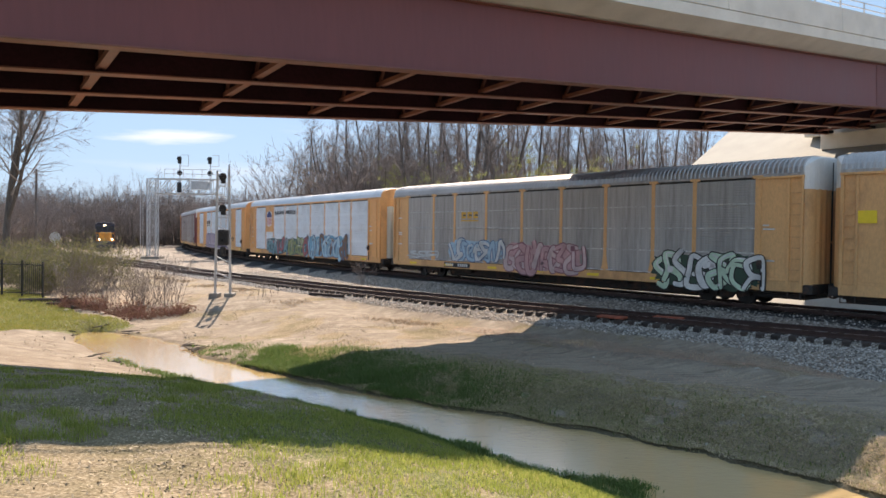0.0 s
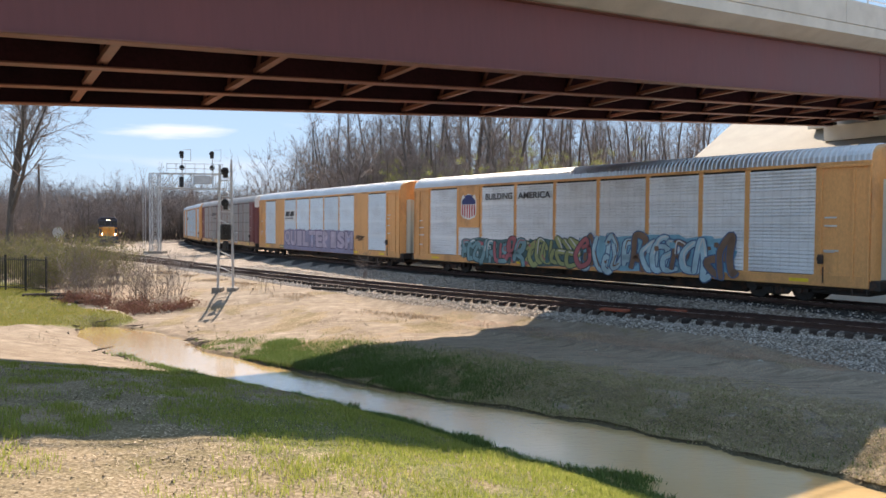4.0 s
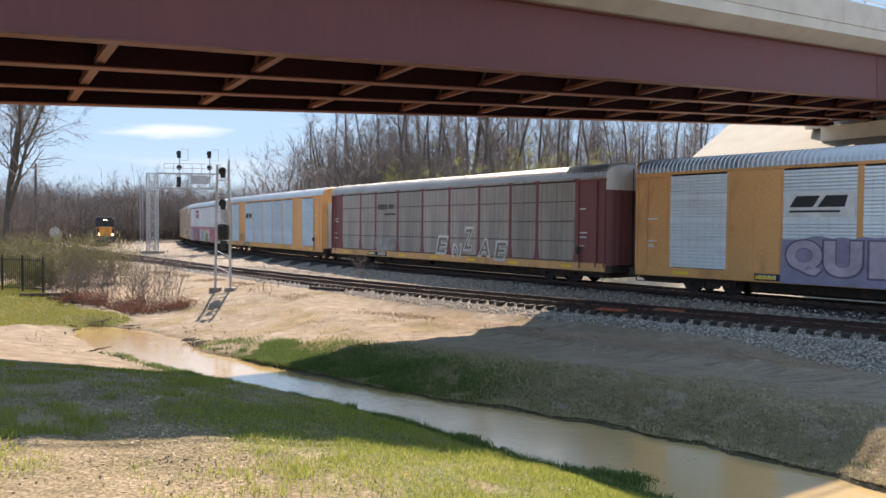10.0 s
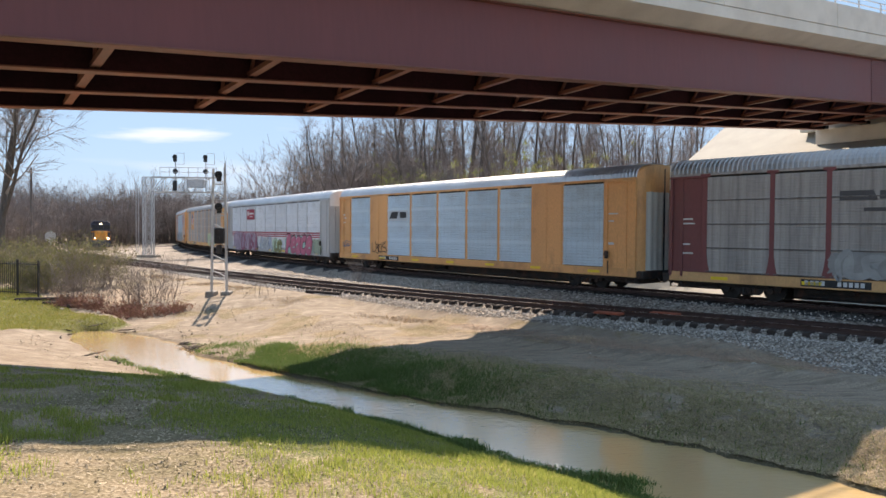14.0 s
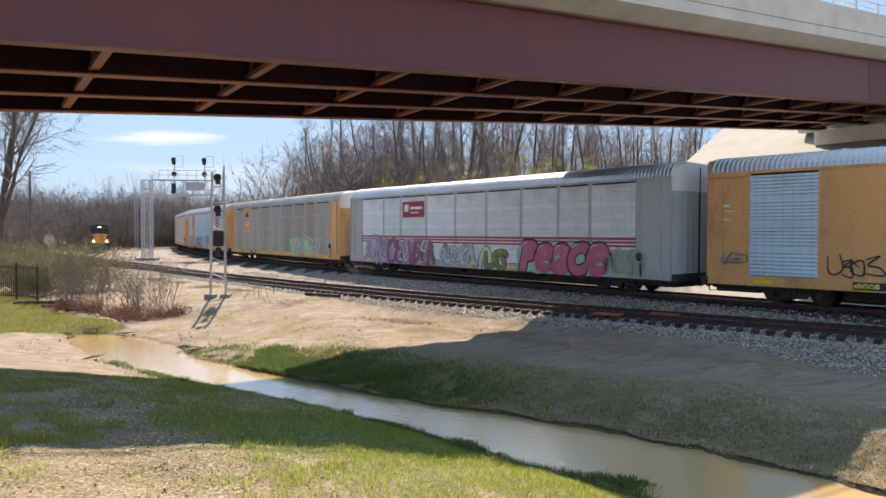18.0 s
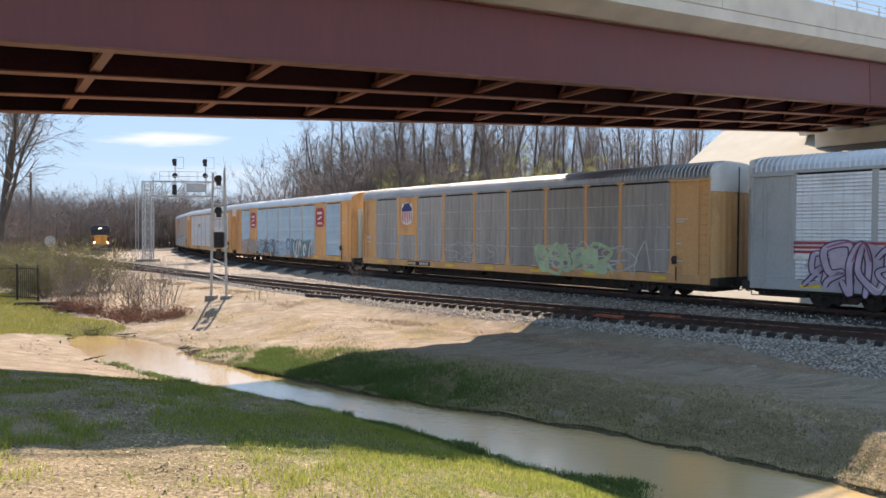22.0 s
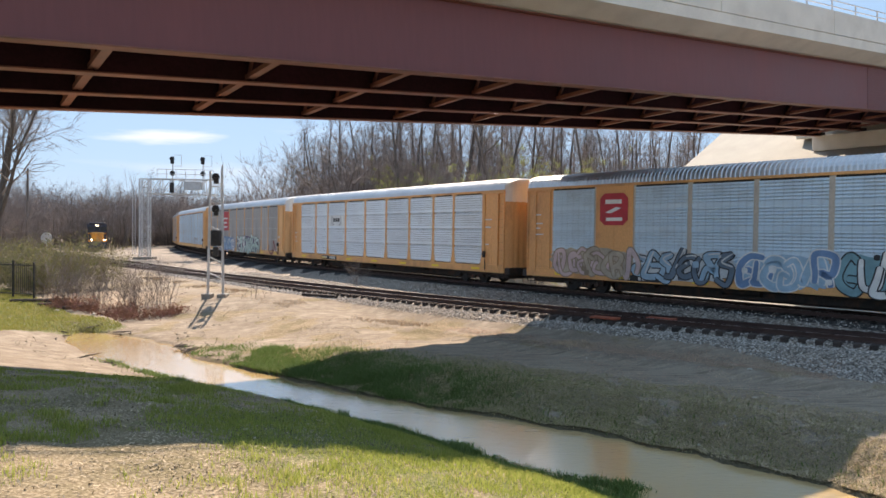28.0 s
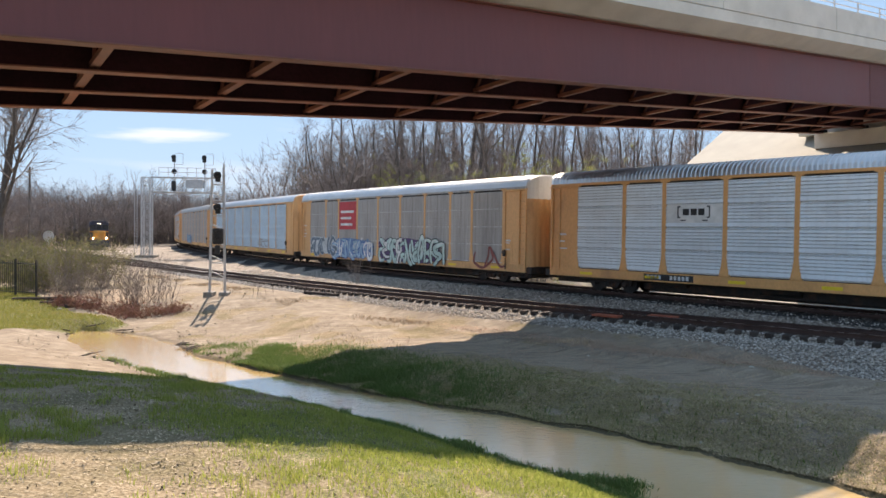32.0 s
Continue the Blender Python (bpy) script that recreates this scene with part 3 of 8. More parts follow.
def build_bridge():
    root = tagged(empty("overpass", BR_M), "road overpass of rust-brown steel girders with a pale concrete parapet", "bridge", kind="structure")
    for i, o in enumerate(GIRDERS):
        e0, e1 = BR_S0, BR_S1 - (0.0, 0.1, 0.2, 0.2)[i]
        zo = CROSS * o
        bm = bmesh.new()
        box(bm, e0, e1, o - 0.012, o + 0.012, zo + 0.05, zo + GH - 0.04)
        g = part("girder_web", bm, M_WEATHER_STEEL if i == 0 else M_INNER_STEEL, root, "rust-brown painted steel plate girder" if i == 0 else "steel plate girder coloured dark for the shade under the deck")
        bm = bmesh.new()
        box(bm, e0, e1, o - 0.24, o + 0.24, zo, zo + 0.05, 0.008)
        part("bottom_flange", bm, M_FLANGE, g)
        bm = bmesh.new()
        box(bm, e0, e1, o - 0.2, o + 0.2, zo + GH - 0.04, zo + GH, 0.006)
        part("top_flange", bm, M_FLANGE, g)
        # stiffeners on the hidden faces, cross frames between the girders
        s = -9.67 - 4.5 * 9
        while s < BR_S1 - 1:
            side = 1 if i == 0 else 0
            for sg in ((1,) if i == 0 else (-1,) if i == 3 else (-1, 1)):
                y0, y1 = sorted((o + sg * 0.012, o + sg * 0.2))
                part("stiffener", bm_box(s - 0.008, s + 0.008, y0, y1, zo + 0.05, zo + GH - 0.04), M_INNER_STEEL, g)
            s += 4.5
    for i in range(3):
        o0, o1 = GIRDERS[i], GIRDERS[i + 1]
        z0, z1 = CROSS * o0, CROSS * o1
        zm = (z0 + z1) / 2
        s = -9.67 - 4.5 * 9
        while s < BR_S1 - 1:
            bm = bmesh.new()
            for v in box(bm, s - 0.13, s + 0.13, o0 + 0.03, o1 - 0.03, z0 + 0.12, z0 + 0.26):
                v.co.z += CROSS * (v.co.y - o0)
            bar(bm, (s, o0 + 0.1, z0 + 0.3), (s, (o0 + o1) / 2, zm + GH - 0.4), 0.09, 0.09)
            bar(bm, (s, o1 - 0.1, z1 + 0.3), (s, (o0 + o1) / 2, zm + GH - 0.4), 0.09, 0.09)
            bar(bm, (s, o0 + 0.1, z0 + GH - 0.32), (s, o1 - 0.1, z1 + GH - 0.32), 0.1, 0.1)
            part("cross_frame", bm, M_FLANGE, root, "rust-brown bracing between two girders")
            s += 4.5
    # added near-black sheets that paint shade between the girders, then slab and parapets
    for i in range(3):
        zm = CROSS * (GIRDERS[i] + GIRDERS[i + 1]) / 2
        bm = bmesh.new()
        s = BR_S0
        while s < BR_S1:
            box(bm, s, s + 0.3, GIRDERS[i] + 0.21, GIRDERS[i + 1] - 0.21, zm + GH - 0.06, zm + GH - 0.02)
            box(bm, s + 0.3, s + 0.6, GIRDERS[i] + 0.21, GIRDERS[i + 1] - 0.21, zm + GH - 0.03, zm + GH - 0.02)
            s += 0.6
        part("deck_form", bm, M_SOFFIT_SHADE, root, "near-black corrugated sheet added as shade under the deck")
    bm = bmesh.new()
    prism(bm, [(-1.25, GH + 0.38), (-0.3, GH + 0.04), (GIRDERS[3] + 0.3, GH - 0.3), (GIRDERS[3] + 0.9, GH - 0.25), (GIRDERS[3] + 0.9, GH + 0.55), (-1.25, GH + 0.85)], BR_S0, 60, "x")
    part("deck_slab", bm, M_CONCRETE, root, "pale concrete deck slab")
    for y0, y1 in ((-1.28, -0.88), (GIRDERS[3] + 0.55, GIRDERS[3] + 0.93)):
        s = BR_S0
        low = y0 > 0                                  # the far side has a low kerb with an open railing
        while s < 59:
            bm = bmesh.new()
            box(bm, s + 0.012, s + 9.4 - 0.012, y0, y1, GH + (0.56 if low else 0.87), GH + (0.8 if low else 2.02), 0.015)
            part("kerb_panel" if low else "parapet_panel", bm, M_CONCRETE, root, "pale concrete kerb" if low else "pale concrete parapet panel")
            s += 9.4
        ym = (y0 + y1) / 2
        bm = bmesh.new()
        s = BR_S0 + 1
        while s < 60:
            bar(bm, (s, ym, GH + (0.7 if low else 2.0)), (s, ym, GH + (2.1 if low else 2.62)), 0.06, 0.06)
            s += 2.4
        for z in ((GH + 1.6, GH + 2.08) if low else (GH + 2.3, GH + 2.6)):
            cyl(bm, (BR_S0, ym, z), (60, ym, z), 0.03, n=6)
        part("parapet_railing", bm, M_GALV, root, "grey metal railing on the parapet")
    # end diaphragm: ribbed cladding at the last bay
    bm = bmesh.new()
    z = 0.06
    while z < GH - 0.1:
        box(bm, 29.4, BR_S1 - 0.3, -0.05, -0.014, z, z + 0.06)
        z += 0.14
    part("ribbed_cladding", bm, M_WEATHER_STEEL, root, "ribbed rust-brown end panel")
    # abutment
    bm = bmesh.new()
    box(bm, BR_S1 - 0.5, BR_S1 + 2.5, -1.6, GIRDERS[3] + 0.45, -1.4, -0.25, 0.03)
    part("bearing_shelf", bm, M_CONCRETE, root, "pale concrete bearing shelf")
    bm = bmesh.new()
    box(bm, BR_S1 + 0.8, BR_S1 + 2.5, -2.0, GIRDERS[3] + 2.4, -0.25, GH - 0.05, 0.03)
    part("back_wall", bm, M_CONCRETE, root)
    for o in GIRDERS:
        part("bearing", bm_box(BR_S1 - 0.45, BR_S1 + 0.1, o - 0.25, o + 0.25, -0.25, 0.0), M_BLACK, root)
    return root


build_bridge()


def build_embankment():
    """The paved slope under the far end of the overpass and the road's bank behind it."""
    def bp(s, o, z):
        p = BR_P + BR_U * s + BR_H * o
        return Vector((p.x, p.y, z))
    top, s0, o0, o1, run, fl = 14.0, 49.4, -3.5, 21.0, 25.84, -1.4
    pts = [bp(s0, o0, top), bp(s0, o1, top), bp(s0 - run, o1 + fl, -1.2), bp(s0 - run, o0 - run, -1.2),
           bp(s0 + 90, o0, top), bp(s0 + 90, o1, top), bp(s0 + 90, o1 + fl, -1.2), bp(s0 + 90, o0 - run, -1.2)]
    bm = bmesh.new()
    vs = [bm.verts.new(p) for p in pts]
    for f in ((0, 1, 2, 3), (0, 4, 5, 1), (1, 5, 6, 2), (0, 3, 7, 4), (2, 6, 7, 3), (4, 7, 6, 5)):
        bm.faces.new([vs[i] for i in f])
    bmesh.ops.recalc_face_normals(bm, faces=bm.faces[:])
    me = bpy.data.meshes.new("slope_paving")
    bm.to_mesh(me)
    bm.free()
    me.materials.append(M_PAVING)
    return tagged(new("slope_paving", me), "pale concrete slope paving under the end of the overpass", "embankment", kind="structure")


build_embankment()


# ---------------------------------------------------------------- autorack cars
SIDE_L, HALF_W = 26.2, 1.58
EXT = {-1: 0.25, 1: 0.42}                        # how far the end bays reach past the side's plan length
END_BULGE = 0.38
POSTS = (1.35, 4.1, 6.15, 8.95, 11.8, 14.6, 17.4, 20.05, 22.1, 24.85)
Z_SILL0, Z_SILL1, Z_EAVE = 0.68, 1.08, 5.22


def paint(name, c, rough=0.5, dirt=(0.10, 0.07, 0.05), amount=0.45, vary=0.10):
    return material(name, c, rough, 0, vary, 0.5, 0.04, 30, dirt, amount, 0.9, (0.6, 1, 0.25))


C_YEL = paint("yellow_ochre_paint", (0.74, 0.365, 0.135), 0.5, (0.27, 0.13, 0.065), 0.85, 0.14)
C_YEL2 = paint("faded_yellow_paint", (0.70, 0.385, 0.165), 0.55, (0.24, 0.115, 0.055), 0.8, 0.14)
C_WORN = paint("worn_post_paint", (0.50, 0.43, 0.35), 0.55, (0.34, 0.16, 0.07), 0.8, 0.2)
C_RED = paint("oxide_red_paint", (0.20, 0.058, 0.058))
C_GREY = paint("grey_paint", (0.42, 0.43, 0.43))
P_SILVER = material("galvanised_panel", (0.76, 0.83, 0.88), 0.4, 0.08, 0.10, 0.8, 0.03, 30, (0.5, 0.5, 0.5), 0.5, 0.8, (0.5, 1, 0.8), obj_random=0.06)
P_WHITE = material("white_panel", (0.78, 0.815, 0.845), 0.45, 0.0, 0.08, 0.8, 0.03, 30, (0.35, 0.33, 0.30), 0.5, 0.8, (0.5, 1, 0.6), obj_random=0.05)
P_BLUE = material("blue_grey_panel", (0.54, 0.68, 0.77), 0.45, 0.05, 0.10, 0.8, 0.03, 30, (0.33, 0.35, 0.37), 0.5, 0.8, (0.5, 1, 0.6), obj_random=0.07)
P_DARK = material("weathered_dark_panel", (0.39, 0.372, 0.35), 0.55, 0.05, 0.16, 0.8, 0.03, 30, (0.16, 0.145, 0.13), 0.6, 1.2, (4.0, 1, 0.3), obj_random=0.12)
P_DARKER = material("sooty_grey_panel", (0.36, 0.33, 0.305), 0.6, 0.05, 0.2, 0.8, 0.03, 30, (0.17, 0.15, 0.135), 0.6, 1.2, (4.0, 1, 0.3), obj_random=0.12)
P_DOOR = paint("pale_grey_door", (0.62, 0.62, 0.55))
R_SILVER = material("galvanised_roof", (0.60, 0.61, 0.62), 0.36, 0.8, 0.08, 0.6, 0.03, 30, (0.46, 0.44, 0.42), 0.35, 0.6)
R_GREY = material("dull_grey_roof", (0.42, 0.40, 0.385), 0.40, 0.72, 0.12, 0.6, 0.03, 30, (0.36, 0.32, 0.29), 0.4, 0.6)
P_SEAM = material("pale_seam_strip", (0.53, 0.52, 0.495), 0.5, 0.1, 0.45, 2.6, 0, 40, (0.28, 0.26, 0.24), 0.7, 1.6, (1, 1, 0.1))
P_SEAM_DARK = material("rusty_seam_strip", (0.13, 0.11, 0.10), 0.6, 0.1, 0.5, 3.2, 0, 40, (0.06, 0.05, 0.045), 0.9, 2.4, (1, 1, 0.1))
M_WHITE = paint("white_paint", (0.72, 0.71, 0.68), 0.5, (0.4, 0.36, 0.30), 0.4)
M_YMARK = material("reflective_yellow_mark", (0.85, 0.60, 0.03), 0.4, 0, 0.08, 3, 0, 30)
M_RUB = material("rubber_hose", (0.02, 0.02, 0.02), 0.6, 0, 0.2, 5, 0, 30)
M_GAP = material("dark_interior", (0.03, 0.027, 0.025), 0.9, 0, 0.3, 2, 0, 20)


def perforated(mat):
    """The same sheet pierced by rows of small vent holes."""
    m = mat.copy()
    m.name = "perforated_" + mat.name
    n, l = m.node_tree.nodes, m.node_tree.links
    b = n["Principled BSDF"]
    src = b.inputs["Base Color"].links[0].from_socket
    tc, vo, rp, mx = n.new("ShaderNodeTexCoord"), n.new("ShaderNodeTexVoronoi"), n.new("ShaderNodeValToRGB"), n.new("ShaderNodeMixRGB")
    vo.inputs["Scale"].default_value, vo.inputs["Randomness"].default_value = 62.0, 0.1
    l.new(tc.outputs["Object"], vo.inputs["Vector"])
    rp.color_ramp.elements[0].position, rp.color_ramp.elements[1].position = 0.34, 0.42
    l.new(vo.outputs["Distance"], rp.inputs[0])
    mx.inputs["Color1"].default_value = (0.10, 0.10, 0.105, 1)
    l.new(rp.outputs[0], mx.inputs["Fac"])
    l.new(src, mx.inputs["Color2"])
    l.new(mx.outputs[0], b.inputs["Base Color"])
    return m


def ribbing(mat, pitch=0.35, depth=0.8):
    """Adds the faint upright lines of rivets and racking behind a side panel's sheet."""
    n, l = mat.node_tree.nodes, mat.node_tree.links
    b = n["Principled BSDF"]
    src = b.inputs["Base Color"].links[0].from_socket
    tc, wv, rp, mx = n.new("ShaderNodeTexCoord"), n.new("ShaderNodeTexWave"), n.new("ShaderNodeValToRGB"), n.new("ShaderNodeMixRGB")
    wv.inputs["Scale"].default_value = 0.314 / pitch
    wv.inputs["Distortion"].default_value, wv.inputs["Detail Scale"].default_value = 0.6, 3.0
    rp.color_ramp.elements[0].position, rp.color_ramp.elements[1].position = 0.02, 0.16
    rp.color_ramp.elements[0].color = (depth, depth, depth, 1)
    l.new(tc.outputs["Object"], wv.inputs["Vector"])
    l.new(wv.outputs["Fac"], rp.inputs[0])
    mx.blend_type = "MULTIPLY"
    mx.inputs["Fac"].default_value = 1.0
    l.new(src, mx.inputs["Color1"])
    l.new(rp.outputs[0], mx.inputs["Color2"])
    l.new(mx.outputs[0], b.inputs["Base Color"])


for m_, d_ in ((P_SILVER, 0.93), (P_WHITE, 0.92), (P_BLUE, 0.90), (P_DARK, 0.9), (P_DARKER, 0.87)):
    ribbing(m_, 0.35, d_)
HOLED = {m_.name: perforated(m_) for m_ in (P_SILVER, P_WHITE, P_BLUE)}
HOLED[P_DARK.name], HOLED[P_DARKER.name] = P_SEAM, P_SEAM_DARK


def panel_mesh(w, style, z0=Z_SILL1 + 0.03, z1=Z_EAVE - 0.17):
    """A side panel, facing -y; its profile is a list of (depth, height, material of the strip above)."""
    prof, h = [], (z1 - z0) / 4
    for k in range(4):
        zb = z0 + k * h
        if style == "batten":                       # flat sheets, finely ribbed, with a strip over each seam
            prof += [(-0.02, zb, 1), (-0.02, zb + 0.045, 0)]
            rh = (h - 0.07) / 9
            for i in range(9):
                za = zb + 0.062 + i * rh
                prof += [(0.0, za, 0), (0.0, za + rh * 0.6, 0), (0.013, za + rh * 0.7, 0), (0.013, za + rh * 0.95, 0)]
            prof.append((0.02, zb + h - 0.004, 0))
        elif style == "sheet":                      # four sheets with open seams between them
            prof += [(0.078, zb, 1), (0.078, zb + 0.06, 0), (-0.012, zb + 0.065, 0), (-0.012, zb + 0.13, 0)]
            rh = (h - 0.17) / 6
            for i in range(6):
                za = zb + 0.14 + i * rh
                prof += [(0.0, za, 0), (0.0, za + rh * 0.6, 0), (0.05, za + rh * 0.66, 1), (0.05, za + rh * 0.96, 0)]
            prof.append((0.03, zb + h - 0.02, 0))
        else:                                       # plain bands between groups of open louvres
            lo = 0.08 if k == 0 else 0.17
            prof += [(-0.004, zb, 0), (-0.004, zb + lo, 0)]
            rh = (h - lo - 0.01) / 6
            for i in range(6):
                za = zb + lo + 0.005 + i * rh
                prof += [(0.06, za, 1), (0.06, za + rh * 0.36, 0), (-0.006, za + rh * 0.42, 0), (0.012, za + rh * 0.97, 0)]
    prof.append((0.03, z1, 0))
    verts, faces = [], []
    for i, (d, z, _) in enumerate(prof):
        verts += [(-w / 2, 0.08, z), (-w / 2, d, z), (w / 2, d, z), (w / 2, 0.08, z)]
        if i:
            faces += [(4 * i - 4 + j, 4 * i - 3 + j, 4 * i + 1 + j, 4 * i + j) for j in range(3)]
    me = mesh_of("panel", verts, faces)
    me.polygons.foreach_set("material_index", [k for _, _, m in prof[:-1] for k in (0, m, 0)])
    return me


def roof_mesh(length, ribbed=True):
    """The arched, ribbed roof."""
    arc = []
    for k in range(13):
        t = math.pi * k / 12
        x, z = -math.cos(t), math.sin(t)
        arc.append((HALF_W * math.copysign(abs(x) ** 0.62, x), 0.66 * abs(z) ** 0.85))
    verts, faces = [], []
    x0, length = -length / 2 - EXT[-1], length + EXT[-1] + EXT[1]
    n = int(length / 0.195)
    xs = []
    for i in range(n):
        x = x0 + length * i / n
        xs += [(x, 0.0), (x + 0.06, 0.0), (x + 0.085, 0.04), (x + 0.165, 0.04)]
    xs.append((x0 + length, 0.0))
    for x, up in xs:
        for y, z in arc:
            verts.append((x, y * (1 + up * 0.4), Z_EAVE + 0.02 + z + up * (0.3 + z)))
    k = len(arc)
    for i in range(len(xs) - 1):
        for j in range(k - 1):
            faces.append((i * k + j, i * k + j + 1, (i + 1) * k + j + 1, (i + 1) * k + j))
    me = mesh_of("roof", verts, faces)
    return me, arc


ROOF_MESH, ROOF_ARC = roof_mesh(SIDE_L)


def post_mesh(slim=False):
    """An upright of the side, flared where it meets the sill; the slim kind has no head plate."""
    w, f, z = (0.11, 0.17, 1.4) if slim else (0.092, 0.23, 1.85)
    t = w if slim else 0.22
    half = [(t, Z_EAVE - 0.02), (t, Z_EAVE - 0.12), (w, Z_EAVE - 0.15), (w, z), (f * 0.62, (z + Z_SILL1) / 2), (f, Z_SILL1)]
    bm = bmesh.new()
    prism(bm, [(-x, q) for x, q in half] + [(x, q) for x, q in reversed(half)], -HALF_W - (0.004 if slim else 0.045), -HALF_W + 0.05, "y")
    return from_bm(bm, "post")


def wheel_mesh():
    bm = bmesh.new()
    cyl(bm, (0, -0.07, 0), (0, 0.07, 0), 0.44, n=20)
    cyl(bm, (0, 0.07, 0), (0, 0.10, 0), 0.47, n=20)
    cyl(bm, (0, -0.16, 0), (0, -0.07, 0), 0.12, n=10)
    me = bpy.data.meshes.new("wheel")
    bm.to_mesh(me)
    bm.free()
    me.materials.append(M_TRUCK)
    return me


WHEEL = wheel_mesh()
_mesh_cache = {}


def cached(key, make, mat):
    k = (key, mat.name)
    if k not in _mesh_cache:
        me = make()
        if not me.materials:
            me.materials.append(mat)
        else:
            me = me.copy()
            me.materials.clear()
            me.materials.append(mat)
        _mesh_cache[k] = me
    return _mesh_cache[k]


def from_bm(bm, name):
    me = bpy.data.meshes.new(name)
    bm.to_mesh(me)
    bm.free()
    return me


def box_mesh(name, *a, **k):
    return from_bm(bm_box(*a, **k), name)


def side_frame():
    bm = bmesh.new()
    prism(bm, [(-1.25, 0.62), (-1.05, 0.66), (-0.62, 0.72), (-0.35, 0.82), (0.35, 0.82), (0.62, 0.72), (1.05, 0.66), (1.25, 0.62), (1.2, 0.38),
               (0.95, 0.36), (0.6, 0.46), (0.42, 0.24), (-0.42, 0.24), (-0.6, 0.46), (-0.95, 0.36), (-1.2, 0.38)], -1.16, -1.02, "y")
    for x in (-0.2, 0.0, 0.2):
        cyl(bm, (x, -1.17, 0.30), (x, -1.17, 0.62), 0.07, n=8)
    for x in (-0.88, 0.88):
        cyl(bm, (x, -1.24, 0.44), (x, -1.10, 0.44), 0.13, n=10)
    return from_bm(bm, "side_frame")


def end_curve(sign, y, out=0.0):
    """How far along the car the rounded end stands at y."""
    return sign * (SIDE_L / 2 + EXT[sign] + (END_BULGE + out) * (1 - min(1.0, abs(y) / HALF_W) ** 4.5))


def end_sheet(sign, y0, y1, z0, z1, n, ridge=0.0, out=0.0):
    """A curved piece of the car's end between y0 and y1, with upright ridges."""
    bm = bmesh.new()
    ys = [y0 + (y1 - y0) * i / n for i in range(n + 1)]
    pts = [(end_curve(sign, y, out) + sign * (ridge if i % 4 in (1, 2) else 0.0), y) for i, y in enumerate(ys)]
    lo = [bm.verts.new((x, y, z0)) for x, y in pts]
    hi = [bm.verts.new((x, y, z1)) for x, y in pts]
    for i in range(n):
        bm.faces.new((lo[i], lo[i + 1], hi[i + 1], hi[i]))
    bmesh.ops.recalc_face_normals(bm, faces=bm.faces[:])
    bmesh.ops.solidify(bm, geom=bm.faces[:], thickness=0.03)
    return from_bm(bm, "end_sheet")


END_TOP = Z_EAVE - 0.62




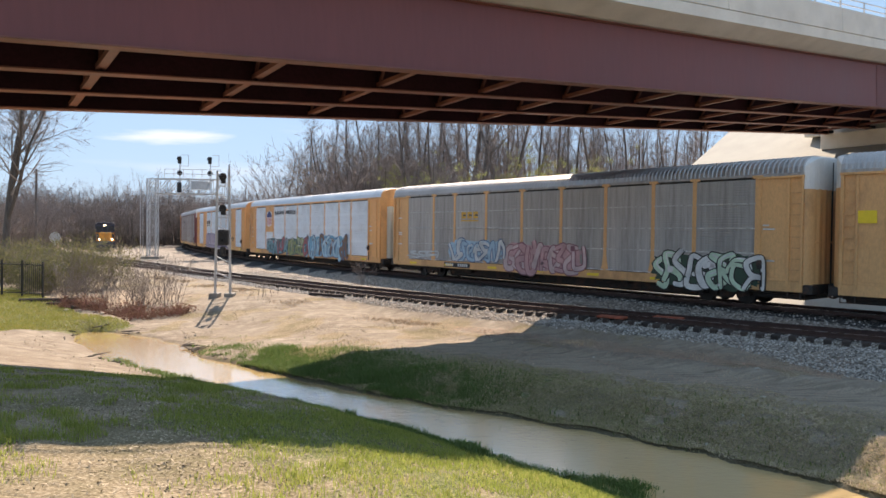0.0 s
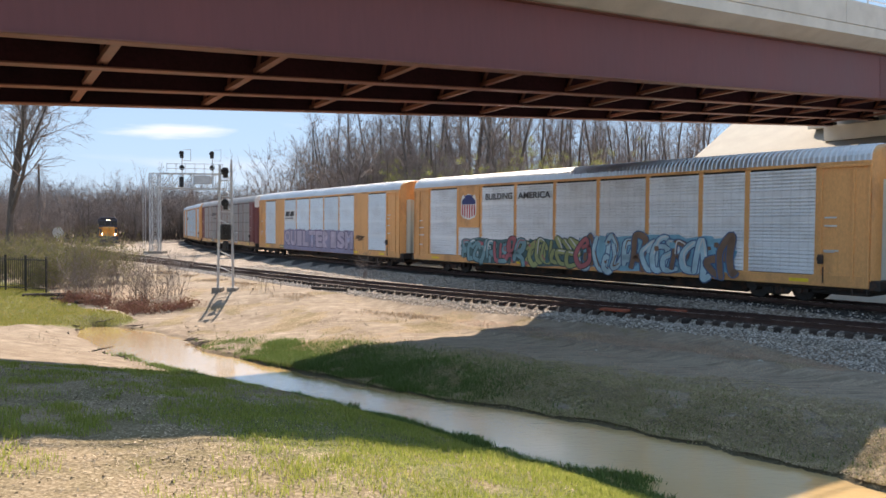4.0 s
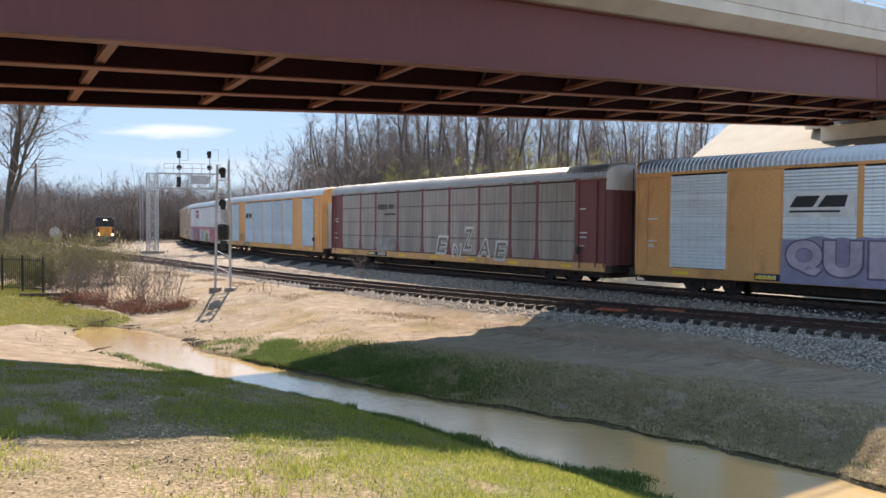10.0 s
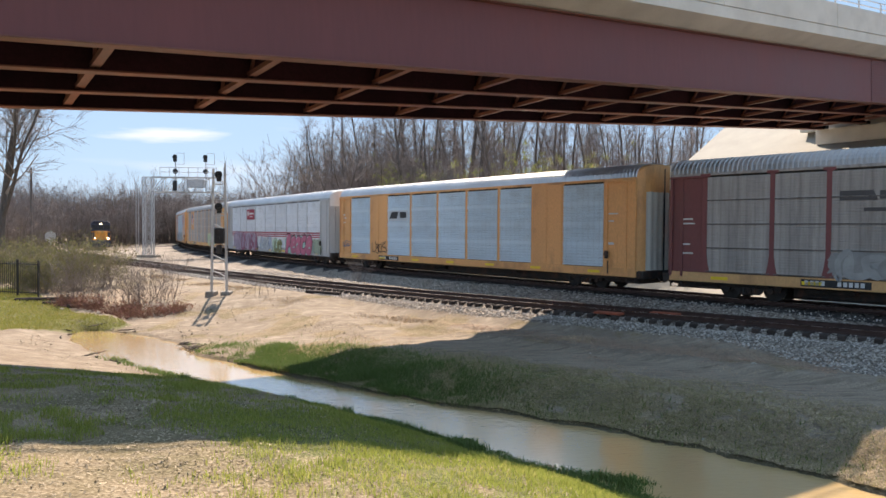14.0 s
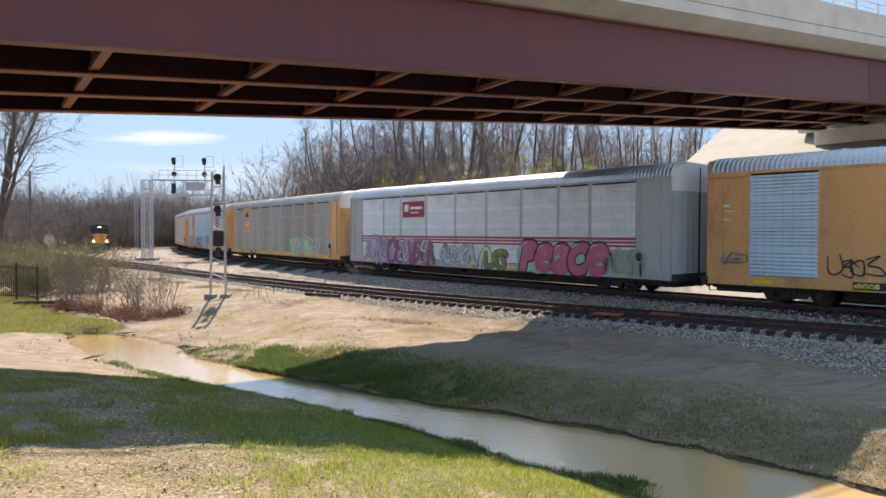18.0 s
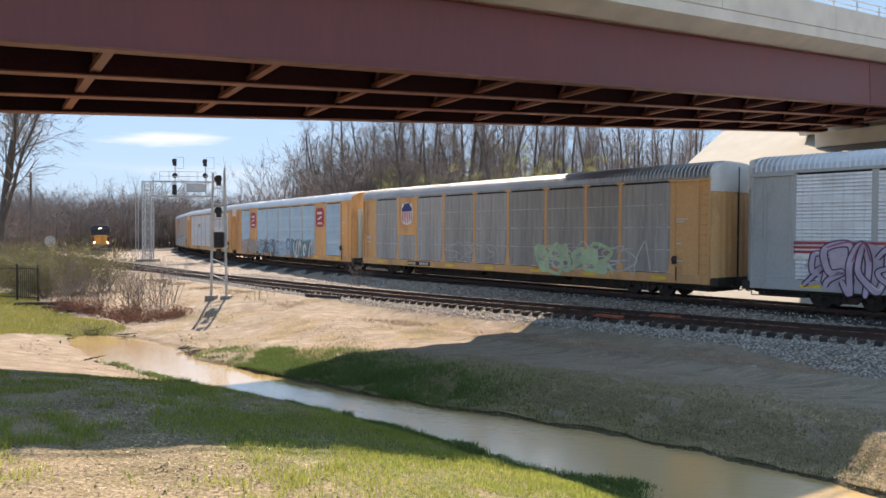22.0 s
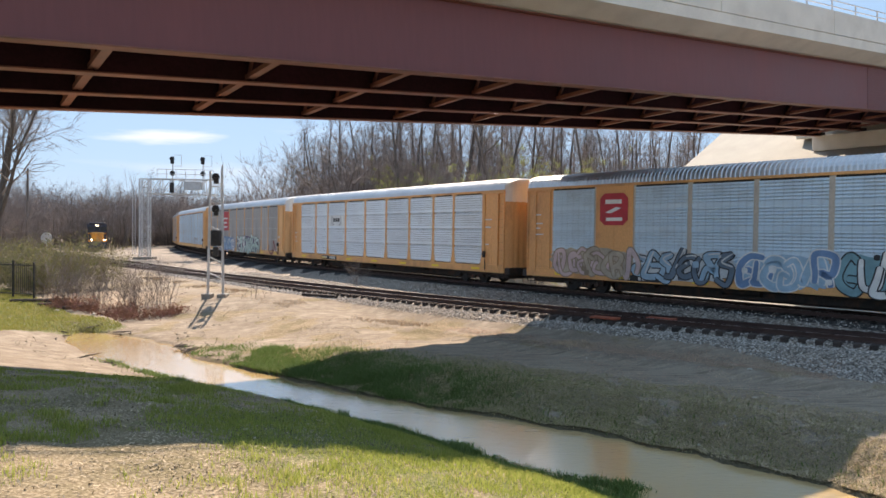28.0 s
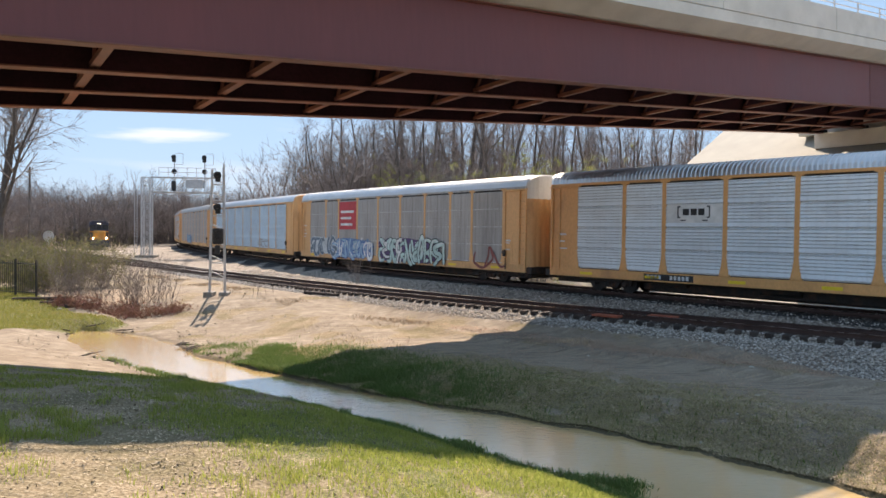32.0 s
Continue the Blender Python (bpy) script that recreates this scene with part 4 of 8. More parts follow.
def autorack(label, frame_m, panel_m, roof_m, plates=(), style="fine", cap=False, sill_m=None, end_m=None, post_m=None):
    """One enclosed car carrier, its floor line along x, the leading end at +x, z from the rail head."""
    root = tagged(empty("autorack_car"), label, "railcar", "train of car carriers")
    sill_m, end_m, post_m = sill_m or frame_m, end_m or frame_m, post_m or frame_m
    cap_m = M_WHITE if cap else frame_m
    half = SIDE_L / 2
    xa, xb = -half - EXT[-1], half + EXT[1]
    part("body", cached("body", lambda: box_mesh("body", xa + 0.04, xb - 0.04, -HALF_W + 0.05, HALF_W - 0.05, 0.95, Z_EAVE - 0.02), M_GAP), M_GAP, root)
    part("roof", cached("roof", lambda: ROOF_MESH, roof_m), roof_m, root, "ribbed metal roof")
    for sg in (1, -1):
        xe = xb if sg == 1 else xa
        part("roof_end", cached("roof_end%d" % sg, lambda: roof_end(sg), cap_m), None, root, "white roof end" if cap else "")
        hw = HALF_W - 0.02
        for ys in (1, -1):
            part("corner_post", cached("cpost%d%d" % (sg, ys), lambda: end_sheet(sg, ys * (hw - 0.34), ys * hw, 0.95, END_TOP, 8), frame_m), frame_m, root)
            d = part("end_door", cached("door%d%d" % (sg, ys), lambda: end_sheet(sg, ys * 0.03, ys * (hw - 0.36), 1.0, END_TOP, 12, 0.035, -0.03), end_m), end_m, root, "ribbed end door leaf")
            part("door_bar", cached("dbar%d%d" % (sg, ys), lambda: end_sheet(sg, ys * 0.05, ys * (hw - 0.38), 2.55, 2.62, 4, 0.0, 0.03), end_m), end_m, d)
        part("door_seam", cached("seam%d" % sg, lambda: box_mesh("door_seam", *sorted((xe + sg * (END_BULGE - 0.06), xe + sg * (END_BULGE + 0.012))), -0.035, 0.035, 1.0, Z_EAVE + 0.45), M_RUB), M_RUB, root, "black rubber seal between the door leaves")
        part("end_sill", cached("esill%d" % sg, lambda: box_mesh("end_sill", *sorted((xe - sg * 0.1, xe + sg * 0.36)), -HALF_W + 0.05, HALF_W - 0.05, 0.62, 0.98, bev=0.02), M_TRUCK), M_TRUCK, root)
        part("coupler", cached("coup%d" % sg, lambda: coupler(sg), M_TRUCK), M_TRUCK, root, "black knuckle coupler with hose")
        for ys in (0, 180):
            o = part("step", cached("step", step_mesh, M_TRUCK), M_TRUCK, root)
            o.matrix_basis = pose(xe - sg * 0.3, 0, 0, 0, 0, ys)
    edges = [0.0] + list(POSTS) + [SIDE_L]
    slim = style == "fine"
    for ys in (1, -1):
        rot = pose(0, 0, 0, 0, 0, 0 if ys == 1 else 180)

        def put(name, me, mat, x=0.0, lab=""):
            o = part(name, me, mat, root, lab)
            o.matrix_basis = rot @ Matrix.Translation((x, 0, 0))
            return o
        s0, s1 = (xa, xb) if ys == 1 else (-xb, -xa)
        put("side_sill", cached("sill%d" % ys, lambda: box_mesh("side_sill", s0, s1, -HALF_W - 0.03, -HALF_W + 0.06, Z_SILL0, Z_SILL1, bev=0.012), sill_m), sill_m)
        eave_m = panel_m if style == "batten" else frame_m
        put("eave_rail", cached("eave%d" % ys, lambda: box_mesh("eave_rail", s0, s1, -HALF_W - 0.04, -HALF_W + 0.06, Z_EAVE - 0.09, Z_EAVE + 0.03, bev=0.01), eave_m), eave_m)
        for k in range(11):
            e0, e1 = edges[k], edges[k + 1]
            w, xm = e1 - e0, (e0 + e1) / 2 - half
            if k in (0, 10):
                sg = 1 if k == 10 else -1
                ext = EXT[sg * ys]
                inner = e0 - half if k == 10 else e1 - half
                put("end_panel", cached("ep%d%d%d" % (sg, ys, slim), lambda: end_panel(w + ext, sg, not slim), frame_m), frame_m, inner)
                if ys == 1:
                    for q, (nm, mk) in enumerate(end_trim(w + ext, sg)):
                        put(nm, cached("trim%d%d" % (sg, q), mk, frame_m), frame_m, inner)
                if not slim and ys == 1:
                    ladder = put("ladder", cached("ladder", ladder_mesh, frame_m), frame_m, inner + sg * (w + ext - 0.31))
                    for r in range(9):
                        part("rung", cached("rung", rung_mesh, frame_m), frame_m, ladder).matrix_basis = Matrix.Translation((0, 0, 1.1 + 0.42 * r))
            elif k in plates:
                put("plate_panel", cached("plate%.2f" % w, lambda: plate_panel(w), frame_m), frame_m, xm, "flat painted plate panel")
            else:
                key = "panel%s%.2f" % (style, w)
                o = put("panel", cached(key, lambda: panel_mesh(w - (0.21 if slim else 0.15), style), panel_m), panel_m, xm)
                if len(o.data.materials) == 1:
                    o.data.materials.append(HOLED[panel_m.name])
                o.matrix_basis = o.matrix_basis @ Matrix.Translation((0, -HALF_W - 0.03, 0))
        for x in POSTS:
            m = post_m if POSTS[0] < x < POSTS[-1] else frame_m
            put("post", cached("post%d" % slim, lambda: post_mesh(slim), m), m, x - half)
        for x in (2.0, 5.6, 9.5, 13.1, 16.7, 20.3, 24.2):
            put("reflector", cached("refl", lambda: box_mesh("reflector", -0.36, 0.36, -HALF_W - 0.036, -HALF_W - 0.03, 0.80, 0.93), M_YMARK), M_YMARK, x - half, "yellow reflective strip")
        put("brake_box", cached("brake", brake_box, M_TRUCK), M_TRUCK, 25.0 - half, "black hand brake housing and wheel")
    part("underframe", cached("under", underframe, M_TRUCK), M_TRUCK, root, "black underframe with brake rigging")
    for xc in (-10.06, 10.06):
        truck = part("truck", cached("bolster", lambda: box_mesh("truck", -0.25, 0.25, -1.05, 1.05, 0.42, 0.72, bev=0.03), M_TRUCK), M_TRUCK, root, "black two-axle truck")
        truck.matrix_basis = pose(xc, 0, 0)
        for ys in (0, 180):
            f = part("side_frame", cached("sf", side_frame, M_TRUCK), M_TRUCK, truck)
            f.matrix_basis = pose(0, 0, 0, 0, 0, ys)
            for xw in (-0.88, 0.88):
                wobj = part("wheel", WHEEL, M_TRUCK, truck, "dark steel wheel")
                wobj.matrix_basis = pose(xw, -0.76 if ys == 0 else 0.76, 0.455, 0, 0, ys)
    return root


def roof_end(sg):
    """The closing cap of the roof arch, which rounds down onto the end doors."""
    bm = bmesh.new()
    x = sg * (SIDE_L / 2 + EXT[sg])
    rings = [[(x, y, Z_EAVE + 0.02 + z) for y, z in ROOF_ARC]]
    for k, (dz, dx) in enumerate(((0.985, 0.55), (0.94, 0.9), (0.88, 1.0))):
        rings.append([(x + (end_curve(sg, y) - x) * dx, y * 0.985, Z_EAVE + 0.02 + z * dz) for y, z in ROOF_ARC])
    rings.append([(end_curve(sg, y), y * 0.985, END_TOP - 0.02) for y, z in ROOF_ARC])
    rings = [[bm.verts.new(p) for p in r] for r in rings]
    for p, q in zip(rings, rings[1:]):
        for i in range(len(p) - 1):
            bm.faces.new((p[i], p[i + 1], q[i + 1], q[i]))
    bmesh.ops.recalc_face_normals(bm, faces=bm.faces[:])
    return from_bm(bm, "roof_end")


def coupler(sg):
    bm = bmesh.new()
    x = sg * (SIDE_L / 2 + EXT[sg])
    box(bm, *sorted((x + sg * 0.2, x + sg * 0.72)), -0.1, 0.1, 0.72, 0.92, 0.03)
    box(bm, *sorted((x + sg * 0.62, x + sg * 0.86)), -0.17, 0.17, 0.68, 0.98, 0.05)
    for y in (-0.45, 0.45):
        p0 = Vector((x + sg * 0.3, y, 0.76))
        for k in range(6):
            t = (k + 1) / 6
            q = Vector((x + sg * (0.3 + 0.52 * t), y * (1 - 0.5 * t), 0.76 - 0.3 * math.sin(math.pi * t * 0.8)))
            cyl(bm, p0, q, 0.028, n=6)
            p0 = q
    return from_bm(bm, "coupler")


def step_mesh():
    bm = bmesh.new()
    for x in (-0.24, 0.24):
        bar(bm, (x, -HALF_W, 0.40), (x, -HALF_W, 0.75), 0.03, 0.05)
    bar(bm, (-0.24, -HALF_W, 0.42), (0.24, -HALF_W, 0.42), 0.05, 0.03)
    return from_bm(bm, "step")


def end_panel(w, sg, bay):
    """The painted end of the side, from the last post to the corner: a plate, then a ladder bay or a closed one."""
    c, zt = w - 0.56, Z_EAVE - 0.09
    back = 0.035 if bay else 0.0
    bm = bmesh.new()
    prism(bm, [(0, -HALF_W), (sg * c, -HALF_W), (sg * c, -HALF_W + back), (sg * w, -HALF_W + back), (sg * w, -HALF_W + 0.06), (0, -HALF_W + 0.06)], Z_SILL1 - 0.1, zt, "y")
    for v in bm.verts:
        v.co = Vector((v.co.x, v.co.z, v.co.y))
    bmesh.ops.recalc_face_normals(bm, faces=bm.faces[:])
    return from_bm(bm, "end_panel")


def end_trim(w, sg):
    """Jambs, header, kick plate and weld seams of an end panel: (name, mesh maker)."""
    c, zt = w - 0.56, Z_EAVE - 0.09

    def strip(u0, u1, f, z0, z1, bev=0.0):
        x0, x1 = sorted((sg * u0, sg * u1))
        return lambda: box_mesh("trim", x0, x1, -HALF_W - f, -HALF_W + 0.05, z0, z1, bev=bev)
    return (("jamb", strip(0.05, 0.14, 0.05, Z_SILL1, zt - 0.092, 0.01)), ("jamb", strip(c - 0.05, c + 0.05, 0.05, Z_SILL1 - 0.2, zt - 0.092, 0.01)),
            ("jamb", strip(w - 0.09, w - 0.003, 0.05, Z_SILL1 - 0.2, zt - 0.092, 0.01)), ("header", strip(-0.05, w + 0.02, 0.075, zt - 0.09, zt, 0.01)),
            ("weld_seam", strip(0.145, c - 0.055, 0.012, 2.62, 2.65)), ("kick_plate", strip(0.145, c - 0.055, 0.03, Z_SILL1, Z_SILL1 + 0.12, 0.01)),
            ("weld_seam", strip(0.16 + (c - 0.2) * 0.55, 0.175 + (c - 0.2) * 0.55, 0.009, Z_SILL1 + 0.125, 2.615)))


def plate_panel(w):
    """A flat plate between two posts, with its weld seams and a stiffening lip."""
    bm = bmesh.new()
    box(bm, -w / 2, w / 2, -HALF_W - 0.022, -HALF_W + 0.03, Z_SILL1, Z_EAVE - 0.06)
    box(bm, -0.012, 0.012, -HALF_W - 0.034, -HALF_W - 0.02, Z_SILL1 + 0.02, Z_EAVE - 0.1)
    box(bm, -w / 2 + 0.1, w / 2 - 0.1, -HALF_W - 0.032, -HALF_W - 0.02, 2.60, 2.63)
    return from_bm(bm, "plate_panel")


def brake_box():
    bm = bmesh.new()
    box(bm, -0.1, 0.1, -HALF_W - 0.15, -HALF_W - 0.04, 1.5, 1.86, 0.03)
    cyl(bm, (0, -HALF_W - 0.17, 1.7), (0, -HALF_W - 0.14, 1.7), 0.11, n=12)
    bar(bm, (0.1, -HALF_W - 0.1, 0.8), (0.1, -HALF_W - 0.1, 1.4), 0.04, 0.04)
    return from_bm(bm, "brake_box")


def ladder_mesh():
    bm = bmesh.new()
    box(bm, -0.22, -0.19, -HALF_W - 0.045, -HALF_W + 0.045, 0.95, Z_EAVE - 0.2)
    return from_bm(bm, "ladder")


def rung_mesh():
    bm = bmesh.new()
    bar(bm, (-0.21, -HALF_W - 0.03, 0), (0.23, -HALF_W - 0.03, 0), 0.035, 0.035)
    return from_bm(bm, "rung")


def underframe():
    bm = bmesh.new()
    box(bm, -12.6, 12.6, -0.35, 0.35, 0.6, 0.95)
    box(bm, -8.6, 8.6, -0.6, 0.6, 0.15, 0.7, 0.1)
    box(bm, -8, -6.2, -0.9, 0.5, 0.42, 0.68, 0.04)
    box(bm, 3.5, 5.2, -1.0, -0.2, 0.45, 0.7, 0.05)
    cyl(bm, (-3, -0.7, 0.55), (-1.4, -0.7, 0.55), 0.2, n=12)
    for sg in (-1, 1):                               # draft gear and rigging between the trucks and the car's ends
        x0, x1 = sorted((sg * 9.2, sg * (SIDE_L / 2 + EXT[sg] - 0.02)))
        box(bm, x0, x1, -1.3, 1.3, 0.52, 0.96, 0.05)
        x0, x1 = sorted((sg * 11.4, sg * (SIDE_L / 2 + EXT[sg] - 0.1)))
        box(bm, x0, x1, -1.1, 1.1, 0.36, 0.6, 0.06)
    for x in range(-12, 13, 2):
        box(bm, x - 0.06, x + 0.06, -1.45, 1.45, 0.72, 0.95)
    cyl(bm, (-9, -0.9, 0.6), (9, -0.9, 0.6), 0.03, n=6)
    return from_bm(bm, "underframe")


def car_s(i, t):
    """Where the trailing side corner of car i stands on the line at t seconds."""
    return -6.4 + 7.555 * (t - 9) - 1.15 + 0.148 * t - 0.0029 * t * t - 28.6 * i - (0.45 if i == -3 else 0.0)


def car_pose(i, t):
    p, h = main_at(car_s(i, t) + SIDE_L / 2, 0.15)
    return pose(p.x, p.y, 0, 0, 0, h)


PLT = (2, 8)
CARS = [
    autorack("weathered yellow enclosed car carrier with grey panels", C_YEL2, P_DARK, R_GREY, style="batten", cap=True),
    autorack("grey-panelled car carrier with yellow posts and green graffiti", C_YEL2, P_DARK, R_GREY, style="batten", cap=True),
    autorack("silver car carrier with yellow ends, shield emblem and graffiti", C_YEL, P_WHITE, R_SILVER, style="fine", end_m=P_DOOR),
    autorack("yellow car carrier with silver panels and lilac graffiti lettering", C_YEL, P_SILVER, R_SILVER, plates=PLT, style="fine", end_m=P_DOOR),
    autorack("oxide red car carrier with sooty grey panels and chalky graffiti", C_RED, P_DARKER, R_GREY, style="batten", cap=True, sill_m=C_YEL2),
    autorack("yellow car carrier with blue-grey ribbed panels", C_YEL, P_BLUE, R_SILVER, plates=PLT, style="fine", end_m=P_DOOR),
    autorack("white and grey car carrier with red stripes and pink graffiti", C_GREY, P_WHITE, R_SILVER, style="fine", cap=True),
    autorack("dark grey car carrier with yellow posts and pale green graffiti", C_YEL2, P_DARK, R_GREY, style="batten", cap=True),
    autorack("yellow car carrier with blue-grey panels and two red emblems", C_YEL, P_BLUE, R_SILVER, plates=PLT, style="fine", end_m=P_DOOR, post_m=C_WORN),
    autorack("yellow car carrier with clean silver panels in four sheets", C_YEL, P_SILVER, R_SILVER, style="sheet", cap=True),
    autorack("dark grey car carrier with yellow posts, red sign and blue graffiti", C_YEL2, P_DARK, R_SILVER, style="batten", cap=True),
    autorack("blue-grey car carrier with yellow ends", C_YEL2, P_BLUE, R_SILVER, style="fine"),
    autorack("dark weathered car carrier with yellow ends", C_YEL2, P_DARK, R_GREY, style="batten"),
    autorack("dull grey car carrier with yellow ends", C_YEL2, P_BLUE, R_GREY, style="sheet"),
]
CAR_INDEX = [k - 3 for k in range(len(CARS))]
for c_, i_ in zip(CARS, CAR_INDEX):
    c_.matrix_basis = car_pose(i_, 0)


# ---------------------------------------------------------------- trees and shrubs
class Tubes:
    """Collects tapered tubes and leaves into one mesh."""

    def __init__(self):
        self.v, self.f = [], []

    def run(self, pts, radii, n):
        base, k = len(self.v), len(pts)
        for i, (p, r) in enumerate(zip(pts, radii)):
            d = (pts[min(i + 1, k - 1)] - pts[max(i - 1, 0)]).normalized()
            a = d.orthogonal().normalized()
            b = d.cross(a)
            for j in range(n):
                t = 2 * math.pi * j / n
                q = p + (a * math.cos(t) + b * math.sin(t)) * r
                self.v.append((q.x, q.y, q.z))
        for i in range(k - 1):
            for j in range(n):
                self.f.append((base + i * n + j, base + i * n + (j + 1) % n, base + (i + 1) * n + (j + 1) % n, base + (i + 1) * n + j))

    def leaf(self, p, size, rnd):
        a = Vector((rnd.gauss(0, 1), rnd.gauss(0, 1), rnd.gauss(0, 1))).normalized() * size
        b = a.orthogonal().normalized() * size * 0.5
        k = len(self.v)
        for q in (p - a, p + b, p + a, p - b):
            self.v.append((q.x, q.y, q.z))
        self.f.append((k, k + 1, k + 2, k + 3))

    def mesh(self, name, mat):
        me = mesh_of(name, self.v, self.f)
        me.materials.append(mat)
        return me


def grow(t, p, d, length, r, segs, n, rnd, bend=0.12, up=0.0, tip=0.25):
    pts, rad = [p.copy()], [r]
    for i in range(segs):
        d = (d + Vector((rnd.gauss(0, bend), rnd.gauss(0, bend), rnd.gauss(0, bend) + up))).normalized()
        p = p + d * (length / segs)
        pts.append(p.copy())
        rad.append(r * (1 - (1 - tip) * (i + 1) / segs))
    t.run(pts, rad, n)
    return pts, rad, d


def tilted(d, angle, rnd):
    side = d.orthogonal().normalized()
    side.rotate(Matrix.Rotation(rnd.uniform(0, 2 * math.pi), 3, d))
    return (d * math.cos(angle) + side * math.sin(angle)).normalized()


def tree_meshes(seed, height, radius, limbs, start, spread_deg, limb_len, sub=6, twigs=4, twig_r=0.014, lean=0.03, fork=False):
    rnd = random.Random(seed)
    trunk, crown = Tubes(), Tubes()
    pts, rad, _ = grow(trunk, Vector((0, 0, -0.3)), Vector((rnd.gauss(0, lean), rnd.gauss(0, lean), 1)).normalized(), height, radius, 8, 8, rnd, 0.05, 0.03, 0.12)
    spines = [(pts, rad)]
    if fork:
        for k in range(2):
            i = 2 + k
            q, rr, _ = grow(trunk, pts[i], tilted(Vector((0, 0, 1)), radians(rnd.uniform(22, 34)), rnd), height * 0.68, rad[i] * 0.75, 7, 7, rnd, 0.08, 0.03, 0.12)
            spines.append((q, rr))
    for k in range(limbs):
        pts, rad = spines[k % len(spines)]
        u = (start if k % len(spines) == 0 else 0.25) + (1 - start) * ((k + rnd.random()) / limbs) ** 0.9 * 0.98
        u = min(u, 0.985)
        x = u * (len(pts) - 1)
        i = min(int(x), len(pts) - 2)
        p = pts[i].lerp(pts[i + 1], x - i)
        r = rad[i] * (1 - (x - i)) + rad[i + 1] * (x - i)
        ln = limb_len * (1.15 - 0.75 * u) * rnd.uniform(0.7, 1.25)
        d = tilted(Vector((0, 0, 1)), radians(spread_deg * rnd.uniform(0.65, 1.3) * (1.1 - 0.5 * u)), rnd)
        q, qr, _ = grow(crown, p, d, ln, max(0.02, r * 0.5), 5, 5, rnd, 0.13, 0.05, 0.2)
        for m in range(sub):
            v = rnd.uniform(0.2, 1.0) * (len(q) - 1)
            j = min(int(v), len(q) - 2)
            pp = q[j].lerp(q[j + 1], v - j)
            dd = tilted((q[j + 1] - q[j]).normalized(), radians(rnd.uniform(25, 60)), rnd)
            s, _, _ = grow(crown, pp, dd, ln * rnd.uniform(0.22, 0.5), max(0.016, qr[j] * 0.45), 3, 4, rnd, 0.16, 0.06, 0.35)
            for w in range(twigs):
                a = rnd.randrange(1, len(s))
                e = tilted((s[a] - s[a - 1]).normalized(), radians(rnd.uniform(15, 55)), rnd)
                grow(crown, s[a], e, rnd.uniform(0.5, 1.3), twig_r, 2, 3, rnd, 0.14, 0.04, 0.5)
    return trunk.mesh("trunk", M_BARK), crown.mesh("crown", M_TWIG)


def tree_thing(meshes, label, name="tree", group="bare woods behind the line"):
    root = tagged(empty(name), label, "tree", group)
    part("trunk", meshes[0], M_BARK, root)
    part("crown", meshes[1], M_TWIG, root, "bare branches and twigs")
    if name == "thicket":
        for o in root.children:
            o["kind"] = "stuff"
    return root


def shrub_mesh(seed, height, stems, leaves=0, leaf=0.05, spread_deg=32, r=0.014):
    rnd = random.Random(seed)
    t, lv = Tubes(), Tubes()
    for k in range(stems):
        p = Vector((rnd.gauss(0, 0.35), rnd.gauss(0, 0.35), -0.1))
        d = tilted(Vector((0, 0, 1)), radians(abs(rnd.gauss(0, spread_deg))), rnd)
        q, qr, _ = grow(t, p, d, height * rnd.uniform(0.6, 1.1), r * rnd.uniform(0.7, 1.4), 5, 4, rnd, 0.14, 0.03, 0.3)
        for m in range(6):
            j = rnd.randrange(1, len(q) - 1)
            e = tilted((q[j + 1] - q[j]).normalized(), radians(rnd.uniform(25, 60)), rnd)
            s, _, _ = grow(t, q[j], e, height * rnd.uniform(0.2, 0.45), r * 0.6, 3, 3, rnd, 0.15, 0.05, 0.5)
            for w in range(leaves):
                c = s[rnd.randrange(1, len(s))]
                lv.leaf(c + Vector((rnd.gauss(0, 0.13), rnd.gauss(0, 0.13), rnd.gauss(0, 0.13))), leaf * rnd.uniform(0.6, 1.3), rnd)
    return t, lv


M_LEAF = leafy("spring_leaf", (0.31, 0.35, 0.11))
M_LEAF2 = leafy("olive_leaf", (0.19, 0.19, 0.085))
M_DEADLEAF = leafy("dead_leaf", (0.27, 0.16, 0.11), 0.2)
M_REDTWIG = material("reddish_stems", (0.26, 0.125, 0.09), 0.85, 0, 0.25, 2, 0, 30, island=True)
M_DRY = material("dry_grass", (0.52, 0.385, 0.25), 0.9, 0, 0.25, 2, 0, 30, island=True)

WOODS = [tree_meshes(20 + k, h, r, 15, 0.3, 38, 5.2, 6, 4) for k, (h, r) in enumerate([(19, 0.29), (21, 0.34), (17, 0.22), (22, 0.38), (18, 0.25)])]
SCRUB = [tree_meshes(40 + k, h, 0.1, 16, 0.12, 42, 3.6, 6, 4, 0.013) for k, h in enumerate((9.0, 11.0, 8.0))]


